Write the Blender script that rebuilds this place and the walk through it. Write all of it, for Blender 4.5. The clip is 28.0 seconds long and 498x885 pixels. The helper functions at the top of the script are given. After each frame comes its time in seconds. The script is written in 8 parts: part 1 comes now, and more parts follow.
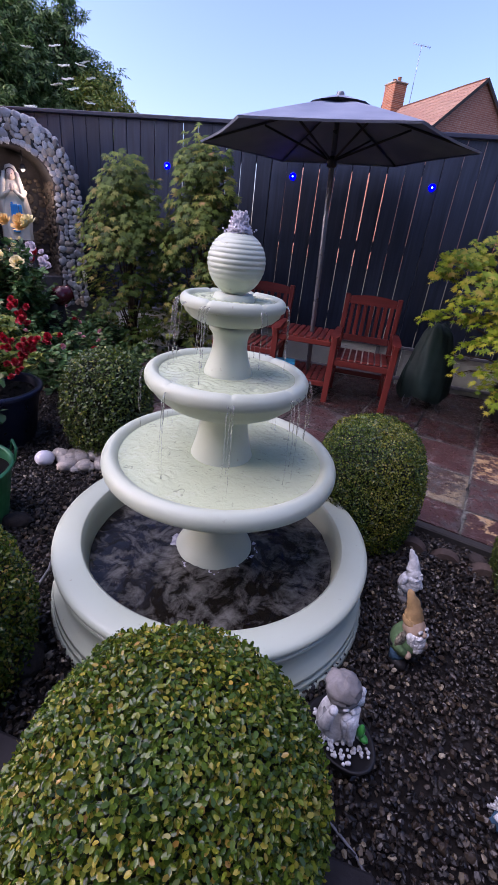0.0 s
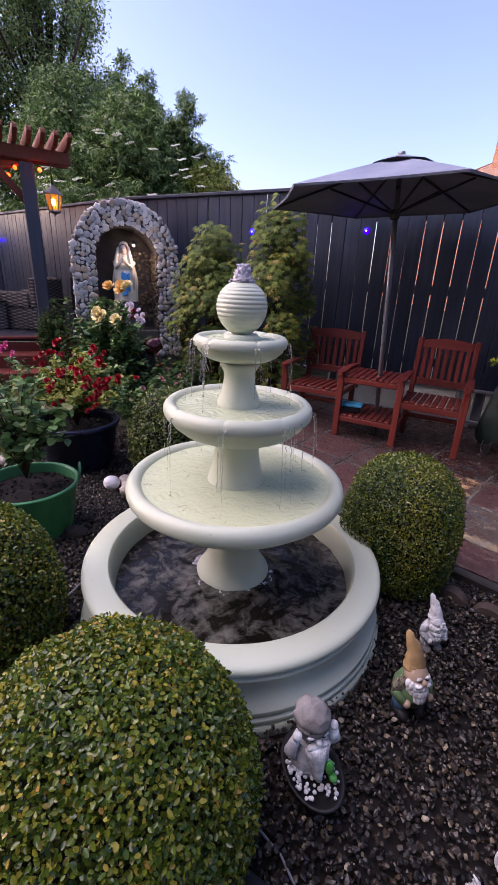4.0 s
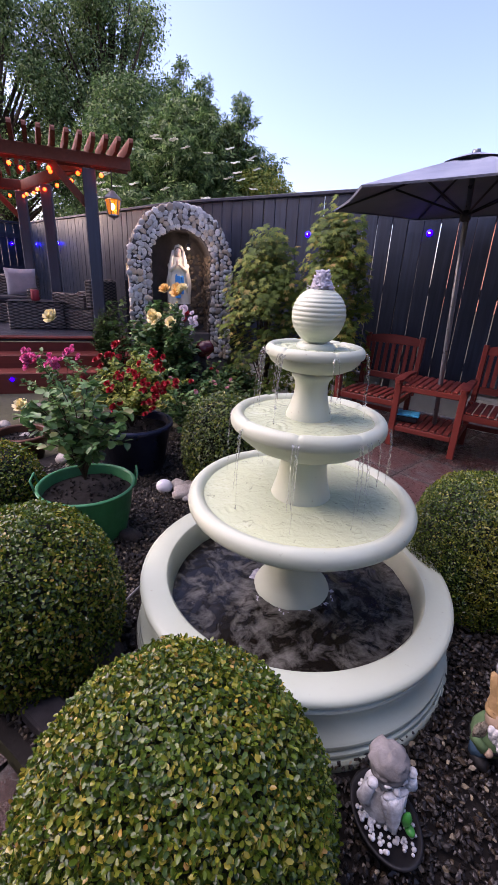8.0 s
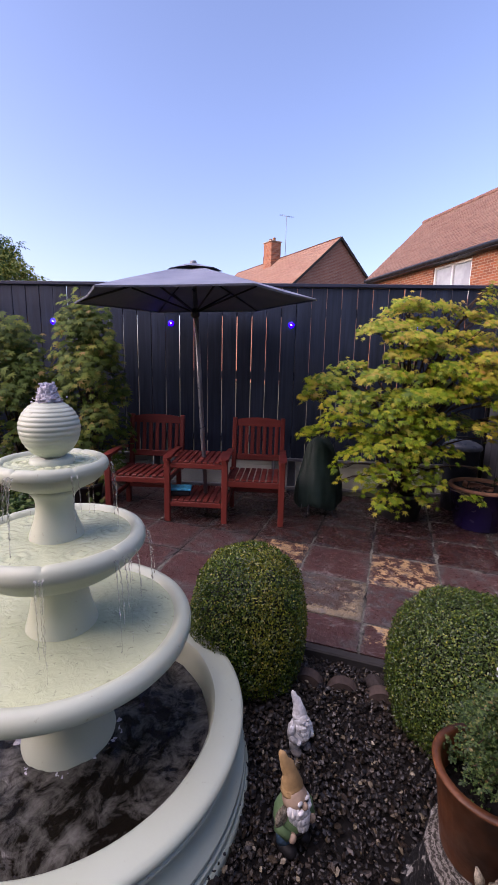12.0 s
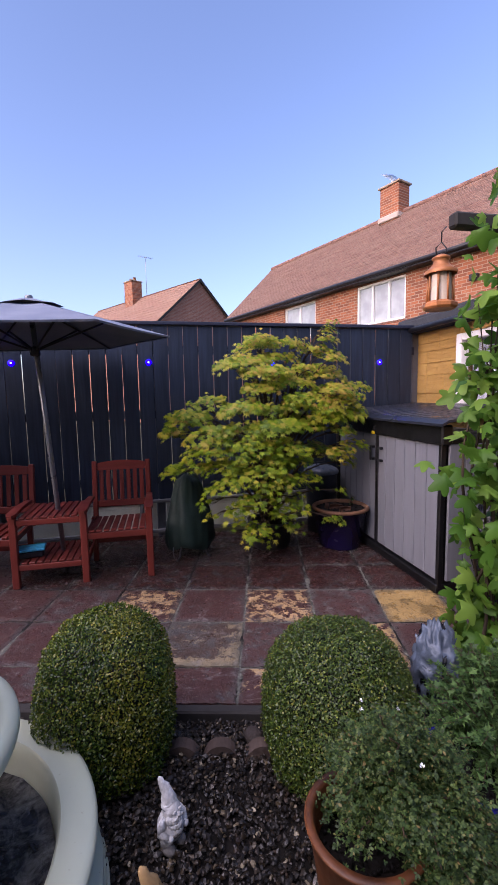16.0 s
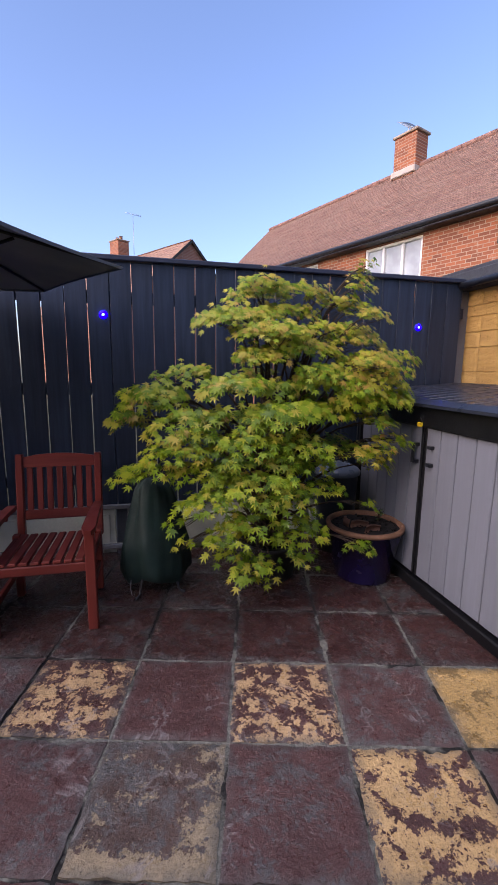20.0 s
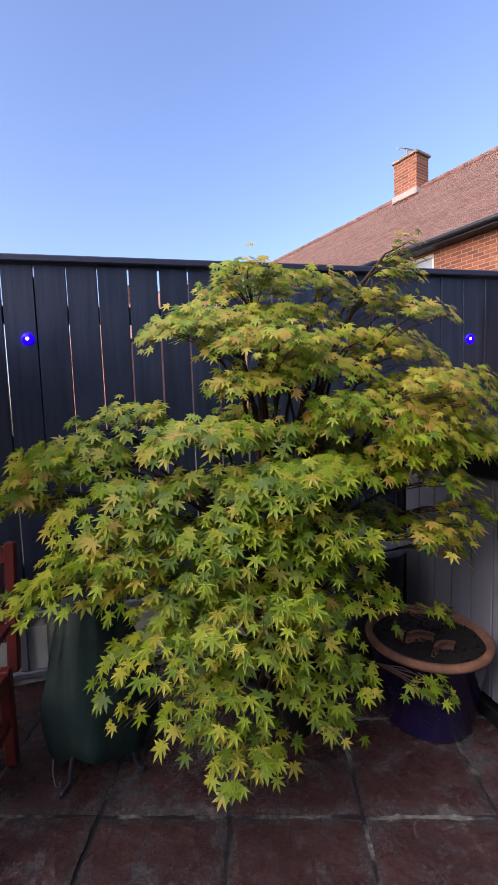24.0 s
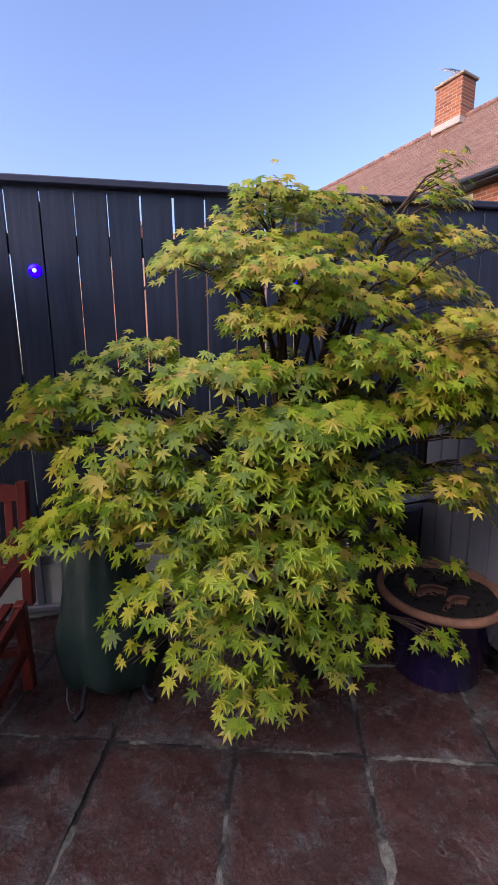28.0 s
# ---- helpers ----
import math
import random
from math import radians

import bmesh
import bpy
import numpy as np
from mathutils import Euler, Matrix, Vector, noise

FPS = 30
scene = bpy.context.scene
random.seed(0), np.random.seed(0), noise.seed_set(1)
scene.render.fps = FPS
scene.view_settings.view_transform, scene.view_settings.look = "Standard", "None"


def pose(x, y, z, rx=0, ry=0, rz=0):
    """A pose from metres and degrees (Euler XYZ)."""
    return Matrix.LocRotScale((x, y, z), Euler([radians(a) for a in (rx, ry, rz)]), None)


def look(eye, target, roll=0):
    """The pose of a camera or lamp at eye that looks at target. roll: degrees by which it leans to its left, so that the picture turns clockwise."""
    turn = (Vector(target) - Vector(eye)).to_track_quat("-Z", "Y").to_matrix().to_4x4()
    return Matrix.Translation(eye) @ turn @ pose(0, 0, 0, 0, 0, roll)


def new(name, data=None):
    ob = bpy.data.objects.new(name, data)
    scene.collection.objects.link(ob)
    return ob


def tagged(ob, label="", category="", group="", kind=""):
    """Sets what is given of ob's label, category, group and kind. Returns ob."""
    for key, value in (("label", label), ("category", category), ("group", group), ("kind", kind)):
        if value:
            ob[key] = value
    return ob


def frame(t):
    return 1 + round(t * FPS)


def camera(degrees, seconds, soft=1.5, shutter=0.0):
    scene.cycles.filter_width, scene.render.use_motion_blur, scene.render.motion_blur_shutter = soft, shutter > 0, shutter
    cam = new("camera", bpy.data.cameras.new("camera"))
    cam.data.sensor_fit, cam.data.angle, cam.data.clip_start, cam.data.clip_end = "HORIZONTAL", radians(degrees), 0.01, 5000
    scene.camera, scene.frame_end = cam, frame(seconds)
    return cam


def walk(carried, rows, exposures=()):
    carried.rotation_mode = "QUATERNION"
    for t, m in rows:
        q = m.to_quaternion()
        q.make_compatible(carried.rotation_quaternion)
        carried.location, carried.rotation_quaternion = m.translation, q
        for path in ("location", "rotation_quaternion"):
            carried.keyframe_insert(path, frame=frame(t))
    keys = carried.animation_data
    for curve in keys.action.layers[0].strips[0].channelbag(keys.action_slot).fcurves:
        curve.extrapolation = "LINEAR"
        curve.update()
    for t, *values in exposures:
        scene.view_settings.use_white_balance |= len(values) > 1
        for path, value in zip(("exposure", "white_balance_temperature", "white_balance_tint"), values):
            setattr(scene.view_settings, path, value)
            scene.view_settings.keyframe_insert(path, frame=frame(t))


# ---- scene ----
cam = camera(60.8, 28.0, 0.85)
PATH = [
    (0, (-1.0, -3.184, 1.306), (-1.398, -1.441, 0.409), 6.4),
    (0.5, (-1.005, -3.226, 1.326), (-1.507, -1.491, 0.467), 5.0),
    (1, (-0.956, -3.321, 1.344), (-1.474, -1.565, 0.538), 4.1),
    (1.5, (-0.908, -3.364, 1.343), (-1.398, -1.584, 0.573), 5.4),
    (2, (-0.805, -3.308, 1.342), (-1.436, -1.564, 0.593), 6.0),
    (2.5, (-0.715, -3.233, 1.327), (-1.488, -1.545, 0.584), 5.2),
    (3, (-0.675, -3.189, 1.313), (-1.504, -1.526, 0.574), 4.2),
    (3.5, (-0.663, -3.18, 1.307), (-1.525, -1.531, 0.573), 3.2),
    (5.5, (-0.636, -3.194, 1.313), (-1.536, -1.555, 0.606), 2.7),
    (6, (-0.644, -3.204, 1.308), (-1.551, -1.568, 0.601), 3.1),
    (6.5, (-0.675, -3.209, 1.307), (-1.606, -1.585, 0.603), 3.8),
    (7, (-0.712, -3.202, 1.317), (-1.667, -1.597, 0.603), 4.3),
    (7.5, (-0.746, -3.186, 1.312), (-1.735, -1.604, 0.592), 3.5),
    (8, (-0.783, -3.175, 1.316), (-1.814, -1.622, 0.589), 2.9),
    (8.5, (-0.746, -3.165, 1.315), (-1.646, -1.534, 0.588), 4.2),
    (9, (-0.648, -3.177, 1.317), (-1.252, -1.409, 0.604), 5.6),
    (9.5, (-0.571, -3.184, 1.326), (-0.932, -1.345, 0.627), 5.3),
    (10, (-0.559, -3.158, 1.343), (-0.713, -1.279, 0.674), 4.2),
    (10.5, (-0.629, -3.126, 1.394), (-0.79, -1.206, 0.857), 2.3),
    (11, (-0.693, -3.1, 1.423), (-0.869, -1.161, 0.962), 1.8),
    (11.5, (-0.716, -3.087, 1.423), (-0.914, -1.139, 1.013), 1.6),
    (12, (-0.704, -3.081, 1.425), (-0.864, -1.125, 1.042), 1.4),
    (12.5, (-0.693, -3.072, 1.423), (-0.711, -1.103, 1.073), 1.9),
    (13, (-0.693, -3.064, 1.425), (-0.565, -1.095, 1.103), 2.0),
    (13.5, (-0.68, -3.042, 1.425), (-0.392, -1.086, 1.127), 0.9),
    (15.5, (-0.602, -2.984, 1.432), (-0.182, -1.046, 1.174), -1.4),
    (16, (-0.587, -2.976, 1.431), (-0.178, -1.03, 1.213), -1.1),
    (16.5, (-0.551, -2.935, 1.418), (-0.159, -0.984, 1.218), -0.6),
    (17, (-0.579, -2.88, 1.416), (-0.186, -0.93, 1.214), -0.5),
    (17.5, (-0.618, -2.831, 1.421), (-0.12, -0.907, 1.203), -0.0),
    (18, (-0.599, -2.683, 1.399), (-0.071, -0.768, 1.167), -0.1),
    (18.5, (-0.487, -2.383, 1.427), (0.037, -0.468, 1.178), 0.8),
    (19, (-0.459, -2.193, 1.445), (0.04, -0.278, 1.153), 2.1),
    (19.5, (-0.411, -1.997, 1.448), (0.076, -0.082, 1.134), 1.5),
    (20, (-0.37, -1.838, 1.416), (0.082, 0.081, 1.075), 0.7),
    (20.5, (-0.289, -1.605, 1.414), (0.149, 0.316, 1.07), 1.7),
    (21, (-0.243, -1.459, 1.404), (0.181, 0.462, 1.045), 1.5),
    (21.5, (-0.184, -1.318, 1.372), (0.261, 0.605, 1.047), 1.7),
    (23.5, (-0.024, -0.912, 1.407), (0.486, 1.01, 1.192), -3.0),
    (24, (-0.057, -0.905, 1.416), (0.352, 1.045, 1.242), -2.0),
    (24.5, (-0.054, -0.88, 1.404), (0.309, 1.08, 1.251), -1.1),
    (25, (-0.043, -0.842, 1.383), (0.304, 1.118, 1.18), -0.3),
    (25.5, (-0.038, -0.83, 1.379), (0.313, 1.122, 1.124), -0.2),
    (26, (-0.037, -0.831, 1.373), (0.312, 1.115, 1.07), -0.3),
    (26.5, (-0.037, -0.831, 1.374), (0.305, 1.11, 1.038), -0.4),
    (27, (-0.038, -0.834, 1.376), (0.292, 1.106, 1.018), -0.5),
    (27.5, (-0.041, -0.831, 1.368), (0.282, 1.108, 0.997), -0.5),
    (28, (-0.043, -0.83, 1.376), (0.284, 1.103, 0.983), -0.5),
]
EXPO = ((0, 1.1, 6150, 41), (1, 1.22, 6650, 42), (3, 1.27, 6900, 41), (5.5, 1.3, 7000, 42), (7.3, 1.45, 6900, 41), (9.2, 1.3, 6950, 41), (11.5, 1.08, 7000, 39), (14.5, 1.05, 6800, 37), (18, 1.08, 6600, 32), (22, 1.08, 6600, 28), (24, 1.13, 6600, 29), (28, 1.14, 6700, 32))
walk(cam, [(t, look(eye, target, roll)) for t, eye, target, roll in PATH], EXPO)

# ---- light ----
world = bpy.data.worlds.new("evening_sky")
scene.world = world
world.use_nodes = True
_wn, _wl = world.node_tree.nodes, world.node_tree.links
sky = _wn.new("ShaderNodeTexSky")
sky.sky_type = "NISHITA"
sky.sun_disc = False
sky.sun_elevation, sky.sun_rotation = radians(22), radians(-112)
sky.air_density, sky.dust_density, sky.ozone_density = 1.0, 2.2, 3.8
_wl.new(sky.outputs[0], _wn["Background"].inputs[0])
_wn["Background"].inputs[1].default_value = 0.175

sun_data = bpy.data.lights.new("sun", "SUN")
sun_data.energy, sun_data.angle, sun_data.color = 1.5, radians(60), (1.0, 0.985, 0.95)
sun = new("sun", sun_data)
sun.matrix_world = look((0, 0, 8), (Vector((0, 0, 8)) - Vector((-0.42, -0.26, 0.87))))


# ---- geometry helpers ----
def _chamfer_faces():
    idx, fs = {}, []
    pts = []
    for sx in (-1, 1):
        for sy in (-1, 1):
            for sz in (-1, 1):
                for ax in range(3):
                    idx[(sx, sy, sz, ax)] = len(pts)
                    pts.append([s * (1.0 if k == ax else 0.8) for k, s in enumerate((sx, sy, sz))])
    for ax in range(3):
        for s in (-1, 1):
            ring = []
            for a, b in ((-1, -1), (1, -1), (1, 1), (-1, 1)):
                key = [a, b]
                key.insert(ax, s)
                ring.append(idx[(*key, ax)])
            fs.append(ring)
    for free in range(3):
        a, b = [k for k in range(3) if k != free]
        for sa in (-1, 1):
            for sb in (-1, 1):
                q = []
                for sf, ax in ((-1, a), (1, a), (1, b), (-1, b)):
                    key = [0, 0, 0]
                    key[free], key[a], key[b] = sf, sa, sb
                    q.append(idx[(*key, ax)])
                fs.append(q)
    for sx in (-1, 1):
        for sy in (-1, 1):
            for sz in (-1, 1):
                fs.append([idx[(sx, sy, sz, ax)] for ax in range(3)])
    p = np.array(pts)
    out = []
    for f in fs:
        n = np.cross(p[f[1]] - p[f[0]], p[f[2]] - p[f[0]])
        out.append(f if n @ p[f].mean(0) > 0 else f[::-1])
    return np.sign(p), np.abs(p) > 0.9, out


CH_SIGN, CH_FULL, CH_FACES = _chamfer_faces()


class G:
    """Gathers vertices and faces of one mesh."""

    def __init__(self):
        self.v, self.f, self.s, self.m = [], [], [], []

    def add(self, V, F, M=None, smooth=False, mi=0):
        o = len(self.v)
        if M is not None:
            V = [M @ Vector(p) for p in V]
        self.v += [tuple(p) for p in V]
        self.f += [tuple(i + o for i in f) for f in F]
        self.s += [smooth] * len(F)
        self.m += [mi] * len(F)
        return self

    def box(self, x0, x1, y0, y1, z0, z1, c=0.003, M=None, mi=0):
        h = np.array([abs(x1 - x0), abs(y1 - y0), abs(z1 - z0)]) / 2
        mid = np.array([x0 + x1, y0 + y1, z0 + z1]) / 2
        c = min(c, 0.45 * h.min())
        V = mid + CH_SIGN * np.where(CH_FULL, h, h - c)
        return self.add(V.tolist(), CH_FACES, M, False, mi)

    def lathe(self, prof, seg=32, M=None, mi=0, smooth=True, a0=0.0, a1=2 * math.pi, wob=0.0):
        full = abs(a1 - a0 - 2 * math.pi) < 1e-6
        n = seg if full else seg + 1
        V, F = [], []
        for k in range(n):
            a = a0 + (a1 - a0) * k / seg
            w = 1 + wob * noise.noise((math.cos(a) * 2, math.sin(a) * 2, 7.7))
            for r, z in prof:
                V.append((r * w * math.cos(a), r * w * math.sin(a), z))
        L = len(prof)
        for k in range(seg):
            k2 = (k + 1) % n
            for j in range(L - 1):
                F.append((k * L + j, k2 * L + j, k2 * L + j + 1, k * L + j + 1))
        return self.add(V, F, M, smooth, mi)

    def tube(self, pts, r, seg=8, mi=0, M=None, cap=True):
        P = [Vector(p) for p in pts]
        R = r if isinstance(r, (list, tuple)) else [r] * len(P)
        V, F = [], []
        up = Vector((0.31, 0.17, 0.93)).normalized()
        for k, p in enumerate(P):
            d = (P[min(k + 1, len(P) - 1)] - P[max(k - 1, 0)]).normalized()
            a = d.cross(up if abs(d.dot(up)) < 0.95 else Vector((1, 0, 0))).normalized()
            b = d.cross(a)
            for j in range(seg):
                t = 2 * math.pi * j / seg
                V.append(p + R[k] * (math.cos(t) * a + math.sin(t) * b))
        for k in range(len(P) - 1):
            for j in range(seg):
                j2 = (j + 1) % seg
                F.append((k * seg + j, k * seg + j2, (k + 1) * seg + j2, (k + 1) * seg + j))
        if cap:
            F.append(tuple(range(seg))[::-1])
            F.append(tuple((len(P) - 1) * seg + j for j in range(seg)))
        return self.add(V, F, M, True, mi)

    def ball(self, c, r, seg=16, rings=10, M=None, mi=0, wob=0.0, freq=3.0):
        r = Vector(r) if not isinstance(r, (int, float)) else Vector((r, r, r))
        V, F = [], []
        for i in range(rings + 1):
            th = math.pi * i / rings
            for j in range(seg):
                ph = 2 * math.pi * j / seg
                u = Vector((math.sin(th) * math.cos(ph), math.sin(th) * math.sin(ph), math.cos(th)))
                w = 1 + wob * noise.noise(u * freq + Vector(c) * 9)
                V.append((c[0] + r.x * u.x * w, c[1] + r.y * u.y * w, c[2] + r.z * u.z * w))
        for i in range(rings):
            for j in range(seg):
                j2 = (j + 1) % seg
                F.append((i * seg + j, (i + 1) * seg + j, (i + 1) * seg + j2, i * seg + j2))
        return self.add(V, F, M, True, mi)

    def mesh(self, name):
        me = bpy.data.meshes.new(name)
        me.from_pydata(self.v, [], self.f)
        me.polygons.foreach_set("use_smooth", self.s)
        me.polygons.foreach_set("material_index", self.m)
        me.update()
        return me


def dress(me, mats):
    for m in mats if isinstance(mats, (list, tuple)) else (mats,):
        me.materials.append(m)
    return me


def part(name, g, material=None, parent=None, label="", at=None):
    """One mesh object from a G or a ready mesh, under a thing or part."""
    me = dress(g.mesh(name), material) if isinstance(g, G) else g
    ob = new(name, me)
    if parent is not None:
        ob.parent = parent
    if at is not None:
        ob.matrix_basis = at
    return tagged(ob, label) if label else ob


def thing(name, label, category, m=None, group="", kind=""):
    ob = new(name)
    ob.empty_display_size = 0.1
    if m is not None:
        ob.matrix_basis = m
    return tagged(ob, label, category, group, kind)


def cloud(name, pos, nrm, tan, size, tv, tf, mats, mi=None):
    """Many small flat pieces: template tv/tf laid at pos, with x along tan and z along nrm."""
    pos, nrm, tan = (np.asarray(a, float) for a in (pos, nrm, tan))
    nrm = nrm / (np.linalg.norm(nrm, axis=1)[:, None] + 1e-9)
    tan = tan - nrm * (tan * nrm).sum(1)[:, None]
    tan = tan / (np.linalg.norm(tan, axis=1)[:, None] + 1e-9)
    bi = np.cross(nrm, tan)
    tv = np.asarray(tv, float)
    V = pos[:, None] + np.asarray(size)[:, None, None] * (tv[None, :, :1] * tan[:, None] + tv[None, :, 1:2] * bi[:, None] + tv[None, :, 2:] * nrm[:, None])
    n, k = len(pos), len(tv)
    me = bpy.data.meshes.new(name)
    faces = []
    for f in tf:
        faces.append(np.asarray(f)[None] + np.arange(n)[:, None] * k)
    lens = [len(f) for f in tf]
    loops = np.concatenate([a for a in faces], 1).ravel()
    me.vertices.add(n * k)
    me.vertices.foreach_set("co", V.reshape(-1))
    me.loops.add(len(loops))
    me.loops.foreach_set("vertex_index", loops.astype(np.int32))
    tot = np.tile(lens, n)
    me.polygons.add(len(tot))
    me.polygons.foreach_set("loop_start", np.r_[0, np.cumsum(tot)[:-1]].astype(np.int32))
    if mi is not None:
        me.polygons.foreach_set("material_index", np.repeat(np.asarray(mi, np.int32), len(tf)))
    me.update(calc_edges=True)
    me.validate()
    return dress(me, mats)


OVAL_V = [(0, 0, 0), (0.32, 0.3, 0.06), (0.78, 0.24, 0.04), (1, 0, -0.06), (0.78, -0.24, 0.04), (0.32, -0.3, 0.06), (0.5, 0, -0.02)]
OVAL_F = [(0, 6, 2, 1), (6, 3, 2), (0, 5, 4, 6), (6, 4, 3)]


def rand_dirs(n, rng):
    d = rng.normal(size=(n, 3))
    return d / np.linalg.norm(d, axis=1)[:, None]


# ---- materials ----
def srgb(h):
    c = [int(h[i : i + 2], 16) / 255 for i in (0, 2, 4)]
    return tuple(v / 12.92 if v < 0.04045 else ((v + 0.055) / 1.055) ** 2.4 for v in c)


class M:
    """Builds a principled material node by node."""

    def __init__(self, name, rough=0.6, metal=0.0, spec=0.5):
        self.mat = bpy.data.materials.new(name)
        self.mat.use_nodes = True
        self.t = self.mat.node_tree
        self.n, self.l = self.t.nodes, self.t.links
        self.b = self.n["Principled BSDF"]
        self.b.inputs["Roughness"].default_value = rough
        self.b.inputs["Metallic"].default_value = metal
        self.b.inputs["Specular IOR Level"].default_value = spec
        tc = self.n.new("ShaderNodeTexCoord")
        oi = self.n.new("ShaderNodeObjectInfo")
        off = self.n.new("ShaderNodeVectorMath")
        off.operation = "MULTIPLY_ADD"
        comb = self.n.new("ShaderNodeCombineXYZ")
        for k in range(3):
            self.l.new(oi.outputs["Random"], comb.inputs[k])
        self.l.new(comb.outputs[0], off.inputs[0])
        off.inputs[1].default_value = (37, 53, 71)
        self.l.new(tc.outputs["Object"], off.inputs[2])
        self.co, self.rand = off.outputs[0], oi.outputs["Random"]

    def scaled(self, sx, sy, sz):
        m = self.n.new("ShaderNodeVectorMath")
        m.operation = "MULTIPLY"
        self.l.new(self.co, m.inputs[0])
        m.inputs[1].default_value = (sx, sy, sz)
        return m.outputs[0]

    def noise(self, scale, detail=4, rough=0.55, co=None, dist=0.0):
        t = self.n.new("ShaderNodeTexNoise")
        t.inputs["Scale"].default_value, t.inputs["Detail"].default_value, t.inputs["Roughness"].default_value = scale, detail, rough
        t.inputs["Distortion"].default_value = dist
        self.l.new(co or self.co, t.inputs["Vector"])
        return t.outputs["Fac"]

    def ramp(self, fac, stops):
        r = self.n.new("ShaderNodeValToRGB")
        e = r.color_ramp.elements
        while len(e) < len(stops):
            e.new(0.5)
        for k, (p, c) in enumerate(stops):
            e[k].position = p
            e[k].color = (*c, 1) if isinstance(c, (tuple, list)) else (c, c, c, 1)
        self.l.new(fac, r.inputs[0])
        return r.outputs[0]

    def mix(self, fac, a, b, mode="MIX"):
        x = self.n.new("ShaderNodeMix")
        x.data_type, x.blend_type = "RGBA", mode
        for sock, val in ((0, fac), (6, a), (7, b)):
            if isinstance(val, (int, float)):
                x.inputs[sock].default_value = val
            elif isinstance(val, (tuple, list)):
                x.inputs[sock].default_value = (*val, 1)
            else:
                self.l.new(val, x.inputs[sock])
        return x.outputs[2]

    def island(self):
        return self.n.new("ShaderNodeNewGeometry").outputs["Random Per Island"]

    def color(self, c):
        if isinstance(c, (tuple, list)):
            self.b.inputs["Base Color"].default_value = (*c, 1)
        else:
            self.l.new(c, self.b.inputs["Base Color"])
        return self

    def rough(self, fac, lo, hi):
        self.l.new(self.ramp(fac, [(0.3, lo), (0.7, hi)]), self.b.inputs["Roughness"])
        return self

    def bump(self, h, strength=0.3, dist=0.01):
        b = self.n.new("ShaderNodeBump")
        b.inputs["Strength"].default_value, b.inputs["Distance"].default_value = strength, dist
        self.l.new(h, b.inputs["Height"])
        if self.b.inputs["Normal"].links:
            self.l.new(self.b.inputs["Normal"].links[0].from_socket, b.inputs["Normal"])
        self.l.new(b.outputs[0], self.b.inputs["Normal"])
        return self

    def emit(self, c, k):
        self.b.inputs["Emission Color"].default_value = (*c, 1)
        self.b.inputs["Emission Strength"].default_value = k
        return self


def mul(c, k):
    return tuple(min(1.0, v * k) for v in c)


def plain(name, c, rough=0.6, var=0.25, big=3.0, fine=40.0, bump=0.15, metal=0.0, spec=0.38, per_object=0.0):
    """A surface with stains at one scale and grain at another."""
    m = M(name, rough, metal, spec)
    col = m.mix(m.ramp(m.noise(big, 5), [(0.3, 0.0), (0.7, 1.0)]), mul(c, 1 - var), mul(c, 1 + var))
    col = m.mix(m.ramp(m.noise(fine, 3), [(0.35, 0.0), (0.65, 0.35)]), col, mul(c, 1 - 1.3 * var))
    if per_object:
        col = m.mix(m.ramp(m.rand, [(0.0, 0.0), (1.0, 1.0)]), m.mix(per_object, col, (0, 0, 0)), col)
    m.color(col)
    m.rough(m.noise(big * 2.3, 3), max(0.03, rough - 0.1), min(1, rough + 0.12))
    if bump:
        m.bump(m.noise(fine, 4), bump, 0.004)
    return m.mat


def leafy(name, stops, rough=0.45, trans=0.25, per_object=False, patch=None):
    """Leaves: a colour for each leaf along the stops, thin enough to let light through."""
    m = M(name, rough, 0.0, 0.5 if rough < 0.35 else 0.28)
    c = m.ramp(m.rand if per_object else m.island(), stops)
    if patch:
        c = m.mix(m.ramp(m.noise(5.5, 4, 0.6), [(0.46, 0.0), (0.6, 0.85)]), c, m.ramp(m.island(), patch))
    m.color(m.mix(m.ramp(m.noise(6, 2), [(0.3, 0.0), (0.7, 0.35)]), c, mul(stops[0][1], 0.8)))
    if trans:
        tr = m.n.new("ShaderNodeBsdfTranslucent")
        mx = m.n.new("ShaderNodeMixShader")
        mx.inputs[0].default_value = trans
        m.l.new(c, tr.inputs[0])
        m.l.new(m.b.outputs[0], mx.inputs[1])
        m.l.new(tr.outputs[0], mx.inputs[2])
        m.l.new(mx.outputs[0], m.n["Material Output"].inputs[0])
    return m.mat


def wood(name, c, rough=0.5, axis=2, var=0.35, per_object=0.15, worn=None, bumpk=0.25):
    m = M(name, rough, 0.0, 0.28)
    s = [28.0, 28.0, 28.0]
    s[axis] = 1.6
    g = m.noise(1.0, 6, 0.6, m.scaled(*s), 0.4)
    col = m.ramp(g, [(0.25, mul(c, 1 - var)), (0.55, c), (0.8, mul(c, 1 + var))])
    col = m.mix(m.ramp(m.noise(2.2, 4), [(0.4, 0.0), (0.75, 0.5)]), col, mul(c, 1 - var))
    col = m.mix(m.ramp(m.rand, [(0.0, 0.0), (1.0, 1.0)]), m.mix(per_object, col, (0, 0, 0)), col)
    if worn:
        col = m.mix(m.ramp(m.noise(9, 6, 0.7), [(0.6, 0.0), (0.7, 0.7)]), col, worn)
    m.color(col)
    m.bump(g, bumpk, 0.003)
    m.rough(m.noise(5, 3), rough - 0.08, rough + 0.12)
    return m.mat


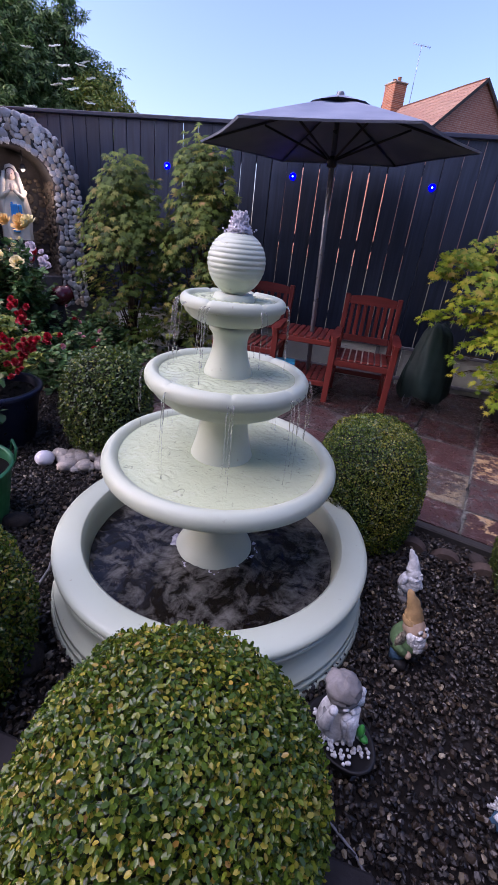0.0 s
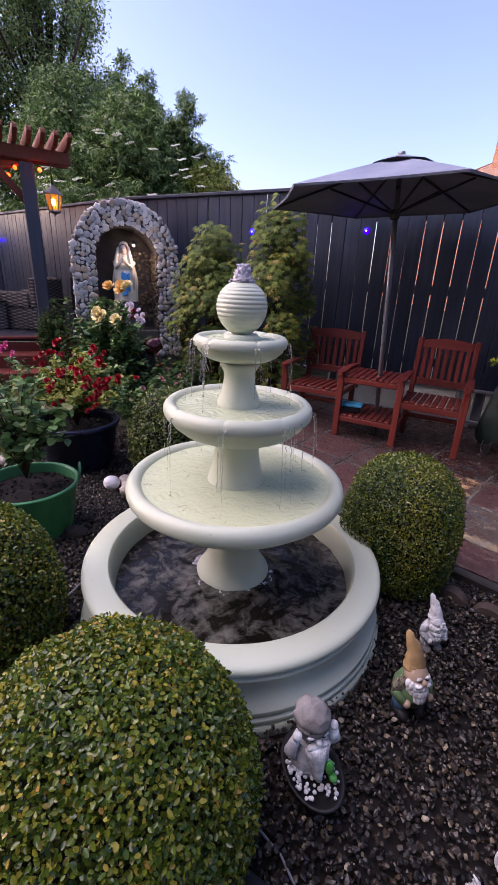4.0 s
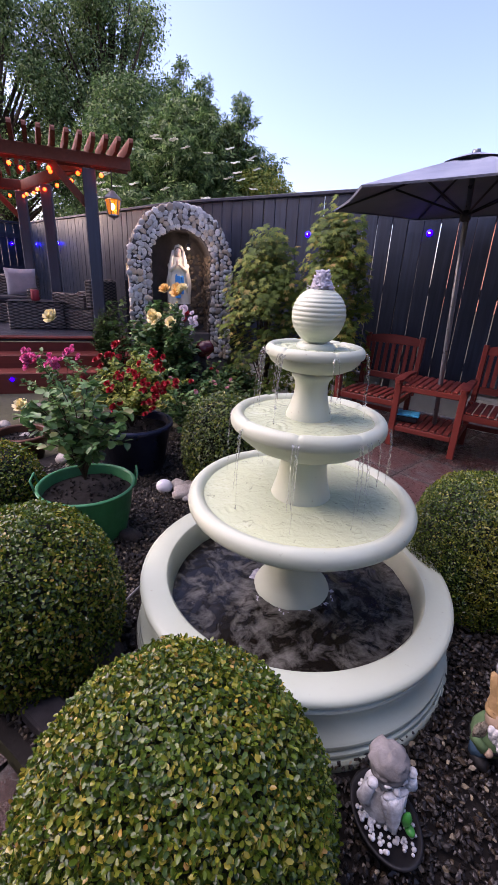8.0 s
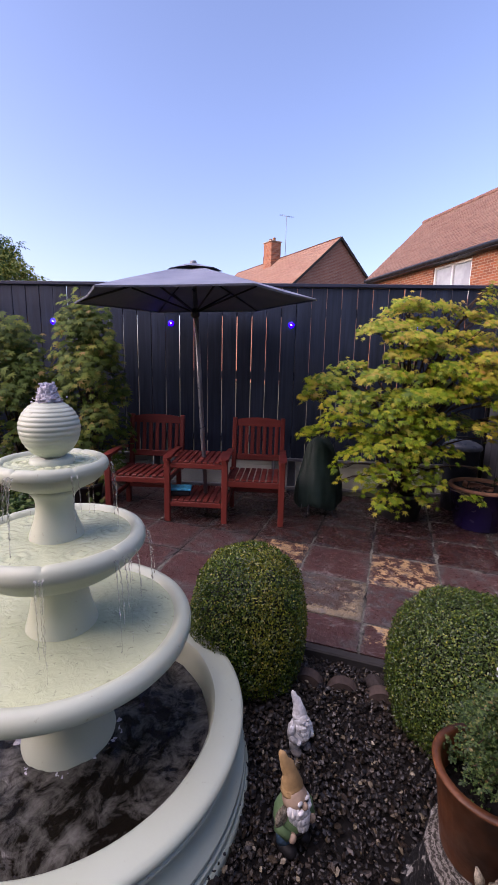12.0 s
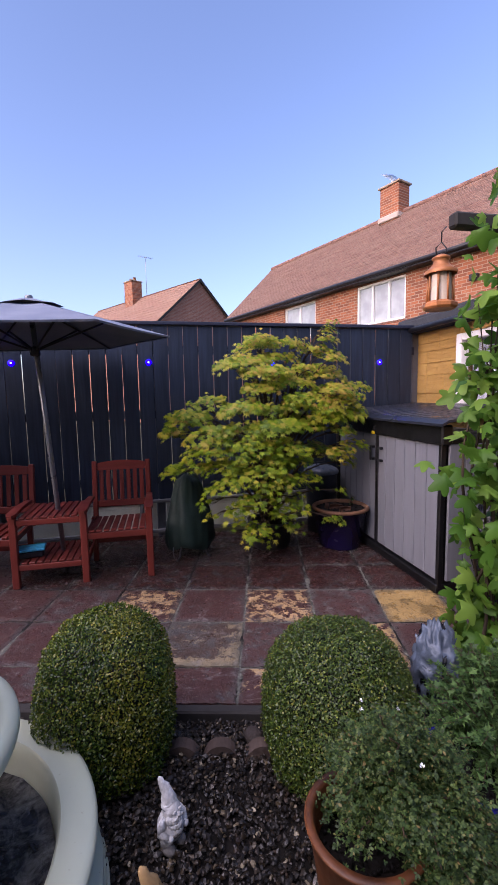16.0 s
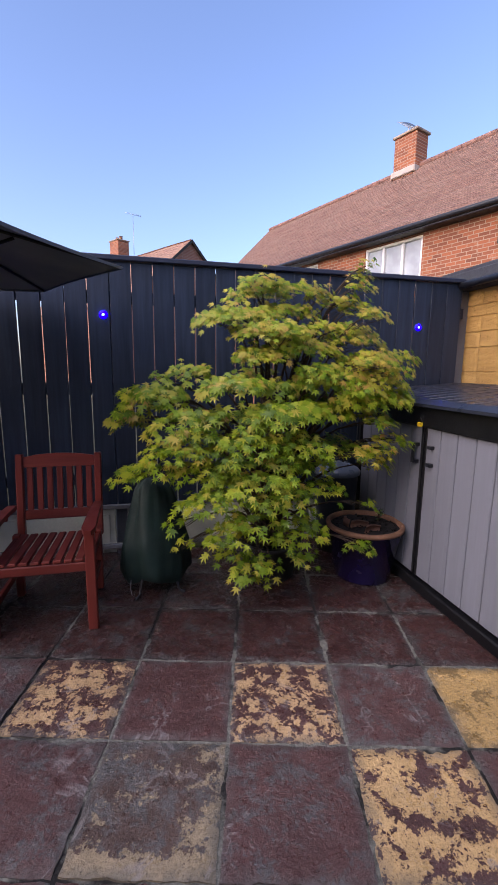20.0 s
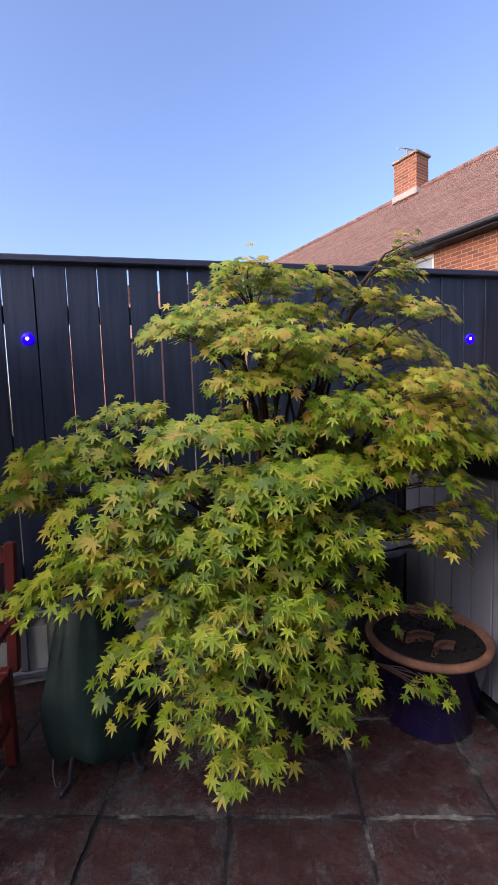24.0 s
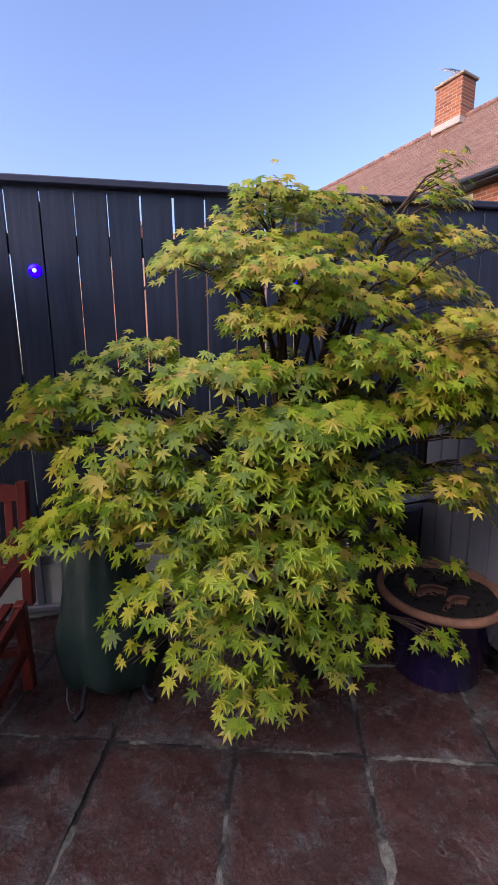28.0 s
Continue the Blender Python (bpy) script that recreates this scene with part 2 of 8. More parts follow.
FENCE = wood("fence_paint", srgb("2b3545"), 0.42, 2, 0.45, 0.25, None, 0.6)
FENCE.node_tree.nodes["Principled BSDF"].inputs["Specular IOR Level"].default_value = 0.28
FENCE_CAP = wood("cap_paint", srgb("2c3242"), 0.5, 0, 0.2, 0.1)
CONCRETE = plain("pale_concrete", srgb("b9bcae"), 0.8, 0.15, 4, 70, 0.3)
GREY_RAIL = plain("grey_rail", srgb("6d6f74"), 0.5, 0.2)
TEAK = wood("red_stained_wood", srgb("76322a"), 0.42, 2, 0.3, 0.25)
TEAK_X = wood("red_stained_wood_across", srgb("76322a"), 0.42, 0, 0.3, 0.25)
TEAK_Y = wood("red_stained_wood_deep", srgb("76322a"), 0.42, 1, 0.3, 0.25)


def ivory():
    m = M("painted_stone", 0.42)
    c = srgb("b2bdab")
    col = m.mix(m.ramp(m.noise(2.5, 6), [(0.35, 0.0), (0.75, 0.5)]), c, srgb("a9ae92"))
    col = m.mix(m.ramp(m.noise(14, 6, 0.7), [(0.62, 0.0), (0.75, 0.35)]), col, srgb("b9b79c"))
    col = m.mix(m.ramp(m.noise(60, 3), [(0.7, 0.0), (0.76, 0.6)]), col, srgb("8e8a72"))
    m.color(col).bump(m.noise(90, 4), 0.12, 0.002)
    m.rough(m.noise(6, 4), 0.3, 0.55)
    return m.mat


IVORY = ivory()


def ragged(m, fac, amount):
    """Breaks the edge of a stain into fine crumbs."""
    a = m.n.new("ShaderNodeMath")
    a.operation = "MULTIPLY_ADD"
    m.l.new(m.noise(75, 5, 0.75), a.inputs[0])
    a.inputs[1].default_value = amount
    m.l.new(fac, a.inputs[2])
    b = m.n.new("ShaderNodeMath")
    b.operation = "SUBTRACT"
    m.l.new(a.outputs[0], b.inputs[0])
    b.inputs[1].default_value = amount * 0.5
    return b.outputs[0]


def lifted_rim(m, fac, amount):
    """Raises a mask towards one side and the near end of a slab, where the old paint survives."""
    sx = m.n.new("ShaderNodeSeparateXYZ")
    m.l.new(m.n.new("ShaderNodeTexCoord").outputs["Object"], sx.inputs[0])
    out = fac
    for axis, lo, hi, k in ((0, 0.1, 0.22, amount * 0.55), (1, -0.14, -0.21, amount)):
        r = m.n.new("ShaderNodeMapRange")
        r.inputs["From Min"].default_value, r.inputs["From Max"].default_value = lo, hi
        r.inputs["To Min"].default_value, r.inputs["To Max"].default_value = -0.02, k
        m.l.new(sx.outputs[axis], r.inputs["Value"])
        a = m.n.new("ShaderNodeMath")
        m.l.new(out, a.inputs[0])
        m.l.new(r.outputs[0], a.inputs[1])
        out = a.outputs[0]
    return out


def slab_paint(name, base, flake, amount, grey, gloss=(0.16, 0.55), island=13.0, rubbed=0.0):
    """Riven paving with worn paint: base coat, flaking second coat, bare grey stone."""
    m = M(name, 0.62, 0.0, 0.4)
    col = m.mix(m.ramp(m.noise(7, 6, 0.65), [(0.3, 0.0), (0.7, 1.0)]), mul(base, 0.72), mul(base, 1.2))
    # the glossy damp slabs get dimmer greys too, shade put into the colour
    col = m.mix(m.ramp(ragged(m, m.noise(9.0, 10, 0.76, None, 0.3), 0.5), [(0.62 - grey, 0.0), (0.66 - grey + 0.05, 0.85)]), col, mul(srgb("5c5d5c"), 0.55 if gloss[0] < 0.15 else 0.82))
    col = m.mix(m.ramp(m.noise(45, 5, 0.7), [(0.6, 0.0), (0.7, 0.5)]), col, mul(base, 0.45))
    if flake is not None:
        f = m.mix(m.ramp(m.noise(11, 4), [(0.35, 0.0), (0.7, 0.6)]), flake, mul(flake, 0.72))
        e = ragged(m, m.noise(island, 12, 0.72, None, 0.2), 0.38)
        if rubbed:
            e = lifted_rim(m, e, rubbed)
        mask = m.ramp(e, [(0.575 - amount, 0.0), (0.586 - amount, 1.0)])
        col = m.mix(mask, col, f)
        m.bump(mask, 0.35, 0.003)
    sc = ragged(m, m.noise(15, 10, 0.82, None, 0.9), 0.3)
    col = m.mix(m.ramp(sc, [(0.58, 0.0), (0.66, 0.5)]), col, mul(srgb("8d8583"), 0.5 if gloss[0] < 0.15 else 0.8))
    raw = m.n.new("ShaderNodeTexCoord").outputs["Object"]
    ab = m.n.new("ShaderNodeVectorMath")
    ab.operation = "ABSOLUTE"
    m.l.new(raw, ab.inputs[0])
    sx = m.n.new("ShaderNodeSeparateXYZ")
    m.l.new(ab.outputs[0], sx.inputs[0])
    mx = m.n.new("ShaderNodeMath")
    mx.operation = "MAXIMUM"
    m.l.new(sx.outputs[0], mx.inputs[0])
    m.l.new(sx.outputs[1], mx.inputs[1])
    edge = m.n.new("ShaderNodeMath")
    edge.operation = "MULTIPLY_ADD"
    m.l.new(m.noise(9, 8, 0.75), edge.inputs[0])
    edge.inputs[1].default_value = 0.16
    m.l.new(mx.outputs[0], edge.inputs[2])
    col = m.mix(m.ramp(edge.outputs[0], [(0.262, 0.0), (0.31, 0.6)]), col, mul(srgb("585a58"), 0.5 if gloss[0] < 0.15 else 0.8))
    col = m.mix(m.ramp(m.noise(120, 3, 0.6), [(0.3, 0.55), (0.45, 0.0)]), col, mul(base, 0.3))
    cleft = m.ramp(m.noise(2.6, 4, 0.6, None, 0.8), [(0.488, 0.0), (0.5, 1.0), (0.512, 0.0)])
    cleft_on = m.mix(m.ramp(m.noise(6, 3), [(0.48, 0.0), (0.58, 0.55)]), (0, 0, 0), cleft)
    col = m.mix(cleft_on, col, mul(srgb("8b8684"), 0.55 if gloss[0] < 0.15 else 1.0))
    m.color(col)
    m.bump(m.noise(7, 8, 0.66, None, 0.35), 0.9, 0.02)
    m.bump(m.noise(24, 8, 0.75, None, 0.6), 0.8, 0.009)
    m.bump(sc, 0.35, 0.004)
    m.bump(m.noise(90, 5, 0.7), 0.7, 0.005)
    m.rough(m.noise(26, 6, 0.7), *gloss)
    return m.mat


_RED = mul(srgb("5a3e3b"), 0.84)
_YEL = srgb("c2a066")
# damp gloss, plus a red darkened to paint in the shade by the fence
_DAMP_SHADED = mul(srgb("5a3a36"), 0.46)
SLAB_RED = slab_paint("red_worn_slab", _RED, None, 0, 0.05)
SLAB_WET_SHADED = slab_paint("damp_shaded_red_slab", _DAMP_SHADED, None, 0, 0.09, (0.08, 0.4))
SLAB_WETGREY_SHADED = slab_paint("damp_shaded_grey_slab", _DAMP_SHADED, None, 0, 0.14, (0.08, 0.4))
SLAB_GREY = slab_paint("grey_worn_slab", mul(_RED, 0.95), None, 0, 0.12)
SLAB_FLAKE = slab_paint("flaked_slab", mul(_RED, 0.85), srgb("bb9c72"), 0.07, 0.0, island=13.5)
SLAB_BROAD = slab_paint("broadly_flaked_slab", mul(_RED, 0.85), srgb("bf9f6e"), 0.1, 0.0, island=9.0)
SLAB_HALF = slab_paint("half_worn_slab", srgb("4f3f38"), srgb("93846a"), 0.035, 0.15, island=11.0, rubbed=0.24)
SLAB_YEL = slab_paint("yellow_slab", mul(_YEL, 0.42), mul(_YEL, 0.88), 0.11, 0.0, island=6.0)
SLAB_SPOT = slab_paint("spotted_slab", _RED, srgb("bf9f74"), 0.02, 0.03, island=9.0)
_m = M("mortar", 0.85)
_m.color(_m.mix(_m.ramp(_m.noise(3.4, 7, 0.62), [(0.43, 0.0), (0.5, 1.0)]), srgb("0b0b09"), _m.mix(_m.ramp(_m.noise(60, 4), [(0.35, 0.0), (0.65, 1.0)]), srgb("50504a"), srgb("74746b"))))
_m.bump(_m.noise(50, 6, 0.7), 0.9, 0.01)
MORTAR = _m.mat
KERB = plain("kerb_concrete", srgb("363433"), 0.85, 0.25, 5, 60, 0.35)


def gravel():
    m = M("gravel_stone", 0.42)
    c = m.ramp(m.island(), [(0.0, srgb("0a0908")), (0.3, srgb("1a1612")), (0.5, srgb("100e0b")), (0.66, srgb("33261a")), (0.8, srgb("1b1815")), (0.9, srgb("3d3225")), (0.965, srgb("5f5340")), (1.0, srgb("a39880"))])
    m.color(m.mix(m.ramp(m.noise(60, 4), [(0.4, 0.0), (0.7, 0.5)]), c, (0.03, 0.026, 0.024)))
    m.bump(m.noise(120, 3), 0.25, 0.002)
    m.rough(m.noise(20, 2), 0.28, 0.65)
    return m.mat


GRAVEL = gravel()
SOIL = plain("dark_soil", srgb("14100e"), 0.95, 0.5, 8, 60, 0.6)
EARTH = plain("earth", srgb("4a4a36"), 0.95, 0.35, 2, 30, 0.5)
BOX_OLD = leafy("box_leaf", [(0.0, srgb("2a4014")), (0.36, srgb("48641a")), (0.62, srgb("687b22")), (0.84, srgb("8e8e2e")), (0.95, srgb("b4a440")), (1.0, srgb("b88a44"))], 0.25, 0.25, False, [(0.0, srgb("2c441a")), (0.5, srgb("486424")), (0.9, srgb("667f2c")), (1.0, srgb("8c9636"))])
BOX_NEW = leafy("box_leaf_green", [(0.0, srgb("263a1c")), (0.4, srgb("3d5522")), (0.75, srgb("587028")), (0.93, srgb("7a8834")), (1.0, srgb("989440"))], 0.3, 0.2)
BOX_MID = leafy("box_leaf_mixed", [(0.0, srgb("223817")), (0.4, srgb("3a541c")), (0.75, srgb("556e24")), (0.93, srgb("788832")), (1.0, srgb("989440"))], 0.26, 0.2, False, [(0.0, srgb("3a4c18")), (0.5, srgb("6c7424")), (0.9, srgb("92902e")), (1.0, srgb("ac963c"))])
# dark colour that stands in for shade deep inside the bushes
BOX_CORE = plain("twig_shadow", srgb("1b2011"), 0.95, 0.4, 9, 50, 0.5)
ACER = leafy("maple_leaf", [(0.0, srgb("48640e")), (0.3, srgb("6e8a16")), (0.6, srgb("8ea222")), (0.86, srgb("a6aa30")), (1.0, srgb("b0a23c"))], 0.42, 0.3)
ACER_PART = leafy("maple_leaf_single", [(0.0, srgb("48640e")), (0.3, srgb("6e8a16")), (0.6, srgb("8ea222")), (0.86, srgb("a6aa30")), (1.0, srgb("b0a23c"))], 0.42, 0.3, True)
ACER_DARK = leafy("dark_maple_leaf", [(0.0, srgb("33481a")), (0.4, srgb("4f6822")), (0.75, srgb("6f8030")), (0.93, srgb("8c8a3c")), (1.0, srgb("967a4a"))], 0.65, 0.3)
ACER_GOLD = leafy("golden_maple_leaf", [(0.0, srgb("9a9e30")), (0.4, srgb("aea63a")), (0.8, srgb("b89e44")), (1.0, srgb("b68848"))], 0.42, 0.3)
BARK = wood("bark", srgb("4a3d31"), 0.85, 2, 0.4, 0.1, None, 0.8)
TREE_LEAF = leafy("tree_leaf", [(0.0, srgb("384f2e")), (0.4, srgb("577342")), (0.75, srgb("7c985a")), (1.0, srgb("a6b87e"))], 0.4, 0.45)
ELDER_LEAF = leafy("elder_leaf", [(0.0, srgb("2e4828")), (0.4, srgb("4d6d3c")), (0.75, srgb("739254")), (1.0, srgb("9fb47a"))], 0.4, 0.45)
SHRUB_LEAF = leafy("shrub_leaf", [(0.0, srgb("2a4526")), (0.4, srgb("456536")), (0.75, srgb("5d7d45")), (1.0, srgb("8a9a5c"))], 0.45, 0.3)
ROSE_LEAF = leafy("rose_leaf", [(0.0, srgb("335534")), (0.5, srgb("568048")), (0.85, srgb("7ea262")), (1.0, srgb("9a8a60"))], 0.4, 0.2)
YEL_LEAF = leafy("variegated_leaf", [(0.0, srgb("4f6a2c")), (0.5, srgb("7d8f3c")), (1.0, srgb("b8b35c"))], 0.45, 0.3)
VINE_LEAF = leafy("vine_leaf", [(0.0, srgb("3f6a24")), (0.5, srgb("5c8a30")), (1.0, srgb("86a848"))], 0.4, 0.45)
FERN_LEAF = leafy("feathery_leaf", [(0.0, srgb("22361c")), (0.5, srgb("3b5428")), (0.9, srgb("5b6e38")), (1.0, srgb("7a683f"))], 0.5, 0.2)
CONIFER = leafy("conifer_leaf", [(0.0, srgb("253f20")), (0.5, srgb("3f602f")), (1.0, srgb("668649"))], 0.5, 0.15)


def brick_mat(name, c1, c2, mortar, axis=0):
    """Far brickwork: courses of 75 mm, bricks of 225 mm, in the wall's own x and z."""
    m = M(name, 0.85)
    sw = m.n.new("ShaderNodeSeparateXYZ")
    tc = m.n.new("ShaderNodeTexCoord")
    m.l.new(tc.outputs["Object"], sw.inputs[0])
    cb = m.n.new("ShaderNodeCombineXYZ")
    m.l.new(sw.outputs[axis], cb.inputs[0])
    m.l.new(sw.outputs[2], cb.inputs[1])
    t = m.n.new("ShaderNodeTexBrick")
    m.l.new(cb.outputs[0], t.inputs["Vector"])
    t.inputs["Scale"].default_value = 1.0
    t.inputs["Brick Width"].default_value, t.inputs["Row Height"].default_value, t.inputs["Mortar Size"].default_value = 0.235, 0.08, 0.009
    t.inputs["Color1"].default_value, t.inputs["Color2"].default_value, t.inputs["Mortar"].default_value = (*c1, 1), (*c2, 1), (*mortar, 1)
    col = m.mix(m.ramp(m.noise(1.2, 5), [(0.35, 0.0), (0.7, 0.35)]), t.outputs["Color"], mul(c1, 0.6))
    col = m.mix(m.ramp(m.noise(5.5, 4, 0.7), [(0.62, 0.0), (0.7, 0.4)]), col, mul(mortar, 1.1))
    m.color(m.mix(m.ramp(m.noise(30, 3), [(0.4, 0.0), (0.7, 0.25)]), col, mul(c2, 1.5)))
    m.bump(t.outputs["Fac"], -0.4, 0.01)
    return m.mat


BRICK = brick_mat("orange_brick", srgb("ab633f"), srgb("74432f"), srgb("a8927c"))


def roof_mat(name, c, pale):
    """Small clay tiles, each with its own shade, with lichen and stains."""
    m = M(name, 0.85, 0.0, 0.25)
    v = m.n.new("ShaderNodeTexVoronoi")
    v.inputs["Scale"].default_value = 8.0
    m.l.new(m.scaled(1.2, 1.0, 1.0), v.inputs["Vector"])
    col = m.ramp(v.outputs["Color"], [(0.15, mul(c, 0.78)), (0.5, c), (0.85, mul(c, 1.18))])
    col = m.mix(m.ramp(m.noise(0.9, 6, 0.7), [(0.4, 0.0), (0.75, 0.6)]), col, pale)
    col = m.mix(m.ramp(m.noise(14, 5, 0.7), [(0.5, 0.0), (0.72, 0.5)]), col, mul(c, 0.45))
    m.color(col).bump(m.noise(16, 4), 0.4, 0.02)
    return m.mat


ROOF_TILE = roof_mat("roof_tile", srgb("7a5c50"), srgb("8f7a6c"))
ROOF_FAR = roof_mat("far_roof_tile", srgb("8d6a5a"), srgb("a08874"))
UPVC = plain("white_upvc", srgb("e4e2de"), 0.35, 0.05, 3, 30, 0.03)
DARK_TRIM = plain("black_gutter", srgb("22242a"), 0.4, 0.2)


def glass_mat(name, tint, rough=0.05):
    m = M(name, rough, 0.0, 0.8)
    m.color(m.mix(m.ramp(m.noise(1.5, 3), [(0.4, 0.0), (0.6, 1.0)]), tint, mul(tint, 0.7)))
    return m.mat


CURTAIN_PANE = glass_mat("curtained_glass", srgb("b9bdbd"), 0.08)

# ---- ground ----
G0 = 0.02  # top of the gravel bed
GB = -0.07  # foot of the things sunk in the bed
g = G()
n = 40
ring = [0, 1.5, 3, 5, 8, 14, 30, 80, 300, 1500]
V = [(0, 0, 0)]
F = []
for r in ring[1:]:
    for k in range(n):
        a = 2 * math.pi * k / n
        V.append((r * math.cos(a), r * math.sin(a), 0.01 * noise.noise((r, a, 0))))
for k in range(n):
    F.append((0, 1 + k, 1 + (k + 1) % n))
for i in range(len(ring) - 2):
    for k in range(n):
        k2 = (k + 1) % n
        F.append((1 + i * n + k, 1 + (i + 1) * n + k, 1 + (i + 1) * n + k2, 1 + i * n + k2))
g.add(V, F)
ground = part("ground", g, EARTH, at=pose(-1, -1, GB - 0.02))
tagged(ground, "bare earth and rough grass around the garden", "ground", kind="structure")

# patio: riven slabs laid at a slant to the fence
CA, SA = math.cos(radians(14)), math.sin(radians(14))
PITCH = 0.46
EDGE_V = -1.243


def uv(u, v):
    return (u * CA + v * SA, -u * SA + v * CA)


patio = thing("patio_floor", "patio of square riven slabs with worn red and yellow paint", "patio", pose(0, 0, 0, 0, 0, -14), kind="structure")
g = G()
g.box(-3.15, 2.45, EDGE_V + 0.06, 1.95, -0.12, -0.008, 0.004)
part("mortar_bed", g, MORTAR, patio, "grey mortar joints")


def slab_mesh(seed, w, d):
    """A riven slab: a cleft, gently stepped face with chipped arrises."""
    rng = random.Random(seed)
    nx = ny = 16
    V, F = [], []
    for j in range(ny + 1):
        for i in range(nx + 1):
            x, y = (i / nx - 0.5) * w, (j / ny - 0.5) * d
            edge = i in (0, nx) or j in (0, ny)
            step = noise.noise((x * 5 + seed * 3, y * 9, seed)) * 2.5
            step = (math.floor(step) + min(1.0, (step % 1.0) * 3)) / 2.5
            z = 0.003 * noise.noise((x * 6 + seed * 3, y * 6, seed)) + 0.0045 * step + 0.0016 * noise.noise((x * 26, y * 26, seed)) - (rng.uniform(0.003, 0.007) if edge else 0)
            V.append((x + (rng.uniform(-1, 1) * 0.0035 if edge else 0), y + (rng.uniform(-1, 1) * 0.0035 if edge else 0), z))
    for j in range(ny):
        for i in range(nx):
            a = j * (nx + 1) + i
            F.append((a, a + 1, a + nx + 2, a + nx + 1))
    gg = G()
    gg.add(V, F, smooth=True)
    rim = [i for i in range(nx + 1)] + [k * (nx + 1) + nx for k in range(1, ny + 1)] + [ny * (nx + 1) + i for i in range(nx - 1, -1, -1)] + [k * (nx + 1) for k in range(ny - 1, 0, -1)]
    n = len(rim)
    W = [V[i] for i in rim] + [(V[i][0], V[i][1], -0.035) for i in rim]
    gg.add(W, [((k + 1) % n, k, n + k, n + (k + 1) % n) for k in range(n)])
    return gg


# brick edging, path and kerb
kerb = thing("kerb", "dark concrete kerb along the patio edge", "kerb", pose(0, 0, 0, 0, 0, -14), kind="structure")
for k in range(7):
    g = G()
    g.box(-3.1 + k * 0.92, -3.1 + k * 0.92 + 0.912, EDGE_V, EDGE_V + 0.055, -0.12, -0.004, 0.008)
    part("kerb_stone", g, KERB, kerb)

# gravel bed
def bed_z(x, y):
    """The gravel lies level and dips towards the kerb."""
    q = min(1.0, max(0.0, (x * SA + y * CA - EDGE_V + 0.22) / 0.22))
    return G0 - 0.07 * q * q * (3 - 2 * q)


gb = G()
V, F = [], []
for j in range(29):
    y = -2.86 + 2.56 * j / 28
    for i in range(53):
        x = -3.6 + 0.1 * i
        V.append((x, y, bed_z(x, y) - 0.014 if x * SA + y * CA < EDGE_V + 0.03 else -0.1))
for j in range(28):
    for i in range(52):
        a = j * 53 + i
        F.append((a, a + 1, a + 54, a + 53))
gb.add(V, F)
bed = part("gravel_bed", gb, SOIL, at=pose(0, 0, 0))
tagged(bed, "dark bed of soil under loose gravel", "gravel bed", kind="structure")
FX, FY0 = -1.39, -1.90


def scatter_gravel(name, count, x0, x1, y0, y1, lo, hi, seed):
    rng = np.random.default_rng(seed)
    p = np.stack([rng.uniform(x0, x1, count), rng.uniform(y0, y1, count), np.zeros(count)], 1)
    v = p[:, 0] * SA + p[:, 1] * CA
    keep = (v < EDGE_V - 0.01) & (np.hypot(p[:, 0] - FX, p[:, 1] - FY0) > 0.55)
    p = p[keep]
    k = len(p)
    size = rng.uniform(lo, hi, k) * np.where(rng.random(k) < 0.06, 1.5, 1.0)
    p[:, 2] = np.array([bed_z(a, b) for a, b in p[:, :2]]) + size * 0.12 + rng.uniform(-0.006, 0.02, k)
    phi = (1 + 5**0.5) / 2
    ico = np.array([(-1, phi, 0), (1, phi, 0), (-1, -phi, 0), (1, -phi, 0), (0, -1, phi), (0, 1, phi), (0, -1, -phi), (0, 1, -phi), (phi, 0, -1), (phi, 0, 1), (-phi, 0, -1), (-phi, 0, 1)]) / 1.902
    tf = [(0, 11, 5), (0, 5, 1), (0, 1, 7), (0, 7, 10), (0, 10, 11), (1, 5, 9), (5, 11, 4), (11, 10, 2), (10, 7, 6), (7, 1, 8), (3, 9, 4), (3, 4, 2), (3, 2, 6), (3, 6, 8), (3, 8, 9), (4, 9, 5), (2, 4, 11), (6, 2, 10), (8, 6, 7), (9, 8, 1)]
    me = cloud(name, p, np.stack([rng.normal(0, 0.6, k), rng.normal(0, 0.6, k), np.ones(k)], 1), rng.normal(size=(k, 3)), size, ico * [0.66, 0.48, 0.28], tf, GRAVEL)
    co = np.empty(len(me.vertices) * 3)
    me.vertices.foreach_get("co", co)
    co = co.reshape(-1, 3) + rng.normal(0, 0.0011, (len(me.vertices), 3))
    me.vertices.foreach_set("co", co.ravel())
    me.polygons.foreach_set("use_smooth", [False] * len(me.polygons))
    return me


gr = part("gravel", scatter_gravel("gravel", 80000, -3.4, 0.9, -2.82, -0.45, 0.0075, 0.018, 5))
tagged(gr, "loose wet brown and grey river gravel", "gravel", kind="stuff")

# path where one stands, and its brick edging
path = thing("path_floor", "path of worn red paving south of the bed", "path", pose(-0.8, -2.9, 0.0), kind="structure")
edging = thing("brick_edging", "row of weathered bricks edging the gravel bed", "edging", pose(-0.8, -2.74, G0), kind="structure")

# ---- fence ----
FENCE_Y = 1.40
fence = thing("wall_north", "tall dark grey board fence on pale gravel boards", "fence", pose(0, FENCE_Y, 0), kind="structure")


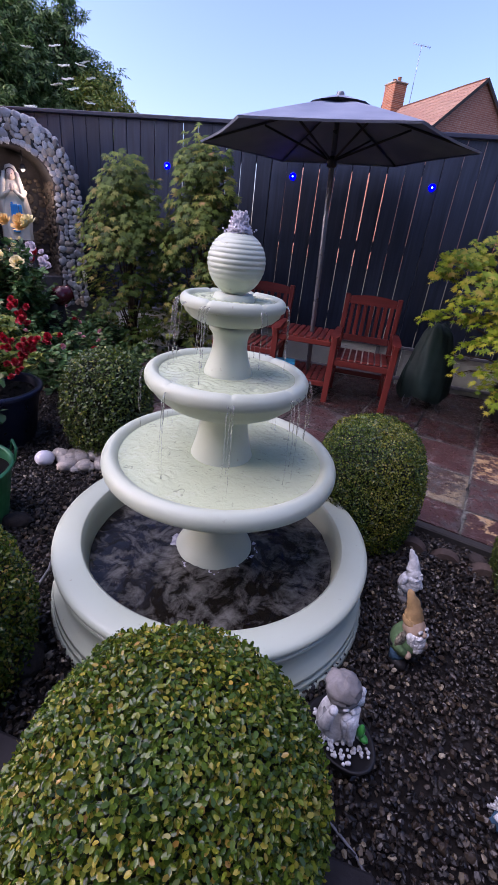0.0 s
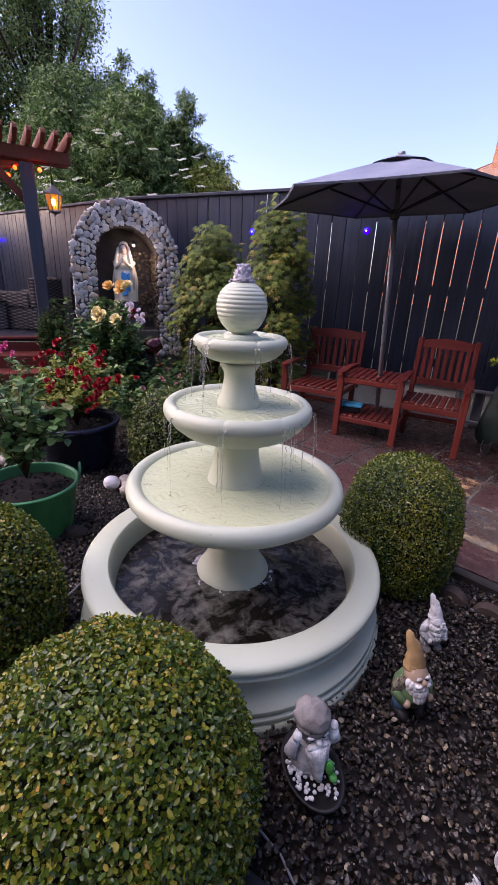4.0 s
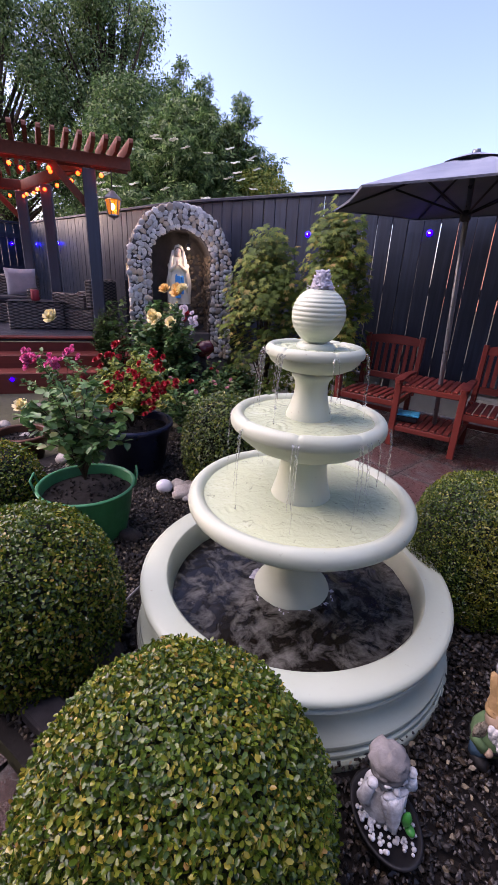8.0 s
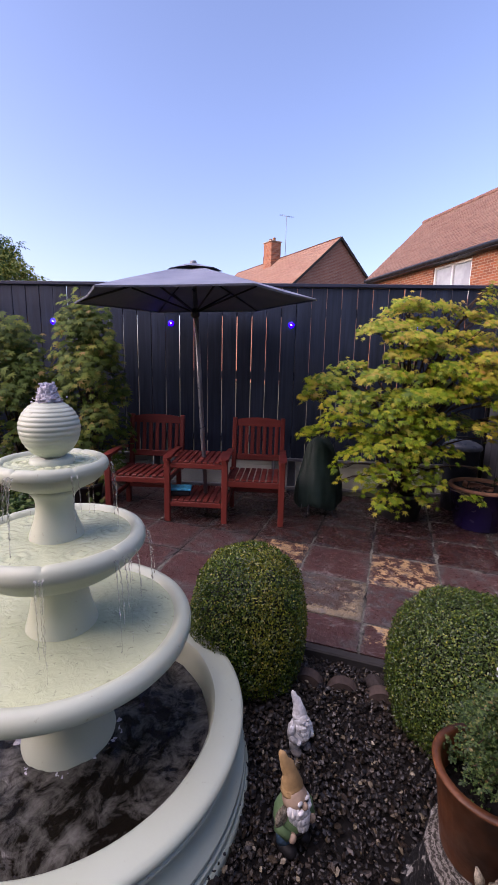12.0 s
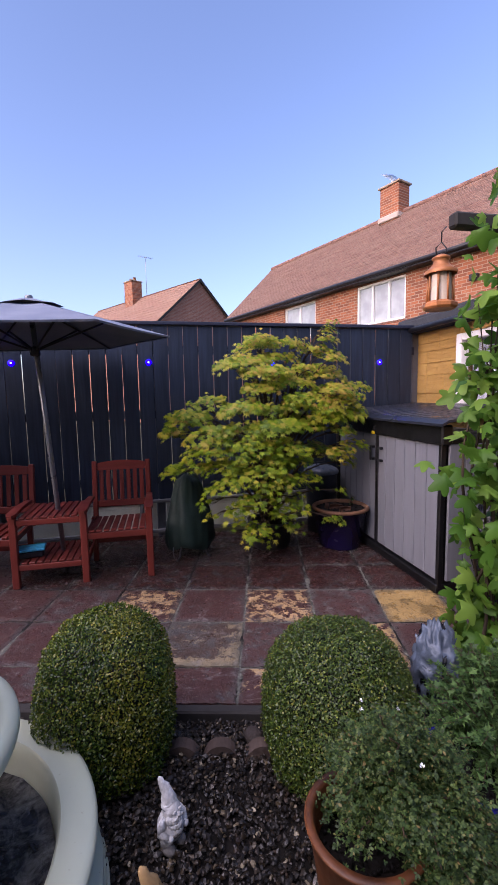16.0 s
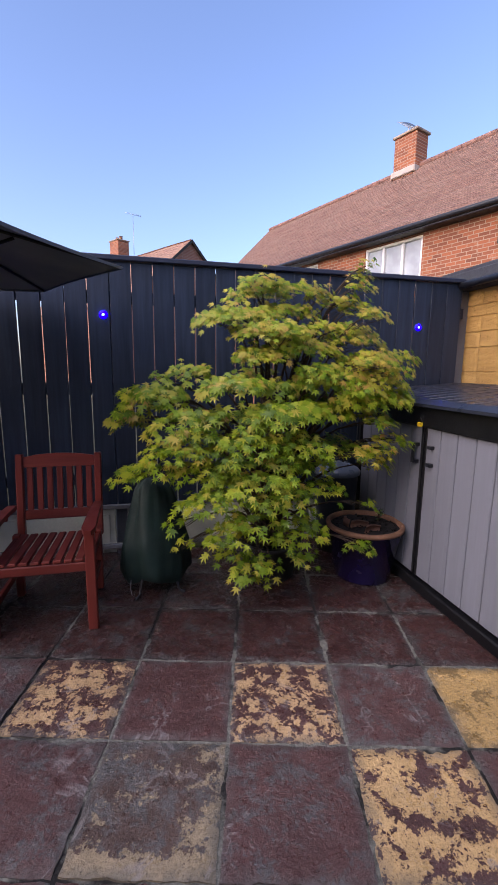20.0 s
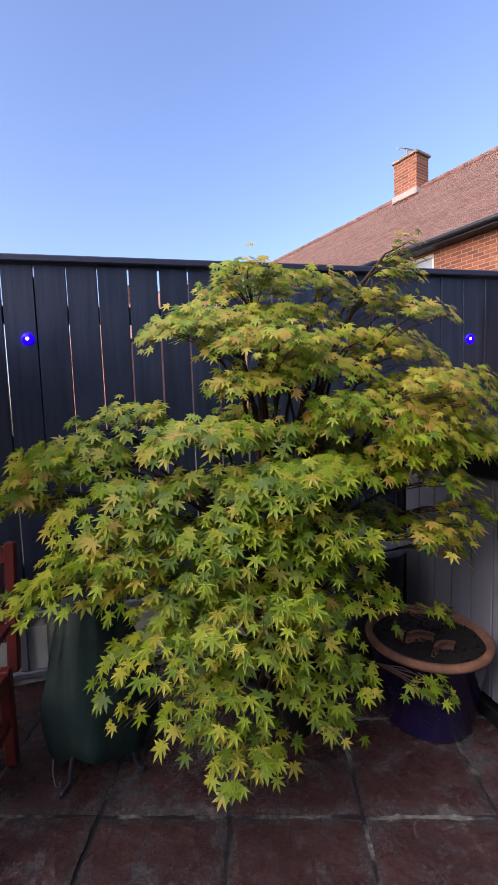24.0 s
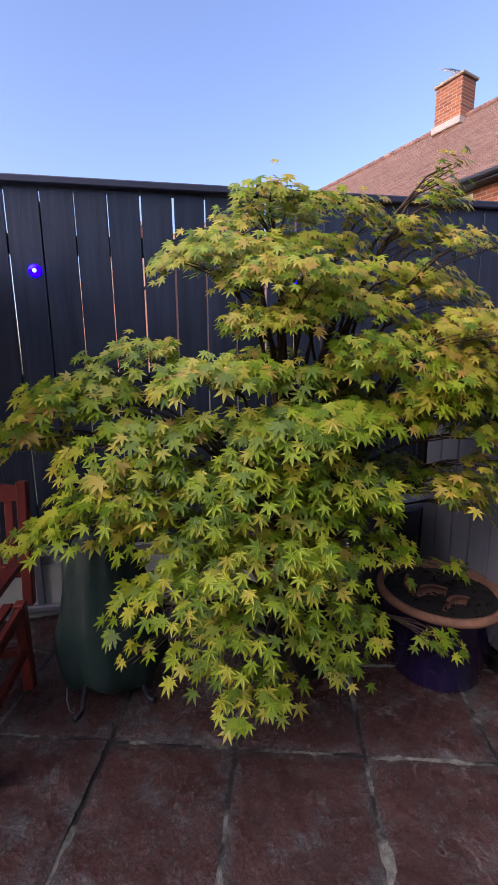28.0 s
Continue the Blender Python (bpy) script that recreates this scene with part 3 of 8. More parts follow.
def board_mesh(seed, h, w=0.143, t=0.019):
    g = G()
    rng = random.Random(seed)
    g.box(-w / 2, w / 2, 0, t, 0, h, 0.002)
    gg = g.mesh("board")
    for v in gg.vertices:
        v.co.x += 0.0025 * math.sin(v.co.z * 2.3 + seed) * (1 if v.co.z > 0.1 else 0)
    return dress(gg, FENCE)


BOARDS = [board_mesh(s, 1.745) for s in range(4)]


def fence_run(parent, length, boards, x0, rng, plinth=True):
    k = 0
    x = x0
    while x < x0 + length:
        ob = part("fence_board", boards[k % len(boards)], None, parent, at=pose(x, rng.uniform(-0.002, 0.002), 0.395 + rng.uniform(-0.003, 0.003), 0, rng.uniform(-0.12, 0.12), 0))
        x += 0.1503
        k += 1
    for z in (0.55, 1.22, 1.86):
        g = G()
        g.box(x0 - 0.07, x0 + length, 0.022, 0.06, z, z + 0.085, 0.003)
        part("rail", g, FENCE_CAP, parent)
    g = G()
    g.box(x0 - 0.08, x0 + length + 0.02, -0.03, 0.075, 2.143, 2.178, 0.006)
    part("cap_rail", g, FENCE_CAP, parent)
    k = 0
    while plinth and k * 1.5 < length:
        g = G()
        a, b = x0 + k * 1.5, min(x0 + k * 1.5 + 1.41, x0 + length)
        g.box(a, b, 0.012, 0.05, -0.05, 0.36, 0.006)
        g.box(a + 0.04, b - 0.04, 0.002, 0.014, 0.05, 0.31, 0.004)
        part("gravel_board", g, CONCRETE, parent, "pale concrete gravel board")
        g = G()
        g.box(b, b + 0.09, 0.065, 0.16, -0.05, 2.1, 0.006)
        part("post", g, GREY_RAIL, parent)
        k += 1
    if plinth:
        g = G()
        g.box(x0 - 0.08, x0 + length, -0.022, 0.05, 0.362, 0.394, 0.004)
        part("base_rail", g, GREY_RAIL, parent, "grey metal base rail")


rng = random.Random(11)
fence_run(fence, 7.33, BOARDS, -5.057, rng)
g = G()
g.box(-5.1, 2.2, -0.03, 0.0, 0.05, 0.085, 0.004)
part("base_ledge", g, GREY_RAIL, fence, "grey metal ledge under the gravel boards")
g = G()
g.box(-0.818, -0.78, -0.02, 0.0, 0.088, 0.36, 0.004)
part("bracket", g, GREY_RAIL, fence, "grey metal upright")
fence_w = thing("wall_west", "dark board fence running behind the pergola", "fence", pose(-5.14, FENCE_Y, 0, 0, 0, -11), kind="structure")
fence_run(fence_w, 5.6, BOARDS, -5.7, rng, False)
fence_far = thing("wall_far_west", "dark board fence closing the seating deck", "fence", pose(-10.75, 2.5, 0, 0, 0, -96), kind="structure")
fence_run(fence_far, 6.0, BOARDS, 0.0, rng, False)
# unseen wall, added to keep low southern sky light off the garden
wall_s = thing("wall_south", "unseen plain grey wall added behind the viewer to block low sky light", "house wall", pose(0, -5.6, 0), kind="structure")
g = G()
g.box(-9.0, 7.0, -0.28, 0.0, -0.1, 4.2, 0.01)
part("render_coat", g, plain("grey_render", srgb("6c7072"), 0.9, 0.2, 1.5, 40, 0.3), wall_s)

LED_BLUE = M("blue_led", 0.3).color((0.02, 0.03, 0.5)).emit((0.0, 0.0, 1.0), 14).mat
LED_CORE = M("led_core", 0.3).color((0.3, 0.4, 0.9)).emit((0.12, 0.4, 1.0), 3.5).mat


def fence_light(x, y, z, ry=0.0):
    ob = thing("fence_light", "small round blue led light glowing on the fence", "light", pose(x, y, z, 90, 0, ry), group="blue fence lights")
    g = G()
    g.lathe([(0.0, 0.004), (0.022, 0.004), (0.028, 0.0), (0.028, -0.012)], 24)
    part("bezel", g, LED_BLUE, ob)
    g = G()
    g.ball((0, 0, 0.006), (0.009, 0.009, 0.006), 12, 6)
    part("bulb", g, LED_CORE, ob)


for lx, lz in ((-3.19, 1.776), (-1.914, 1.776), (-0.668, 1.78), (0.592, 1.776), (1.83, 1.775), (-4.46, 1.776)):
    fence_light(lx, FENCE_Y - 0.004, lz)
for lx, ly in ((-8.85, 2.08), (-9.95, 2.29)):
    fence_light(lx, ly, 1.74, -11)
fence_light(-10.71, 2.19, 1.74, 84)


# ---- garden room on the east side ----
def timber():
    m = M("waney_boards", 0.6)
    s = m.noise(1.0, 5, 0.6, m.scaled(1, 1.2, 9), 1.2)
    col = m.ramp(s, [(0.2, srgb("946d35")), (0.5, srgb("b58c4a")), (0.8, srgb("c6a25e"))])
    col = m.mix(m.ramp(m.noise(14, 5, 0.7), [(0.62, 0.0), (0.72, 0.6)]), col, srgb("7c5327"))
    m.color(col).bump(s, 0.5, 0.01)
    m.bump(m.noise(5, 6, 0.7, m.scaled(1, 3, 6), 2.0), 0.9, 0.02)
    return m.mat


TIMBER = timber()
room = thing("wall_east", "timber-clad garden room with a flat dark roof and white window", "garden room", pose(2.36, 0, 0), kind="structure")
g = G()
g.box(0, 0.15, 0.80, 1.62, -0.1, 2.1, 0.005)
g.box(0, 0.15, -2.2, 0.80, -0.1, 1.2, 0.005)
g.box(0, 0.15, -2.2, 0.80, 2.0, 2.1, 0.005)
g.box(0, 0.15, -2.2, -0.6, 1.2, 2.0, 0.005)
g.box(0.15, 3.0, 1.5, 1.62, -0.1, 2.1, 0.005)
part("wall_core", g, TIMBER, room)
rnd = random.Random(5)
z = 0.95
while z < 2.08:
    tall = rnd.choice((0.09, 0.13, 0.17, 0.2))
    top = min(z + tall, 2.1)
    y = 0.80
    while y < 1.6:
        end = min(y + rnd.choice((0.2, 0.3, 0.42, 0.5)), 1.61)
        if 1.61 - end < 0.12:
            end = 1.61
        g = G()
        V, F = [], []
        n = 12
        for i in range(n + 1):
            yy = y + (end - y) * i / n
            lo, hi = z + 0.002 + 0.007 * noise.noise((yy * 9, z * 7, 0)), top - 0.002 + 0.007 * noise.noise((yy * 9, top * 7, 0))
            b0, b1 = (-0.012, -0.012) if 0 < i < n else (-0.006, -0.006)
            V += [(0.004, yy, lo), (b0, yy, lo + 0.003), (b1 + 0.004 * noise.noise((yy * 20, z, 2)), yy, (lo + hi) / 2), (b1, yy, hi - 0.003), (0.004, yy, hi)]
        for i in range(n):
            for j in range(4):
                F.append((5 * i + j, 5 * i + j + 1, 5 * i + j + 6, 5 * i + j + 5))
        g.add(V, F)
        part("cladding_board", g, TIMBER, room)
        y = end
    z = top
g = G()
g.box(-0.12, 3.1, -2.3, 1.72, 2.22, 2.27, 0.01)
g.box(-0.13, -0.09, -2.3, 1.72, 2.1, 2.24, 0.008)
g.box(-0.1, 0.02, -2.3, 1.72, 2.1, 2.12, 0.004)
part("flat_roof", g, plain("roof_felt", srgb("3a3d42"), 0.9, 0.3, 3, 60, 0.5), room, "dark felt roof and fascia")
g = G()
g.tube([(-0.155, -2.3, 2.125), (-0.155, 1.7, 2.125)], 0.03, 10)
part("gutter", g, DARK_TRIM, room)
win = thing("window_1", "white upvc window with a net curtain", "window", pose(2.36, 0, 0), kind="structure")
g = G()
for a, b, c, d in ((0.72, 0.80, 1.2, 2.0), (-0.6, -0.53, 1.2, 2.0), (-0.53, 0.72, 1.93, 2.0), (-0.53, 0.72, 1.2, 1.27), (0.05, 0.12, 1.27, 1.93)):
    g.box(-0.035, 0.06, a, b, c, d, 0.008)
part("window_frame", g, UPVC, win)
NET = plain("net_curtain", srgb("b6bac4"), 0.9, 0.3, 14, 80, 0.3)
g = G()
V, F = [], []
for k in range(81):
    y = -0.53 + 1.25 * k / 80
    for z in (1.2, 2.0):
        V.append((0.1 + 0.018 * math.sin(k * 0.9), y, z))
for k in range(80):
    F.append((2 * k, 2 * k + 2, 2 * k + 3, 2 * k + 1))
g.add(V, F, smooth=True)
part("net_curtain", g, NET, win)
GLASS = bpy.data.materials.new("clear_glass")
GLASS.use_nodes = True
_b = GLASS.node_tree.nodes["Principled BSDF"]
_b.inputs["Transmission Weight"].default_value, _b.inputs["Roughness"].default_value, _b.inputs["IOR"].default_value = 1.0, 0.02, 1.45
for a, b in ((-0.53, 0.05), (0.12, 0.72)):
    g = G()
    g.box(0.02, 0.026, a, b, 1.27, 1.93, 0.001)
    p = part("pane", g, GLASS, win)
    p.visible_shadow = False


# ---- houses beyond the fence ----
def frame_matrix(origin, along):
    a = Vector((along[0], along[1], 0)).normalized()
    return Matrix(((a.x, -a.y, 0, origin[0]), (a.y, a.x, 0, origin[1]), (0, 0, 1, origin[2]), (0, 0, 0, 1)))


def tile_course(x0, x1, n, ridge_y, ridge_z, eave_y, eave_z, rows, parent, mat):
    """Overlapping courses of roof tile from the eave to the ridge."""
    for k in range(rows):
        f0, f1 = k / rows, (k + 1) / rows + 0.012
        y0, z0 = eave_y + (ridge_y - eave_y) * f0, eave_z + (ridge_z - eave_z) * f0 + 0.035
        y1, z1 = eave_y + (ridge_y - eave_y) * f1, eave_z + (ridge_z - eave_z) * f1 + 0.008
        g = G()
        V, F = [], []
        m = n
        for i in range(m + 1):
            x = x0 + (x1 - x0) * i / m
            dz = 0.007 * noise.noise((x * 3, k * 1.7, 0)) + 0.02 * noise.noise((x * 0.4, k * 0.15, 3))
            V += [(x, y0, z0 + dz), (x, y1, z1 + dz), (x, y0, z0 - 0.03 + dz)]
        for i in range(m):
            a = 3 * i
            F += [(a, a + 3, a + 4, a + 1), (a + 2, a + 5, a + 3, a)]
        g.add(V, F)
        part("tile_course", g, mat, parent)


def house_window(parent, x0, x1, z0, z1, y, n):
    w = thing("window", "", "", pose(x0, y, z0))
    w.parent = parent
    W, Hh = x1 - x0, z1 - z0
    g = G()
    for a, b, c, d in ((0, W, 0, 0.07), (0, W, Hh - 0.07, Hh), (0, 0.07, 0.07, Hh - 0.07), (W - 0.07, W, 0.07, Hh - 0.07)):
        g.box(a, b, -0.03, 0.08, c, d, 0.01)
    for k in range(1, n):
        g.box(W * k / n - 0.04, W * k / n + 0.04, -0.025, 0.08, 0.07, Hh - 0.07, 0.01)
    part("frame", g, UPVC, w)
    for k in range(n):
        g = G()
        g.box(W * k / n + 0.04, W * (k + 1) / n - 0.04, 0.03, 0.04, 0.07, Hh - 0.07, 0.002)
        part("pane", g, CURTAIN_PANE, w)
    g = G()
    g.box(-0.05, W + 0.05, -0.06, 0.02, -0.06, 0.0, 0.01)
    part("sill", g, UPVC, w)


CAP_STONE = plain("weathered_cap_mortar", srgb("a3927f"), 0.85, 0.35, 5, 40, 0.4)


def chimney(parent, x, y, z, w, d, h, pots=True):
    c = thing("chimney", "", "", pose(x, y, z))
    c.parent = parent
    g = G()
    g.box(-w / 2, w / 2, -d / 2, d / 2, -0.9, h, 0.02)
    part("chimney_shaft", g, BRICK, c)
    g = G()
    g.box(-w / 2 - 0.05, w / 2 + 0.05, -d / 2 - 0.05, d / 2 + 0.05, h, h + 0.07, 0.02)
    part("cap", g, CAP_STONE, c)
    for k in (-1, 1) if pots else ():
        g = G()
        g.lathe([(0.11, 0.0), (0.1, 0.22), (0.12, 0.24), (0.085, 0.24), (0.08, 0.02)], 12, pose(k * w * 0.22, 0, h + 0.08))
        part("pot", g, plain("chimney_pot", srgb("9a6a4c"), 0.8, 0.2), c)
    return c


ALU = plain("aerial_metal", srgb("9aa0a6"), 0.35, 0.1, metal=0.8)


def aerial(parent, x, y, z, h, turn, rise=0.07):
    """A mast with a boom that climbs by rise from end to end, and its cross rods."""
    a = thing("aerial", "", "", pose(x, y, z, 0, 0, turn))
    a.parent = parent
    g = G()
    g.tube([(0, 0, 0), (0, 0, h)], 0.016, 6)
    g.tube([(-0.5, 0, h - rise), (0.5, 0, h + rise)], 0.012, 6)
    part("mast", g, ALU, a)
    g = G()
    for k in range(8):
        xx = -0.48 + k * 0.13
        g.tube([(xx, -0.2, h + 2 * rise * xx), (xx, 0.2, h + 2 * rise * xx)], 0.008, 5)
    part("elements", g, ALU, a)


# near house: eave runs away from the viewer
along = (0.36, -0.933)
nrm = Vector((0.933, 0.36))
o2 = nrm * 8.42 + Vector((-0.36, 0.933)) * 14.0
house = thing("house", "long brick house with a brown tiled roof and white windows", "house", frame_matrix((o2.x, o2.y, 0), along))
LEN2 = 18.8
g = G()
for a, b, c, d in ((0, LEN2, 0, 3.45), (0, LEN2, 4.62, 4.8), (0, 3.7, 3.45, 4.62), (5.4, 7.25, 3.45, 4.62), (9.0, LEN2, 3.45, 4.62)):
    g = G()
    g.box(a, b, 0, 0.25, c, d, 0.0)
    part("front_wall", g, BRICK, house)
for a, b, c, d in ((0, 0.25, 0.25, 4.6), (LEN2 - 0.25, LEN2, 0.25, 4.6), (0.25, LEN2 - 0.25, 4.35, 4.6)):
    g = G()
    g.box(a, b, c, d, 0, 4.8, 0.0)
    part("wall", g, BRICK, house)
g = G()
tile_course(-0.15, LEN2 + 0.2, 110, 2.3, 7.32, -0.32, 4.8, 36, house, ROOF_TILE)
tile_course(-0.15, LEN2 + 0.2, 30, 2.3, 7.32, 4.9, 4.8, 12, house, ROOF_TILE)
g = G()
k = -0.15
while k < LEN2:
    g.tube([(k, 2.3, 7.33), (k + 0.44, 2.3, 7.335)], 0.09, 8)
    k += 0.45
part("ridge_tiles", g, plain("ridge_tile", srgb("8a675a"), 0.85, 0.2), house)
g = G()
g.box(-0.15, LEN2, -0.3, 0.0, 4.66, 4.72, 0.01)
g.tube([(-0.15, -0.33, 4.76), (LEN2, -0.33, 4.76)], 0.06, 8)
part("gutter", g, DARK_TRIM, house, "black gutter and soffit")
g = G()
g.add([(0.02, 0.1, 4.8), (0.02, 4.5, 4.8), (0.02, 2.3, 7.35)], [(0, 1, 2)])
part("gable", g, BRICK, house)
g = G()
g.add([(LEN2 - 0.02, 0.1, 4.8), (LEN2 - 0.02, 4.5, 4.8), (LEN2 - 0.02, 2.3, 7.35)], [(0, 2, 1)])
part("gable", g, BRICK, house)
house_window(house, 3.7, 5.4, 3.45, 4.62, 0.06, 2)
house_window(house, 7.25, 9.0, 3.45, 4.62, 0.06, 3)
chimney(house, 6.75, 2.3, 7.35, 0.76, 0.56, 0.86, False)
aerial(house, 6.62, 2.3, 8.26, 0.34, 150, 0.34)
g = G()
g.box(6.75 - 0.42, 6.75 + 0.42, 2.3 - 0.34, 2.3 + 0.34, 7.12, 7.3, 0.02)
part("flashing", g, plain("mortar_fillet", srgb("b7aa9e"), 0.85, 0.2), house, "pale mortar fillet")
g = G()
g.box(10.8, 11.0, -0.12, 0.0, 4.0, 4.14, 0.01)
part("flood_lamp", g, DARK_TRIM, house)

# far house: gable towards the right, ridge running away
ridge_dir = Vector((-0.56, 0.83)).normalized()
house1 = thing("house", "distant brick house with an orange tiled roof and chimney", "house", frame_matrix((2.13, 23.75, 0), ridge_dir))
W1, L1 = 4.1, 13.0
g = G()
DULL_BRICK = brick_mat("dull_brick", srgb("96604c"), srgb("83503f"), srgb("9a8878"), 1)
g.add([(0, -W1, 0), (0, W1, 0), (0, W1, 4.9), (0, 0, 8.4), (0, -W1, 4.9), (0.3, -W1, 0), (0.3, W1, 0), (0.3, W1, 4.9), (0.3, 0, 8.4), (0.3, -W1, 4.9)], [(0, 4, 3, 2, 1), (5, 6, 7, 8, 9), (1, 2, 7, 6), (0, 5, 9, 4)])
part("gable_wall", g, DULL_BRICK, house1)
for a in (W1 - 0.3, -W1):
    g = G()
    g.box(0.3, L1, a, a + 0.3, 0, 4.9, 0.0)
    part("side_wall", g, DULL_BRICK, house1)
tile_course(-0.12, L1, 20, 0, 8.5, W1 + 0.2, 4.75, 16, house1, ROOF_FAR)
tile_course(-0.12, L1, 20, 0, 8.5, -W1 - 0.2, 4.75, 16, house1, ROOF_FAR)
g = G()
for s in (-1, 1):
    g.add([(-0.16, 0, 8.56), (-0.16, s * (W1 + 0.25), 4.72), (-0.16, s * (W1 + 0.25), 4.56), (-0.16, 0, 8.38)], [(0, 1, 2, 3)])
part("verge", g, KERB, house1)
chimney(house1, 7.0, 0.3, 8.3, 1.05, 0.8, 1.3)
aerial(house1, 6.2, -0.3, 8.4, 2.9, 60)
g = G()
g.tube([(8.6, 0, 8.4), (8.6, 0, 9.0)], 0.07, 8)
part("vent_pipe", g, KERB, house1)

# ---- fountain ----
def water_mat(name, deep, foam, lo, hi, rough=0.06, scale=9, streak=None):
    m = M(name, rough, 0.0, 0.3)
    w = m.mix(0.45, m.noise(scale * 0.35, 8, 0.7, None, 1.6), m.noise(scale * 1.6, 6, 0.7, None, 0.8))
    col = m.mix(m.ramp(w, [(lo, 0.0), (hi, 1.0)]), deep, foam)
    if streak:
        col = m.mix(m.ramp(m.noise(26, 5, 0.7, None, 1.4), [(0.60, 0.0), (0.68, 0.7)]), col, streak)
    m.color(col)
    m.bump(m.noise(22, 5, 0.6, None, 0.8), 0.5, 0.012)
    m.rough(w, rough, rough + 0.12)
    return m.mat


# pool grey paints foam and reflections; the bowl's streak colour paints dark reflections
POOL_WATER = water_mat("dark_churned_water", srgb("17130f"), srgb("77766e"), 0.47, 0.66, 0.1, 10)
BOWL_WATER = water_mat("clear_bowl_water", srgb("b3bd9c"), srgb("ccd3bd"), 0.55, 0.8, 0.05, 12, srgb("6c7060"))
_s = M("falling_water", 0.06)
_s.color((0.97, 0.98, 0.98))
_s.b.inputs["Transmission Weight"].default_value = 0.92
_s.b.inputs["IOR"].default_value = 1.33
_s.bump(_s.noise(120, 3), 0.5, 0.004)
STREAM = _s.mat
_s = M("frothing_water", 0.12)
_s.color(_s.mix(_s.ramp(_s.noise(60, 4), [(0.35, 0.0), (0.65, 1.0)]), srgb("b4b3c4"), srgb("eeeef5")))
_s.b.inputs["Transmission Weight"].default_value = 0.35
_s.bump(_s.noise(70, 4), 0.9, 0.01)
FROTH = _s.mat

def weld(g, name, mat):
    """Joins the mouldings of one casting and keeps their arrises crisp."""
    me = g.mesh(name)
    bm = bmesh.new()
    bm.from_mesh(me)
    bmesh.ops.remove_doubles(bm, verts=bm.verts, dist=1e-5)
    bm.to_mesh(me)
    bm.free()
    me.set_sharp_from_angle(angle=radians(32))
    return dress(me, mat)


fountain = thing("fountain", "three-tiered ivory painted stone fountain with running water", "fountain", pose(FX, FY0, 0))
g = G()
for seg_ in ([(0.40, -0.04), (0.609, -0.04), (0.613, 0.0), (0.613, 0.028), (0.611, 0.036)], [(0.611, 0.036), (0.606, 0.041), (0.597, 0.042)], [(0.597, 0.042), (0.602, 0.047), (0.604, 0.055), (0.602, 0.063), (0.596, 0.068)], [(0.596, 0.068), (0.589, 0.069)],
             [(0.589, 0.069), (0.596, 0.074), (0.599, 0.082), (0.597, 0.092), (0.590, 0.098)], [(0.590, 0.098), (0.574, 0.108), (0.562, 0.126), (0.557, 0.148), (0.559, 0.170), (0.566, 0.188), (0.575, 0.199)], [(0.575, 0.199), (0.582, 0.203), (0.585, 0.210), (0.583, 0.217), (0.577, 0.221)],
             [(0.577, 0.221), (0.570, 0.223), (0.570, 0.229)], [(0.570, 0.229), (0.583, 0.231), (0.589, 0.236), (0.591, 0.244), (0.589, 0.252), (0.582, 0.259), (0.570, 0.263)], [(0.570, 0.263), (0.54, 0.266), (0.505, 0.265), (0.494, 0.262), (0.487, 0.254)], [(0.487, 0.254), (0.478, 0.2), (0.468, 0.06), (0.0, 0.05)]):
    g.lathe(seg_, 96)
part("pool", weld(g, "pool", IVORY), None, fountain, "round moulded pool basin")
g = G()
V, F = [], []
nr, na = 22, 72
for i in range(nr + 1):
    for j in range(na):
        r, a = 0.472 * i / nr, 2 * math.pi * j / na
        x, y = r * math.cos(a), r * math.sin(a)
        z = 0.155 + 0.007 * noise.noise((x * 14, y * 14, 1)) + 0.004 * noise.noise((x * 40, y * 40, 5)) + 0.014 * math.exp(-((r - 0.16) / 0.035) ** 2)
        V.append((x, y, z))
for i in range(nr):
    for j in range(na):
        j2 = (j + 1) % na
        F.append((i * na + j, (i + 1) * na + j, (i + 1) * na + j2, i * na + j2))
g.add(V, F, smooth=True)
part("pool_water", g, POOL_WATER, fountain, "dark churning water with foam and reflections painted in grey")
g = G()
g.lathe([(0.155, 0.09), (0.152, 0.165), (0.145, 0.18), (0.128, 0.2), (0.11, 0.24), (0.1, 0.29), (0.097, 0.34), (0.105, 0.4), (0.122, 0.432)], 48)
part("pedestal", g, IVORY, fountain)


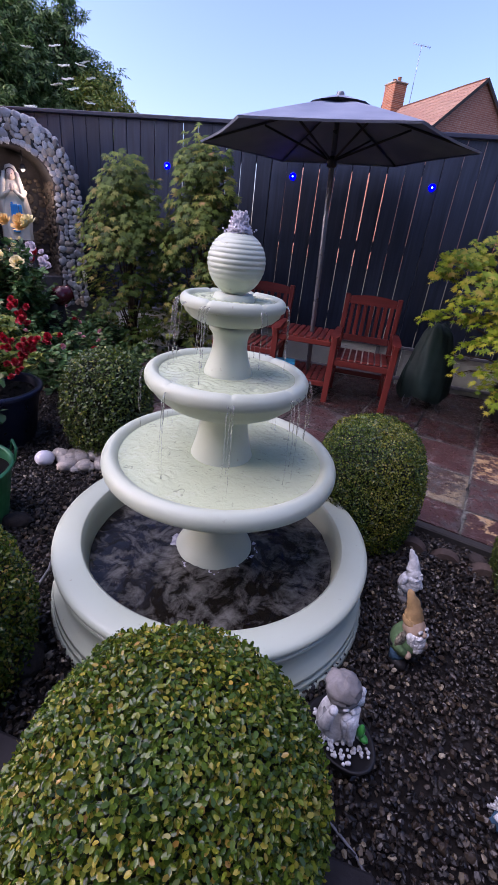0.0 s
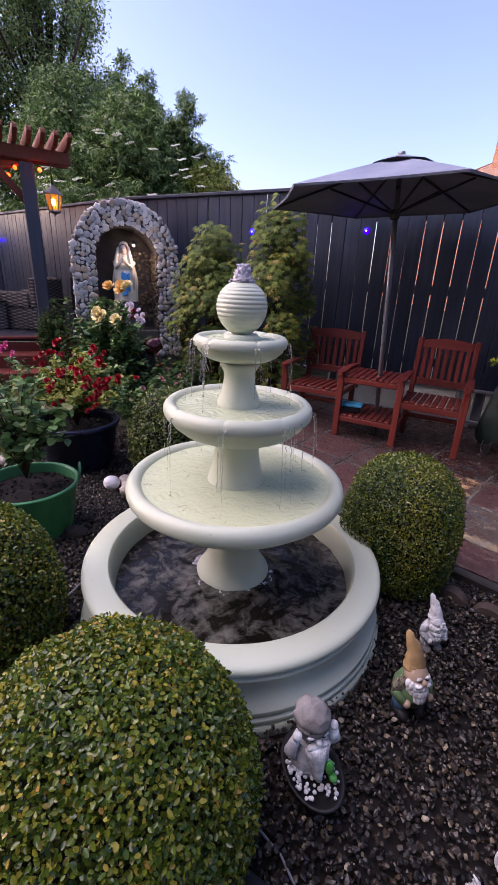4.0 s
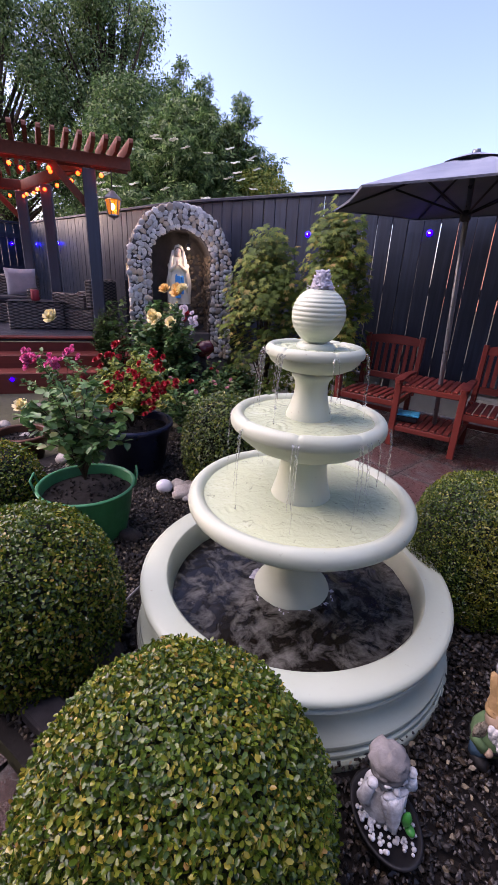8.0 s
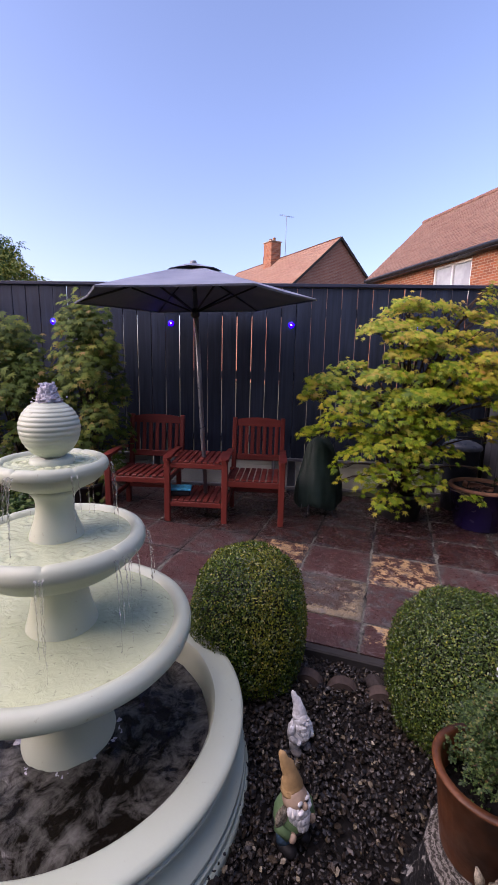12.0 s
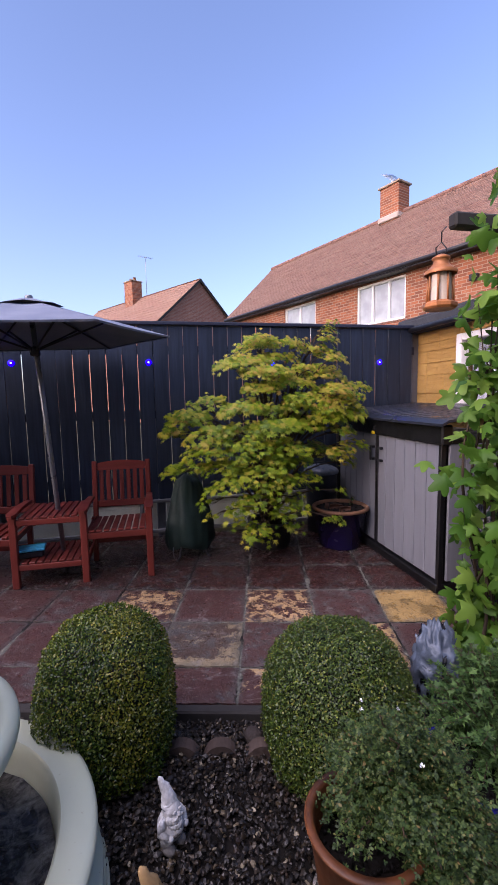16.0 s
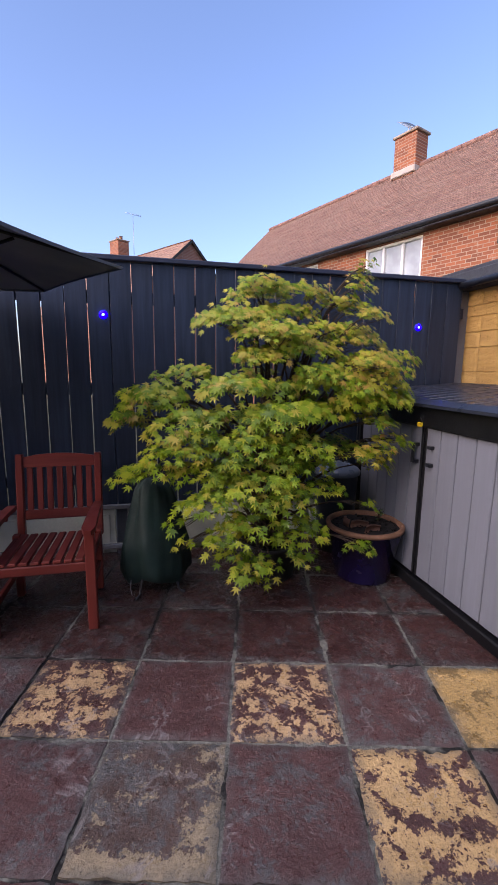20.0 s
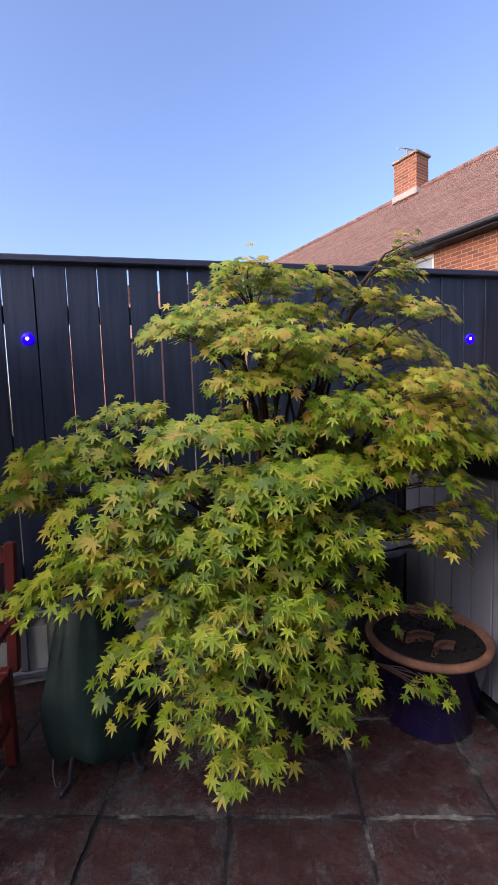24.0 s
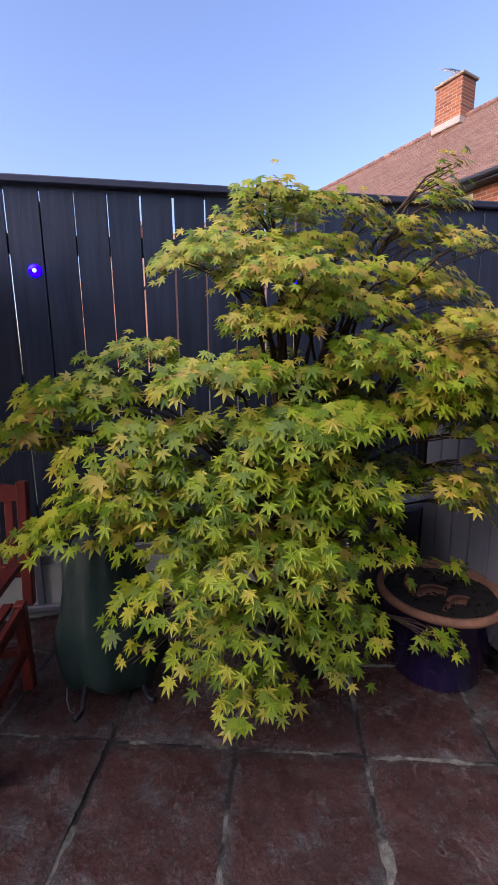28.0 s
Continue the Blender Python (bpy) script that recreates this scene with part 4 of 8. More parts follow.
def bowl(r, zl, zt, wide, root, zr, parent, notches, depth, splash, at_r):
    """One tier: a deep round-bellied bowl with a broad rolled lip, notched for the overflow."""
    h = zt - zl
    prof = [(root, zr), (root + 0.01, zr + 0.003), (root + 0.34 * (r - root), zr + 0.13 * (zl - zr)), (root + 0.62 * (r - root), zr + 0.37 * (zl - zr)), (root + 0.82 * (r - root), zr + 0.68 * (zl - zr)), (r - 0.3 * wide, zl - 0.03 * h), (r - 0.26 * wide, zl), (r - 0.1 * wide, zl + 0.02 * h), (r - 0.02 * wide, zl + 0.2 * h), (r, zl + 0.42 * h), (r - 0.06 * wide, zl + 0.68 * h),
            (r - 0.24 * wide, zl + 0.9 * h), (r - 0.48 * wide, zt), (r - 0.74 * wide, zl + 0.9 * h), (r - 0.95 * wide, zl + 0.62 * h), (r - 1.08 * wide, zl + 0.2 * h), (root, zl - 0.2 * h)]
    lip = []
    for q in range(6, 15):
        p0, p1, p2, p3 = (Vector(prof[max(6, min(15, q + d))]) for d in (-1, 0, 1, 2))
        for u in (0.0, 0.34, 0.67):
            lip.append(tuple(0.5 * (2 * p1 + (p2 - p0) * u + (2 * p0 - 5 * p1 + 4 * p2 - p3) * u**2 + (3 * p1 - p0 - 3 * p2 + p3) * u**3)))
    prof = prof[:6] + lip + prof[15:]
    g = G()
    seg = 176
    for lo, hi in ((0, 5), (5, 6), (6, 33), (33, 34)):
        V, F = [], []
        for k in range(seg):
            a = 2 * math.pi * k / seg
            cut = max(0.0, math.cos((a - 0.35) * notches)) ** 50 * depth * h
            for q in range(lo, hi + 1):
                rr, zz = prof[q]
                rr -= 0.3 * cut if 9 <= q <= 18 else 0
                V.append((rr * math.cos(a), rr * math.sin(a), zz - (cut if 15 <= q <= 30 else 0)))
        L = hi - lo + 1
        for k in range(seg):
            k2 = (k + 1) % seg
            for j in range(L - 1):
                F.append((k * L + j, k2 * L + j, k2 * L + j + 1, k * L + j + 1))
        g.add(V, F, smooth=True)
    b = part("bowl", weld(g, "bowl", IVORY), None, parent)
    g = G()
    V, F = [], []
    nr, na = 44, 150
    zw = zl + 0.68 * h
    for i in range(nr + 1):
        for j in range(na):
            rr, a = (r - 0.9 * wide) * i / nr, 2 * math.pi * j / na
            x, y = rr * math.cos(a), rr * math.sin(a)
            z = zw + 0.0016 * noise.noise((x * 18, y * 18, zt * 9))
            for k in range(splash):
                b_ = 0.35 + 2 * math.pi * k / splash
                d = math.hypot(x - at_r * math.cos(b_), y - at_r * math.sin(b_))
                z += 0.0034 * math.exp(-(d / 0.05) ** 2) * (math.cos(d * 260 + k) + 1.2 * noise.noise((x * 75, y * 75, k)))
            V.append((x, y, z))
    for i in range(nr):
        for j in range(na):
            j2 = (j + 1) % na
            F.append((i * na + j, (i + 1) * na + j, (i + 1) * na + j2, i * na + j2))
    g.add(V, F, smooth=True)
    part("water", g, BOWL_WATER, b, "rippled clear water")
    return b


bowl(0.411, 0.545, 0.603, 0.062, 0.115, 0.425, fountain, 8, 0.03, 8, 0.285)
g = G()
g.lathe([(0.11, 0.55), (0.109, 0.585), (0.103, 0.605), (0.094, 0.635), (0.087, 0.67), (0.083, 0.70), (0.083, 0.725), (0.087, 0.738), (0.09, 0.742), (0.09, 0.762)], 56)
part("stem", g, IVORY, fountain)
bowl(0.267, 0.846, 0.896, 0.05, 0.1, 0.755, fountain, 8, 0.1, 6, 0.172)
g = G()
g.lathe([(0.08, 0.85), (0.078, 0.888), (0.072, 0.905), (0.063, 0.93), (0.056, 0.96), (0.054, 0.985), (0.057, 1.003), (0.064, 1.015), (0.069, 1.02), (0.07, 1.03), (0.066, 1.034), (0.066, 1.05)], 56)
part("stem", g, IVORY, fountain)
bowl(0.161, 1.088, 1.122, 0.034, 0.074, 1.037, fountain, 6, 0.14, 4, 0.085)
g = G()
prof = [(0.062, 1.09), (0.064, 1.112), (0.06, 1.122), (0.056, 1.128)]
for k in range(120):
    th = math.pi * (0.13 + 0.76 * (1 - k / 119))
    low = max(0.0, -math.cos(th))
    rr = 0.0845 * math.sin(th) ** (0.92 + 0.1 * low) + 0.0022 * abs(math.sin(k * math.pi * 14 / 119)) * (1 - 0.7 * low) - 0.0012
    prof.append((max(rr, 0.012), 1.214 + 0.083 * math.cos(th) * (1 + 0.12 * low)))
prof.append((0.0, 1.295))
g.lathe(prof, 56)
part("finial", g, IVORY, fountain, "ribbed ivory ball finial")
g = G()
rr_ = random.Random(4)
g.ball((0, 0, 1.305), (0.026, 0.025, 0.036), 48, 40, wob=0.5, freq=6.0)
g.ball((0.002, -0.002, 1.294), (0.034, 0.033, 0.022), 48, 26, wob=0.4, freq=7.0)
for k in range(70):
    h = rr_.random()
    g.ball((rr_.gauss(0, 0.018) * (1.3 - h), rr_.gauss(0, 0.018) * (1.3 - h), 1.285 + 0.062 * h), rr_.uniform(0.002, 0.005), 7, 5, wob=0.4)
tagged(part("water_jet", g, FROTH, fountain, "bubbling plume of water"), kind="stuff")


def strands(r0, z0, r1, z1, n, seed, notches):
    rnd = random.Random(seed)
    for k in range(n):
        base = 0.35 + 2 * math.pi * (k % notches) / notches
        a = base + rnd.gauss(0, 0.05) if rnd.random() < 0.75 else rnd.uniform(0, 6.28)
        g = G()
        pts, rad = [], []
        steps = 26
        stop = rnd.choice((1.0, 1.0, 0.7, 0.85))
        wide = rnd.uniform(0.0012, 0.003)
        sway, out = rnd.uniform(-0.02, 0.02), rnd.uniform(0.012, 0.03)
        for s in range(steps):
            t = s / (steps - 1) * stop
            r = r0 + 0.003 + out * math.sqrt(t) + 0.0015 * rnd.uniform(-1, 1)
            b = a + sway * t + 0.006 * rnd.uniform(-1, 1)
            pts.append((r * math.cos(b), r * math.sin(b), z0 + 0.004 - (z0 - z1) * (0.2 * t + 0.8 * t * t)))
            bead = 0.5 + 0.5 * math.sin(s * 1.9 + k * 1.3)
            rad.append(max(0.0003, wide * ((1 - 0.75 * t) + (0.9 * bead**3 - 0.25) * t + 0.25 * rnd.uniform(-1, 1))))
        g.tube(pts, rad, 6)
        part("water_strand", g, STREAM, fountain)


strands(0.161, 1.10, 0.18, 0.884, 30, 1, 6)
strands(0.267, 0.868, 0.28, 0.588, 26, 2, 8)
g = G()
V, F = [], []
for k in range(180):
    a = 2 * math.pi * k / 180
    for q in range(10):
        b = 2 * math.pi * q / 10
        w = 0.011 * (1 + 0.9 * noise.noise((math.cos(a) * 5, math.sin(a) * 5, b * 0.5)) + 0.5 * noise.noise((math.cos(a) * 24, math.sin(a) * 24, b)))
        r = 0.158 + 0.006 * noise.noise((math.cos(a) * 4, math.sin(a) * 4, 2.0)) + w * math.cos(b) * 1.2
        V.append((r * math.cos(a), r * math.sin(a), 0.163 + w * math.sin(b) * 0.35))
for k in range(180):
    k2 = (k + 1) % 180
    for q in range(10):
        q2 = (q + 1) % 10
        F.append((k * 10 + q, k2 * 10 + q, k2 * 10 + q2, k * 10 + q2))
g.add(V, F, smooth=True)
tagged(part("foam_ring", g, FROTH, fountain, "ring of white foam round the pedestal"), kind="stuff")

# ---- companion seat ----
SX = [-2.235, -1.70, -1.195, -0.70]
seat = thing("companion_seat", "red-stained wooden companion seat, two armchairs joined by a table", "garden seat", pose(-1.465, 0.42, 0, 0, 0, 0))
OX = -1.465


def bar(name, x0, x1, y0, y1, z0, z1, mat=None, M_=None, c=0.005):
    g = G()
    g.box(x0 - OX, x1 - OX, y0, y1, z0, z1, c)
    part(name, g, mat or TEAK, seat, at=M_)


for x in SX:
    bar("front_leg", x - 0.026, x + 0.026, -0.01, 0.035, 0, 0.555)
for x0, x1 in ((SX[0], SX[1]), (SX[2], SX[3])):
    for x in (x0 + 0.012, x1 - 0.012):
        tilt = pose(x - OX, 0.52, 0, -8, 0, 0)
        g = G()
        g.box(-0.022, 0.022, -0.022, 0.022, 0.33, 0.875, 0.006)
        part("back_post", g, TEAK, seat, at=tilt)
        bar("back_leg", x - 0.022, x + 0.022, 0.44, 0.485, 0, 0.40)
        bar("side_stretcher", x - 0.012, x + 0.012, 0.03, 0.45, 0.16, 0.2, TEAK_Y)
        bar("side_rail", x - 0.014, x + 0.014, 0.03, 0.47, 0.335, 0.385, TEAK_Y)
    bar("front_rail", x0 + 0.02, x1 - 0.02, 0.0, 0.024, 0.34, 0.392, TEAK_X)
    bar("back_stretcher", x0, x1, 0.445, 0.47, 0.16, 0.2, TEAK_X)
    w = x1 - x0
    for k in range(8):
        xc = x0 + 0.03 + (w - 0.06) * (k + 0.5) / 8
        g = G()
        g.box(-0.021, 0.021, 0.0, 0.47, -0.009, 0.009, 0.004)
        part("seat_slat", g, TEAK_Y, seat, at=pose(xc - OX, 0.0, 0.405, -2))
    mid = (x0 + x1) / 2 - OX
    back = pose(mid, 0.52, 0, -8, 0, 0)
    g = G()
    hw = w / 2 - 0.035
    V, F = [], []
    for k in range(13):
        x = -hw + 2 * hw * k / 12
        top = 0.855 + 0.022 * (1 - (x / hw) ** 2)
        V += [(x, -0.012, 0.79), (x, 0.012, 0.79), (x, 0.012, top), (x, -0.012, top)]
    for k in range(12):
        a = 4 * k
        F += [(a, a + 4, a + 7, a + 3), (a + 1, a + 2, a + 6, a + 5), (a + 3, a + 7, a + 6, a + 2), (a, a + 1, a + 5, a + 4)]
    F += [(0, 3, 2, 1), (48, 49, 50, 51)]
    g.add(V, F)
    part("top_rail", g, TEAK_X, seat, at=back)
    g = G()
    g.box(-hw, hw, -0.012, 0.012, 0.455, 0.515, 0.005)
    part("lower_rail", g, TEAK_X, seat, at=back)
    for k in range(7):
        xx = -hw + 0.035 + (2 * hw - 0.07) * k / 6
        g = G()
        g.box(xx - 0.018, xx + 0.018, -0.007, 0.007, 0.515, 0.79, 0.003)
        part("back_slat", g, TEAK, seat, at=back)
    for x in (x0, x1):
        g = G()
        V, F = [], []
        n = 10
        for k in range(n + 1):
            y = -0.055 + 0.52 * k / n
            hwid = 0.036 - 0.012 * (k / n) - (0.018 if k == 0 else 0)
            z = 0.585 + 0.012 * math.sin(k / n * math.pi)
            V += [(-hwid, y, z - 0.026), (hwid, y, z - 0.026), (hwid, y, z), (-hwid, y, z)]
        for k in range(n):
            a = 4 * k
            F += [(a, a + 1, a + 5, a + 4), (a + 1, a + 2, a + 6, a + 5), (a + 2, a + 3, a + 7, a + 6), (a + 3, a, a + 4, a + 7)]
        F += [(0, 3, 2, 1), (4 * n, 4 * n + 1, 4 * n + 2, 4 * n + 3)]
        g.add(V, F)
        part("armrest", g, TEAK_Y, seat, at=pose(x - OX, 0, 0))
for zt, nm in ((0.535, "table_slat"), (0.185, "shelf_slat")):
    for k in range(8):
        xc = SX[1] + 0.04 + (SX[2] - SX[1] - 0.08) * (k + 0.5) / 8
        bar(nm, xc - 0.022, xc + 0.022, 0.0, 0.46, zt, zt + 0.018, TEAK_Y)
    bar("table_rail", SX[1] + 0.026, SX[2] - 0.026, -0.004, 0.02, zt - 0.045, zt, TEAK_X)
    bar("table_rail", SX[1] + 0.026, SX[2] - 0.026, 0.44, 0.46, zt - 0.045, zt, TEAK_X)

# box of something blue on the lower shelf
blue = thing("storage_tub", "low dark tub with a bright blue printed lid", "tub", pose(-1.62, 0.56, 0.204, 0, 0, 8))
g = G()
g.box(-0.095, 0.095, -0.06, 0.06, 0, 0.055, 0.012)
part("tub", g, plain("dark_plastic", srgb("1e2126"), 0.4, 0.2), blue)
g = G()
g.box(-0.105, 0.105, -0.07, 0.07, 0.055, 0.075, 0.01)
part("lid", g, plain("blue_print", srgb("2aa0c4"), 0.35, 0.45, 18, 60, 0.1), blue, "bright blue lid")

# ---- parasol ----
_c = M("grey_canvas_thin", 0.85)
_c.color(_c.mix(_c.ramp(_c.noise(3, 4), [(0.3, 0.0), (0.7, 1.0)]), srgb("6b7487"), srgb("828b9b")))
_c.bump(_c.noise(200, 2), 0.2, 0.001)
CANVAS = _c.mat
POLE = plain("grey_pole", srgb("767b80"), 0.35, 0.15, 5, 60, 0.05, 0.4)
para = thing("parasol", "open dark grey garden parasol on a grey metal pole", "parasol", pose(-1.395, 0.676, 0.014, 7.2, -1.8, 0))
LEVEL = Matrix.Translation((0, 0, 2.12)) @ Matrix.Rotation(radians(-6.2), 4, "X") @ Matrix.Translation((0, 0, -2.12))
g = G()
g.tube([(0, 0, -0.02), (0, 0, 1.0), (0, 0, 2.14)], 0.019, 14)
part("pole", g, POLE, para)
g = G()
g.lathe([(0.0, 2.13), (0.03, 2.135), (0.027, 2.15), (0.027, 2.17), (0.022, 2.18), (0.0, 2.182)], 18)
part("finial", g, POLE, para)
NRIB, TURN, R0, ZT, ZE = 6, radians(3.4), 0.978, 2.145, 1.88
g = G()
V, F = [], []
na, nr = NRIB * 8, 12
for i in range(nr + 1):
    t = 0.13 + 0.87 * i / nr
    for j in range(na):
        a = 2 * math.pi * j / na + TURN
        ph = (j % 8) / 8
        inner = math.cos(math.pi / NRIB) / math.cos((ph - 0.5) * 2 * math.pi / NRIB)
        r = R0 * t * inner * (1 - 0.03 * math.sin(math.pi * ph) * t)
        z = ZT - (ZT - ZE) * t**1.06 - 0.014 * math.sin(math.pi * ph) * math.sin(math.pi * t)
        V.append((r * math.cos(a), r * math.sin(a), z))
for i in range(nr):
    for j in range(na):
        j2 = (j + 1) % na
        F.append((i * na + j, (i + 1) * na + j, (i + 1) * na + j2, i * na + j2))
base = nr * na
o = len(V)
for j in range(na):
    x, y, z = V[base + j]
    V.append((x * 0.992, y * 0.992, z - 0.012))
for j in range(na):
    j2 = (j + 1) % na
    F.append((base + j, o + j, o + j2, base + j2))
g.add(V, F)
canopy = part("canopy", g, CANVAS, para, "dark grey fabric canopy", LEVEL)
g = G()
V, F = [], []
for i in range(4):
    for j in range(NRIB * 2):
        a = math.pi * j / NRIB + TURN
        r = (0.03 + 0.2 * i / 3) * (1 if j % 2 == 0 else 0.86)
        V.append((r * math.cos(a), r * math.sin(a), 2.158 - 0.058 * (i / 3) ** 1.1 + (0.012 if j % 2 and i == 3 else 0)))
n2 = NRIB * 2
for i in range(3):
    for j in range(n2):
        j2 = (j + 1) % n2
        F.append((i * n2 + j, (i + 1) * n2 + j, (i + 1) * n2 + j2, i * n2 + j2))
g.add(V, F)
part("vent_cap", g, CANVAS, canopy)
for k in range(NRIB):
    a = 2 * math.pi * k / NRIB + TURN
    c, s = math.cos(a), math.sin(a)
    g = G()
    g.tube([(0.03 * c, 0.03 * s, 2.115), (0.5 * c, 0.5 * s, 1.998), (0.965 * c, 0.965 * s, 1.876)], 0.008, 6)
    rib = part("rib", g, DARK_TRIM, para, at=LEVEL)
    g = G()
    g.tube([(0.03 * c, 0.03 * s, 1.80), (0.5 * c, 0.5 * s, 1.985)], 0.008, 6)
    part("strut", g, DARK_TRIM, rib)
g = G()
g.lathe([(0.022, 1.75), (0.036, 1.76), (0.036, 1.81), (0.022, 1.82)], 14)
part("hub", g, DARK_TRIM, para, at=LEVEL)


# ---- clipped box balls ----
def box_bush(x, y, zc, r, rz, label, seed, leafm, count, square=2.0, size=0.017, ground_z=G0):
    rng = np.random.default_rng(seed)
    th = thing("box_ball", label, "bush", pose(x, y, ground_z), group="clipped box balls")
    d = rand_dirs(count, rng)
    k = (np.abs(d[:, 0]) ** square + np.abs(d[:, 1]) ** square + np.abs(d[:, 2]) ** square) ** (-1 / square)
    lump = np.array([noise.noise(Vector(v) * 3.1 + Vector((seed, 0, 0))) for v in d])
    lump2 = np.array([noise.noise(Vector(v) * 11 + Vector((0, seed, 0))) for v in d])
    rad = k * (1 + 0.035 * lump + 0.03 * lump2) * (1.02 - 0.15 * rng.random(count) ** 1.6)
    p = d * rad[:, None] * [r, r, rz] + [0, 0, zc - ground_z]
    keep = p[:, 2] > 0.01
    p, d = p[keep], d[keep]
    m = len(p)
    nn = d / np.array([r, r, rz])
    nn = nn / np.linalg.norm(nn, axis=1)[:, None]
    nrm = nn * 0.8 + [0, 0, 0.3] + rng.normal(0, 0.6, (m, 3))
    tan = rng.normal(size=(m, 3)) + nn * 0.7 + [0, 0, 0.4]
    sz = rng.uniform(0.75, 1.25, m) * size
    me = cloud("leaves", p, nrm, tan, sz, OVAL_V, OVAL_F, leafm)
    fo = part("foliage", me, None, th)
    tagged(fo, "many small glossy oval leaves", kind="stuff")
    # closed dark core, added to paint the shade seen between the leaves
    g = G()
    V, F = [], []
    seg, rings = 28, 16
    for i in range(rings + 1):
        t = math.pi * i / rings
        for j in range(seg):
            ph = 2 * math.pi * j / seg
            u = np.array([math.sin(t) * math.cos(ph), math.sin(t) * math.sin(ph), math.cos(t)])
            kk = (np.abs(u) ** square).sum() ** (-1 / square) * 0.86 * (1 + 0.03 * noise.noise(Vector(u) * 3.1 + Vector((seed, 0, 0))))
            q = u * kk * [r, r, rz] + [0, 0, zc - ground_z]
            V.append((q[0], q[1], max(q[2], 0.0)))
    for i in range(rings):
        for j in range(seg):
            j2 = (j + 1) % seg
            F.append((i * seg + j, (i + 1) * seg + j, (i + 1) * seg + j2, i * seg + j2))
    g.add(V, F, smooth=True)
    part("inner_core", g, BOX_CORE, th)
    return th


box_bush(-1.174, -2.78, 0.21, 0.314, 0.375, "large clipped box ball with yellowing leaves beside the fountain", 1, BOX_OLD, 66000, 2.2, 0.0122)
box_bush(-0.828, -1.334, 0.25, 0.252, 0.345, "barrel-shaped clipped box bush by the patio edge", 2, BOX_MID, 58000, 2.6, 0.0092)
box_bush(0.05, -1.532, 0.205, 0.28, 0.325, "rounded clipped green box bush by the patio edge", 3, BOX_NEW, 72000, 2.5, 0.0088)
box_bush(-2.33, -1.15, 0.3, 0.245, 0.33, "clipped box ball behind the fountain", 4, BOX_NEW, 14000, 2.3, 0.016)
box_bush(-2.02, -2.6, 0.2, 0.275, 0.37, "wide clipped box bush with yellowish tips", 5, BOX_OLD, 30000, 2.3, 0.0135)
box_bush(-3.2, -2.15, 0.1, 0.24, 0.27, "small clipped box ball among the pots", 6, BOX_OLD, 7000, 2.2, 0.018)
box_bush(-0.13, -2.74, 0.02, 0.27, 0.2, "low clipped box bush in front of small figures", 7, BOX_OLD, 22000, 2.2, 0.0155)

# ---- japanese maple by the fence ----
LOBES = [(-132, 0.42), (-88, 0.72), (-44, 0.93), (0, 1.0), (44, 0.93), (88, 0.72), (132, 0.42)]


def maple_template(curl=0.1):
    V, F = [(0.0, 0.0, 0.0)], []
    for k, (a, ln) in enumerate(LOBES):
        a0 = radians(a)
        if k == 0:
            V.append((0.2 * math.cos(a0 - 0.5), 0.2 * math.sin(a0 - 0.5), 0.0))
        V.append((0.55 * ln * math.cos(a0 - 0.23), 0.55 * ln * math.sin(a0 - 0.23), 0.02 - curl * 0.3 * ln))
        V.append((ln * math.cos(a0), ln * math.sin(a0), -curl * ln))
        V.append((0.55 * ln * math.cos(a0 + 0.23), 0.55 * ln * math.sin(a0 + 0.23), 0.02 - curl * 0.3 * ln))
        nx = radians(LOBES[k + 1][0]) if k < 6 else a0 + 1.0
        rr = 0.3 if k < 6 else 0.2
        V.append((rr * math.cos((a0 + nx) / 2), rr * math.sin((a0 + nx) / 2), -0.01))
    for k in range(7):
        n0 = 1 + 4 * k
        F += [(0, n0, n0 + 1), (0, n0 + 1, n0 + 2, n0 + 3), (0, n0 + 3, n0 + 4)]
    return V, F


MAPLE_V, MAPLE_F = maple_template()


def maple_leaves(pads, rng, density, size, spread_z, inner=None):
    """Leaves on layered, drooping sprays; each spray fans outward from the trunk."""
    P, N, T = [], [], []
    for cx, cy, cz, r, ox, oy in pads:
        n = max(8, int(density * r * r * (1.25 if cz > 0.95 else 0.75 if cz > 0.6 else 0.5)))
        a, q = rng.uniform(0, 6.283, n), np.sqrt(rng.random(n))
        dx, dy = q * np.cos(a) * r, q * np.sin(a) * r * 0.75
        out = np.array([cx - ox, cy - oy, 0.0])
        out /= np.linalg.norm(out) + 1e-6
        along = (dx * out[0] + dy * out[1]) / r
        z = cz + rng.normal(0, spread_z, n) - (0.36 if cz > 0.95 else 0.6) * r * (q**2) * (0.4 + 0.6 * np.clip(along, -0.3, 1)) + 0.1 * r
        P.append(np.stack([cx + dx, cy + dy, z], 1))
        radial = np.stack([dx / r, dy / r, np.zeros(n)], 1) * 0.9 + out * 0.7
        tip = radial + np.stack([np.zeros(n), np.zeros(n), -rng.uniform(0.2, 1.0, n)], 1) + rng.normal(0, 0.4, (n, 3))
        T.append(tip)
        lay = 0.42 if cz > 0.75 else 0.5
        face = -0.26 if cz < 0.95 else -0.62
        N.append(np.stack([radial[:, 0] * lay, radial[:, 1] * lay + face, np.full(n, 0.95)], 1) + rng.normal(0, 0.2, (n, 3)))
    return np.concatenate(P), np.concatenate(N), np.concatenate(T)


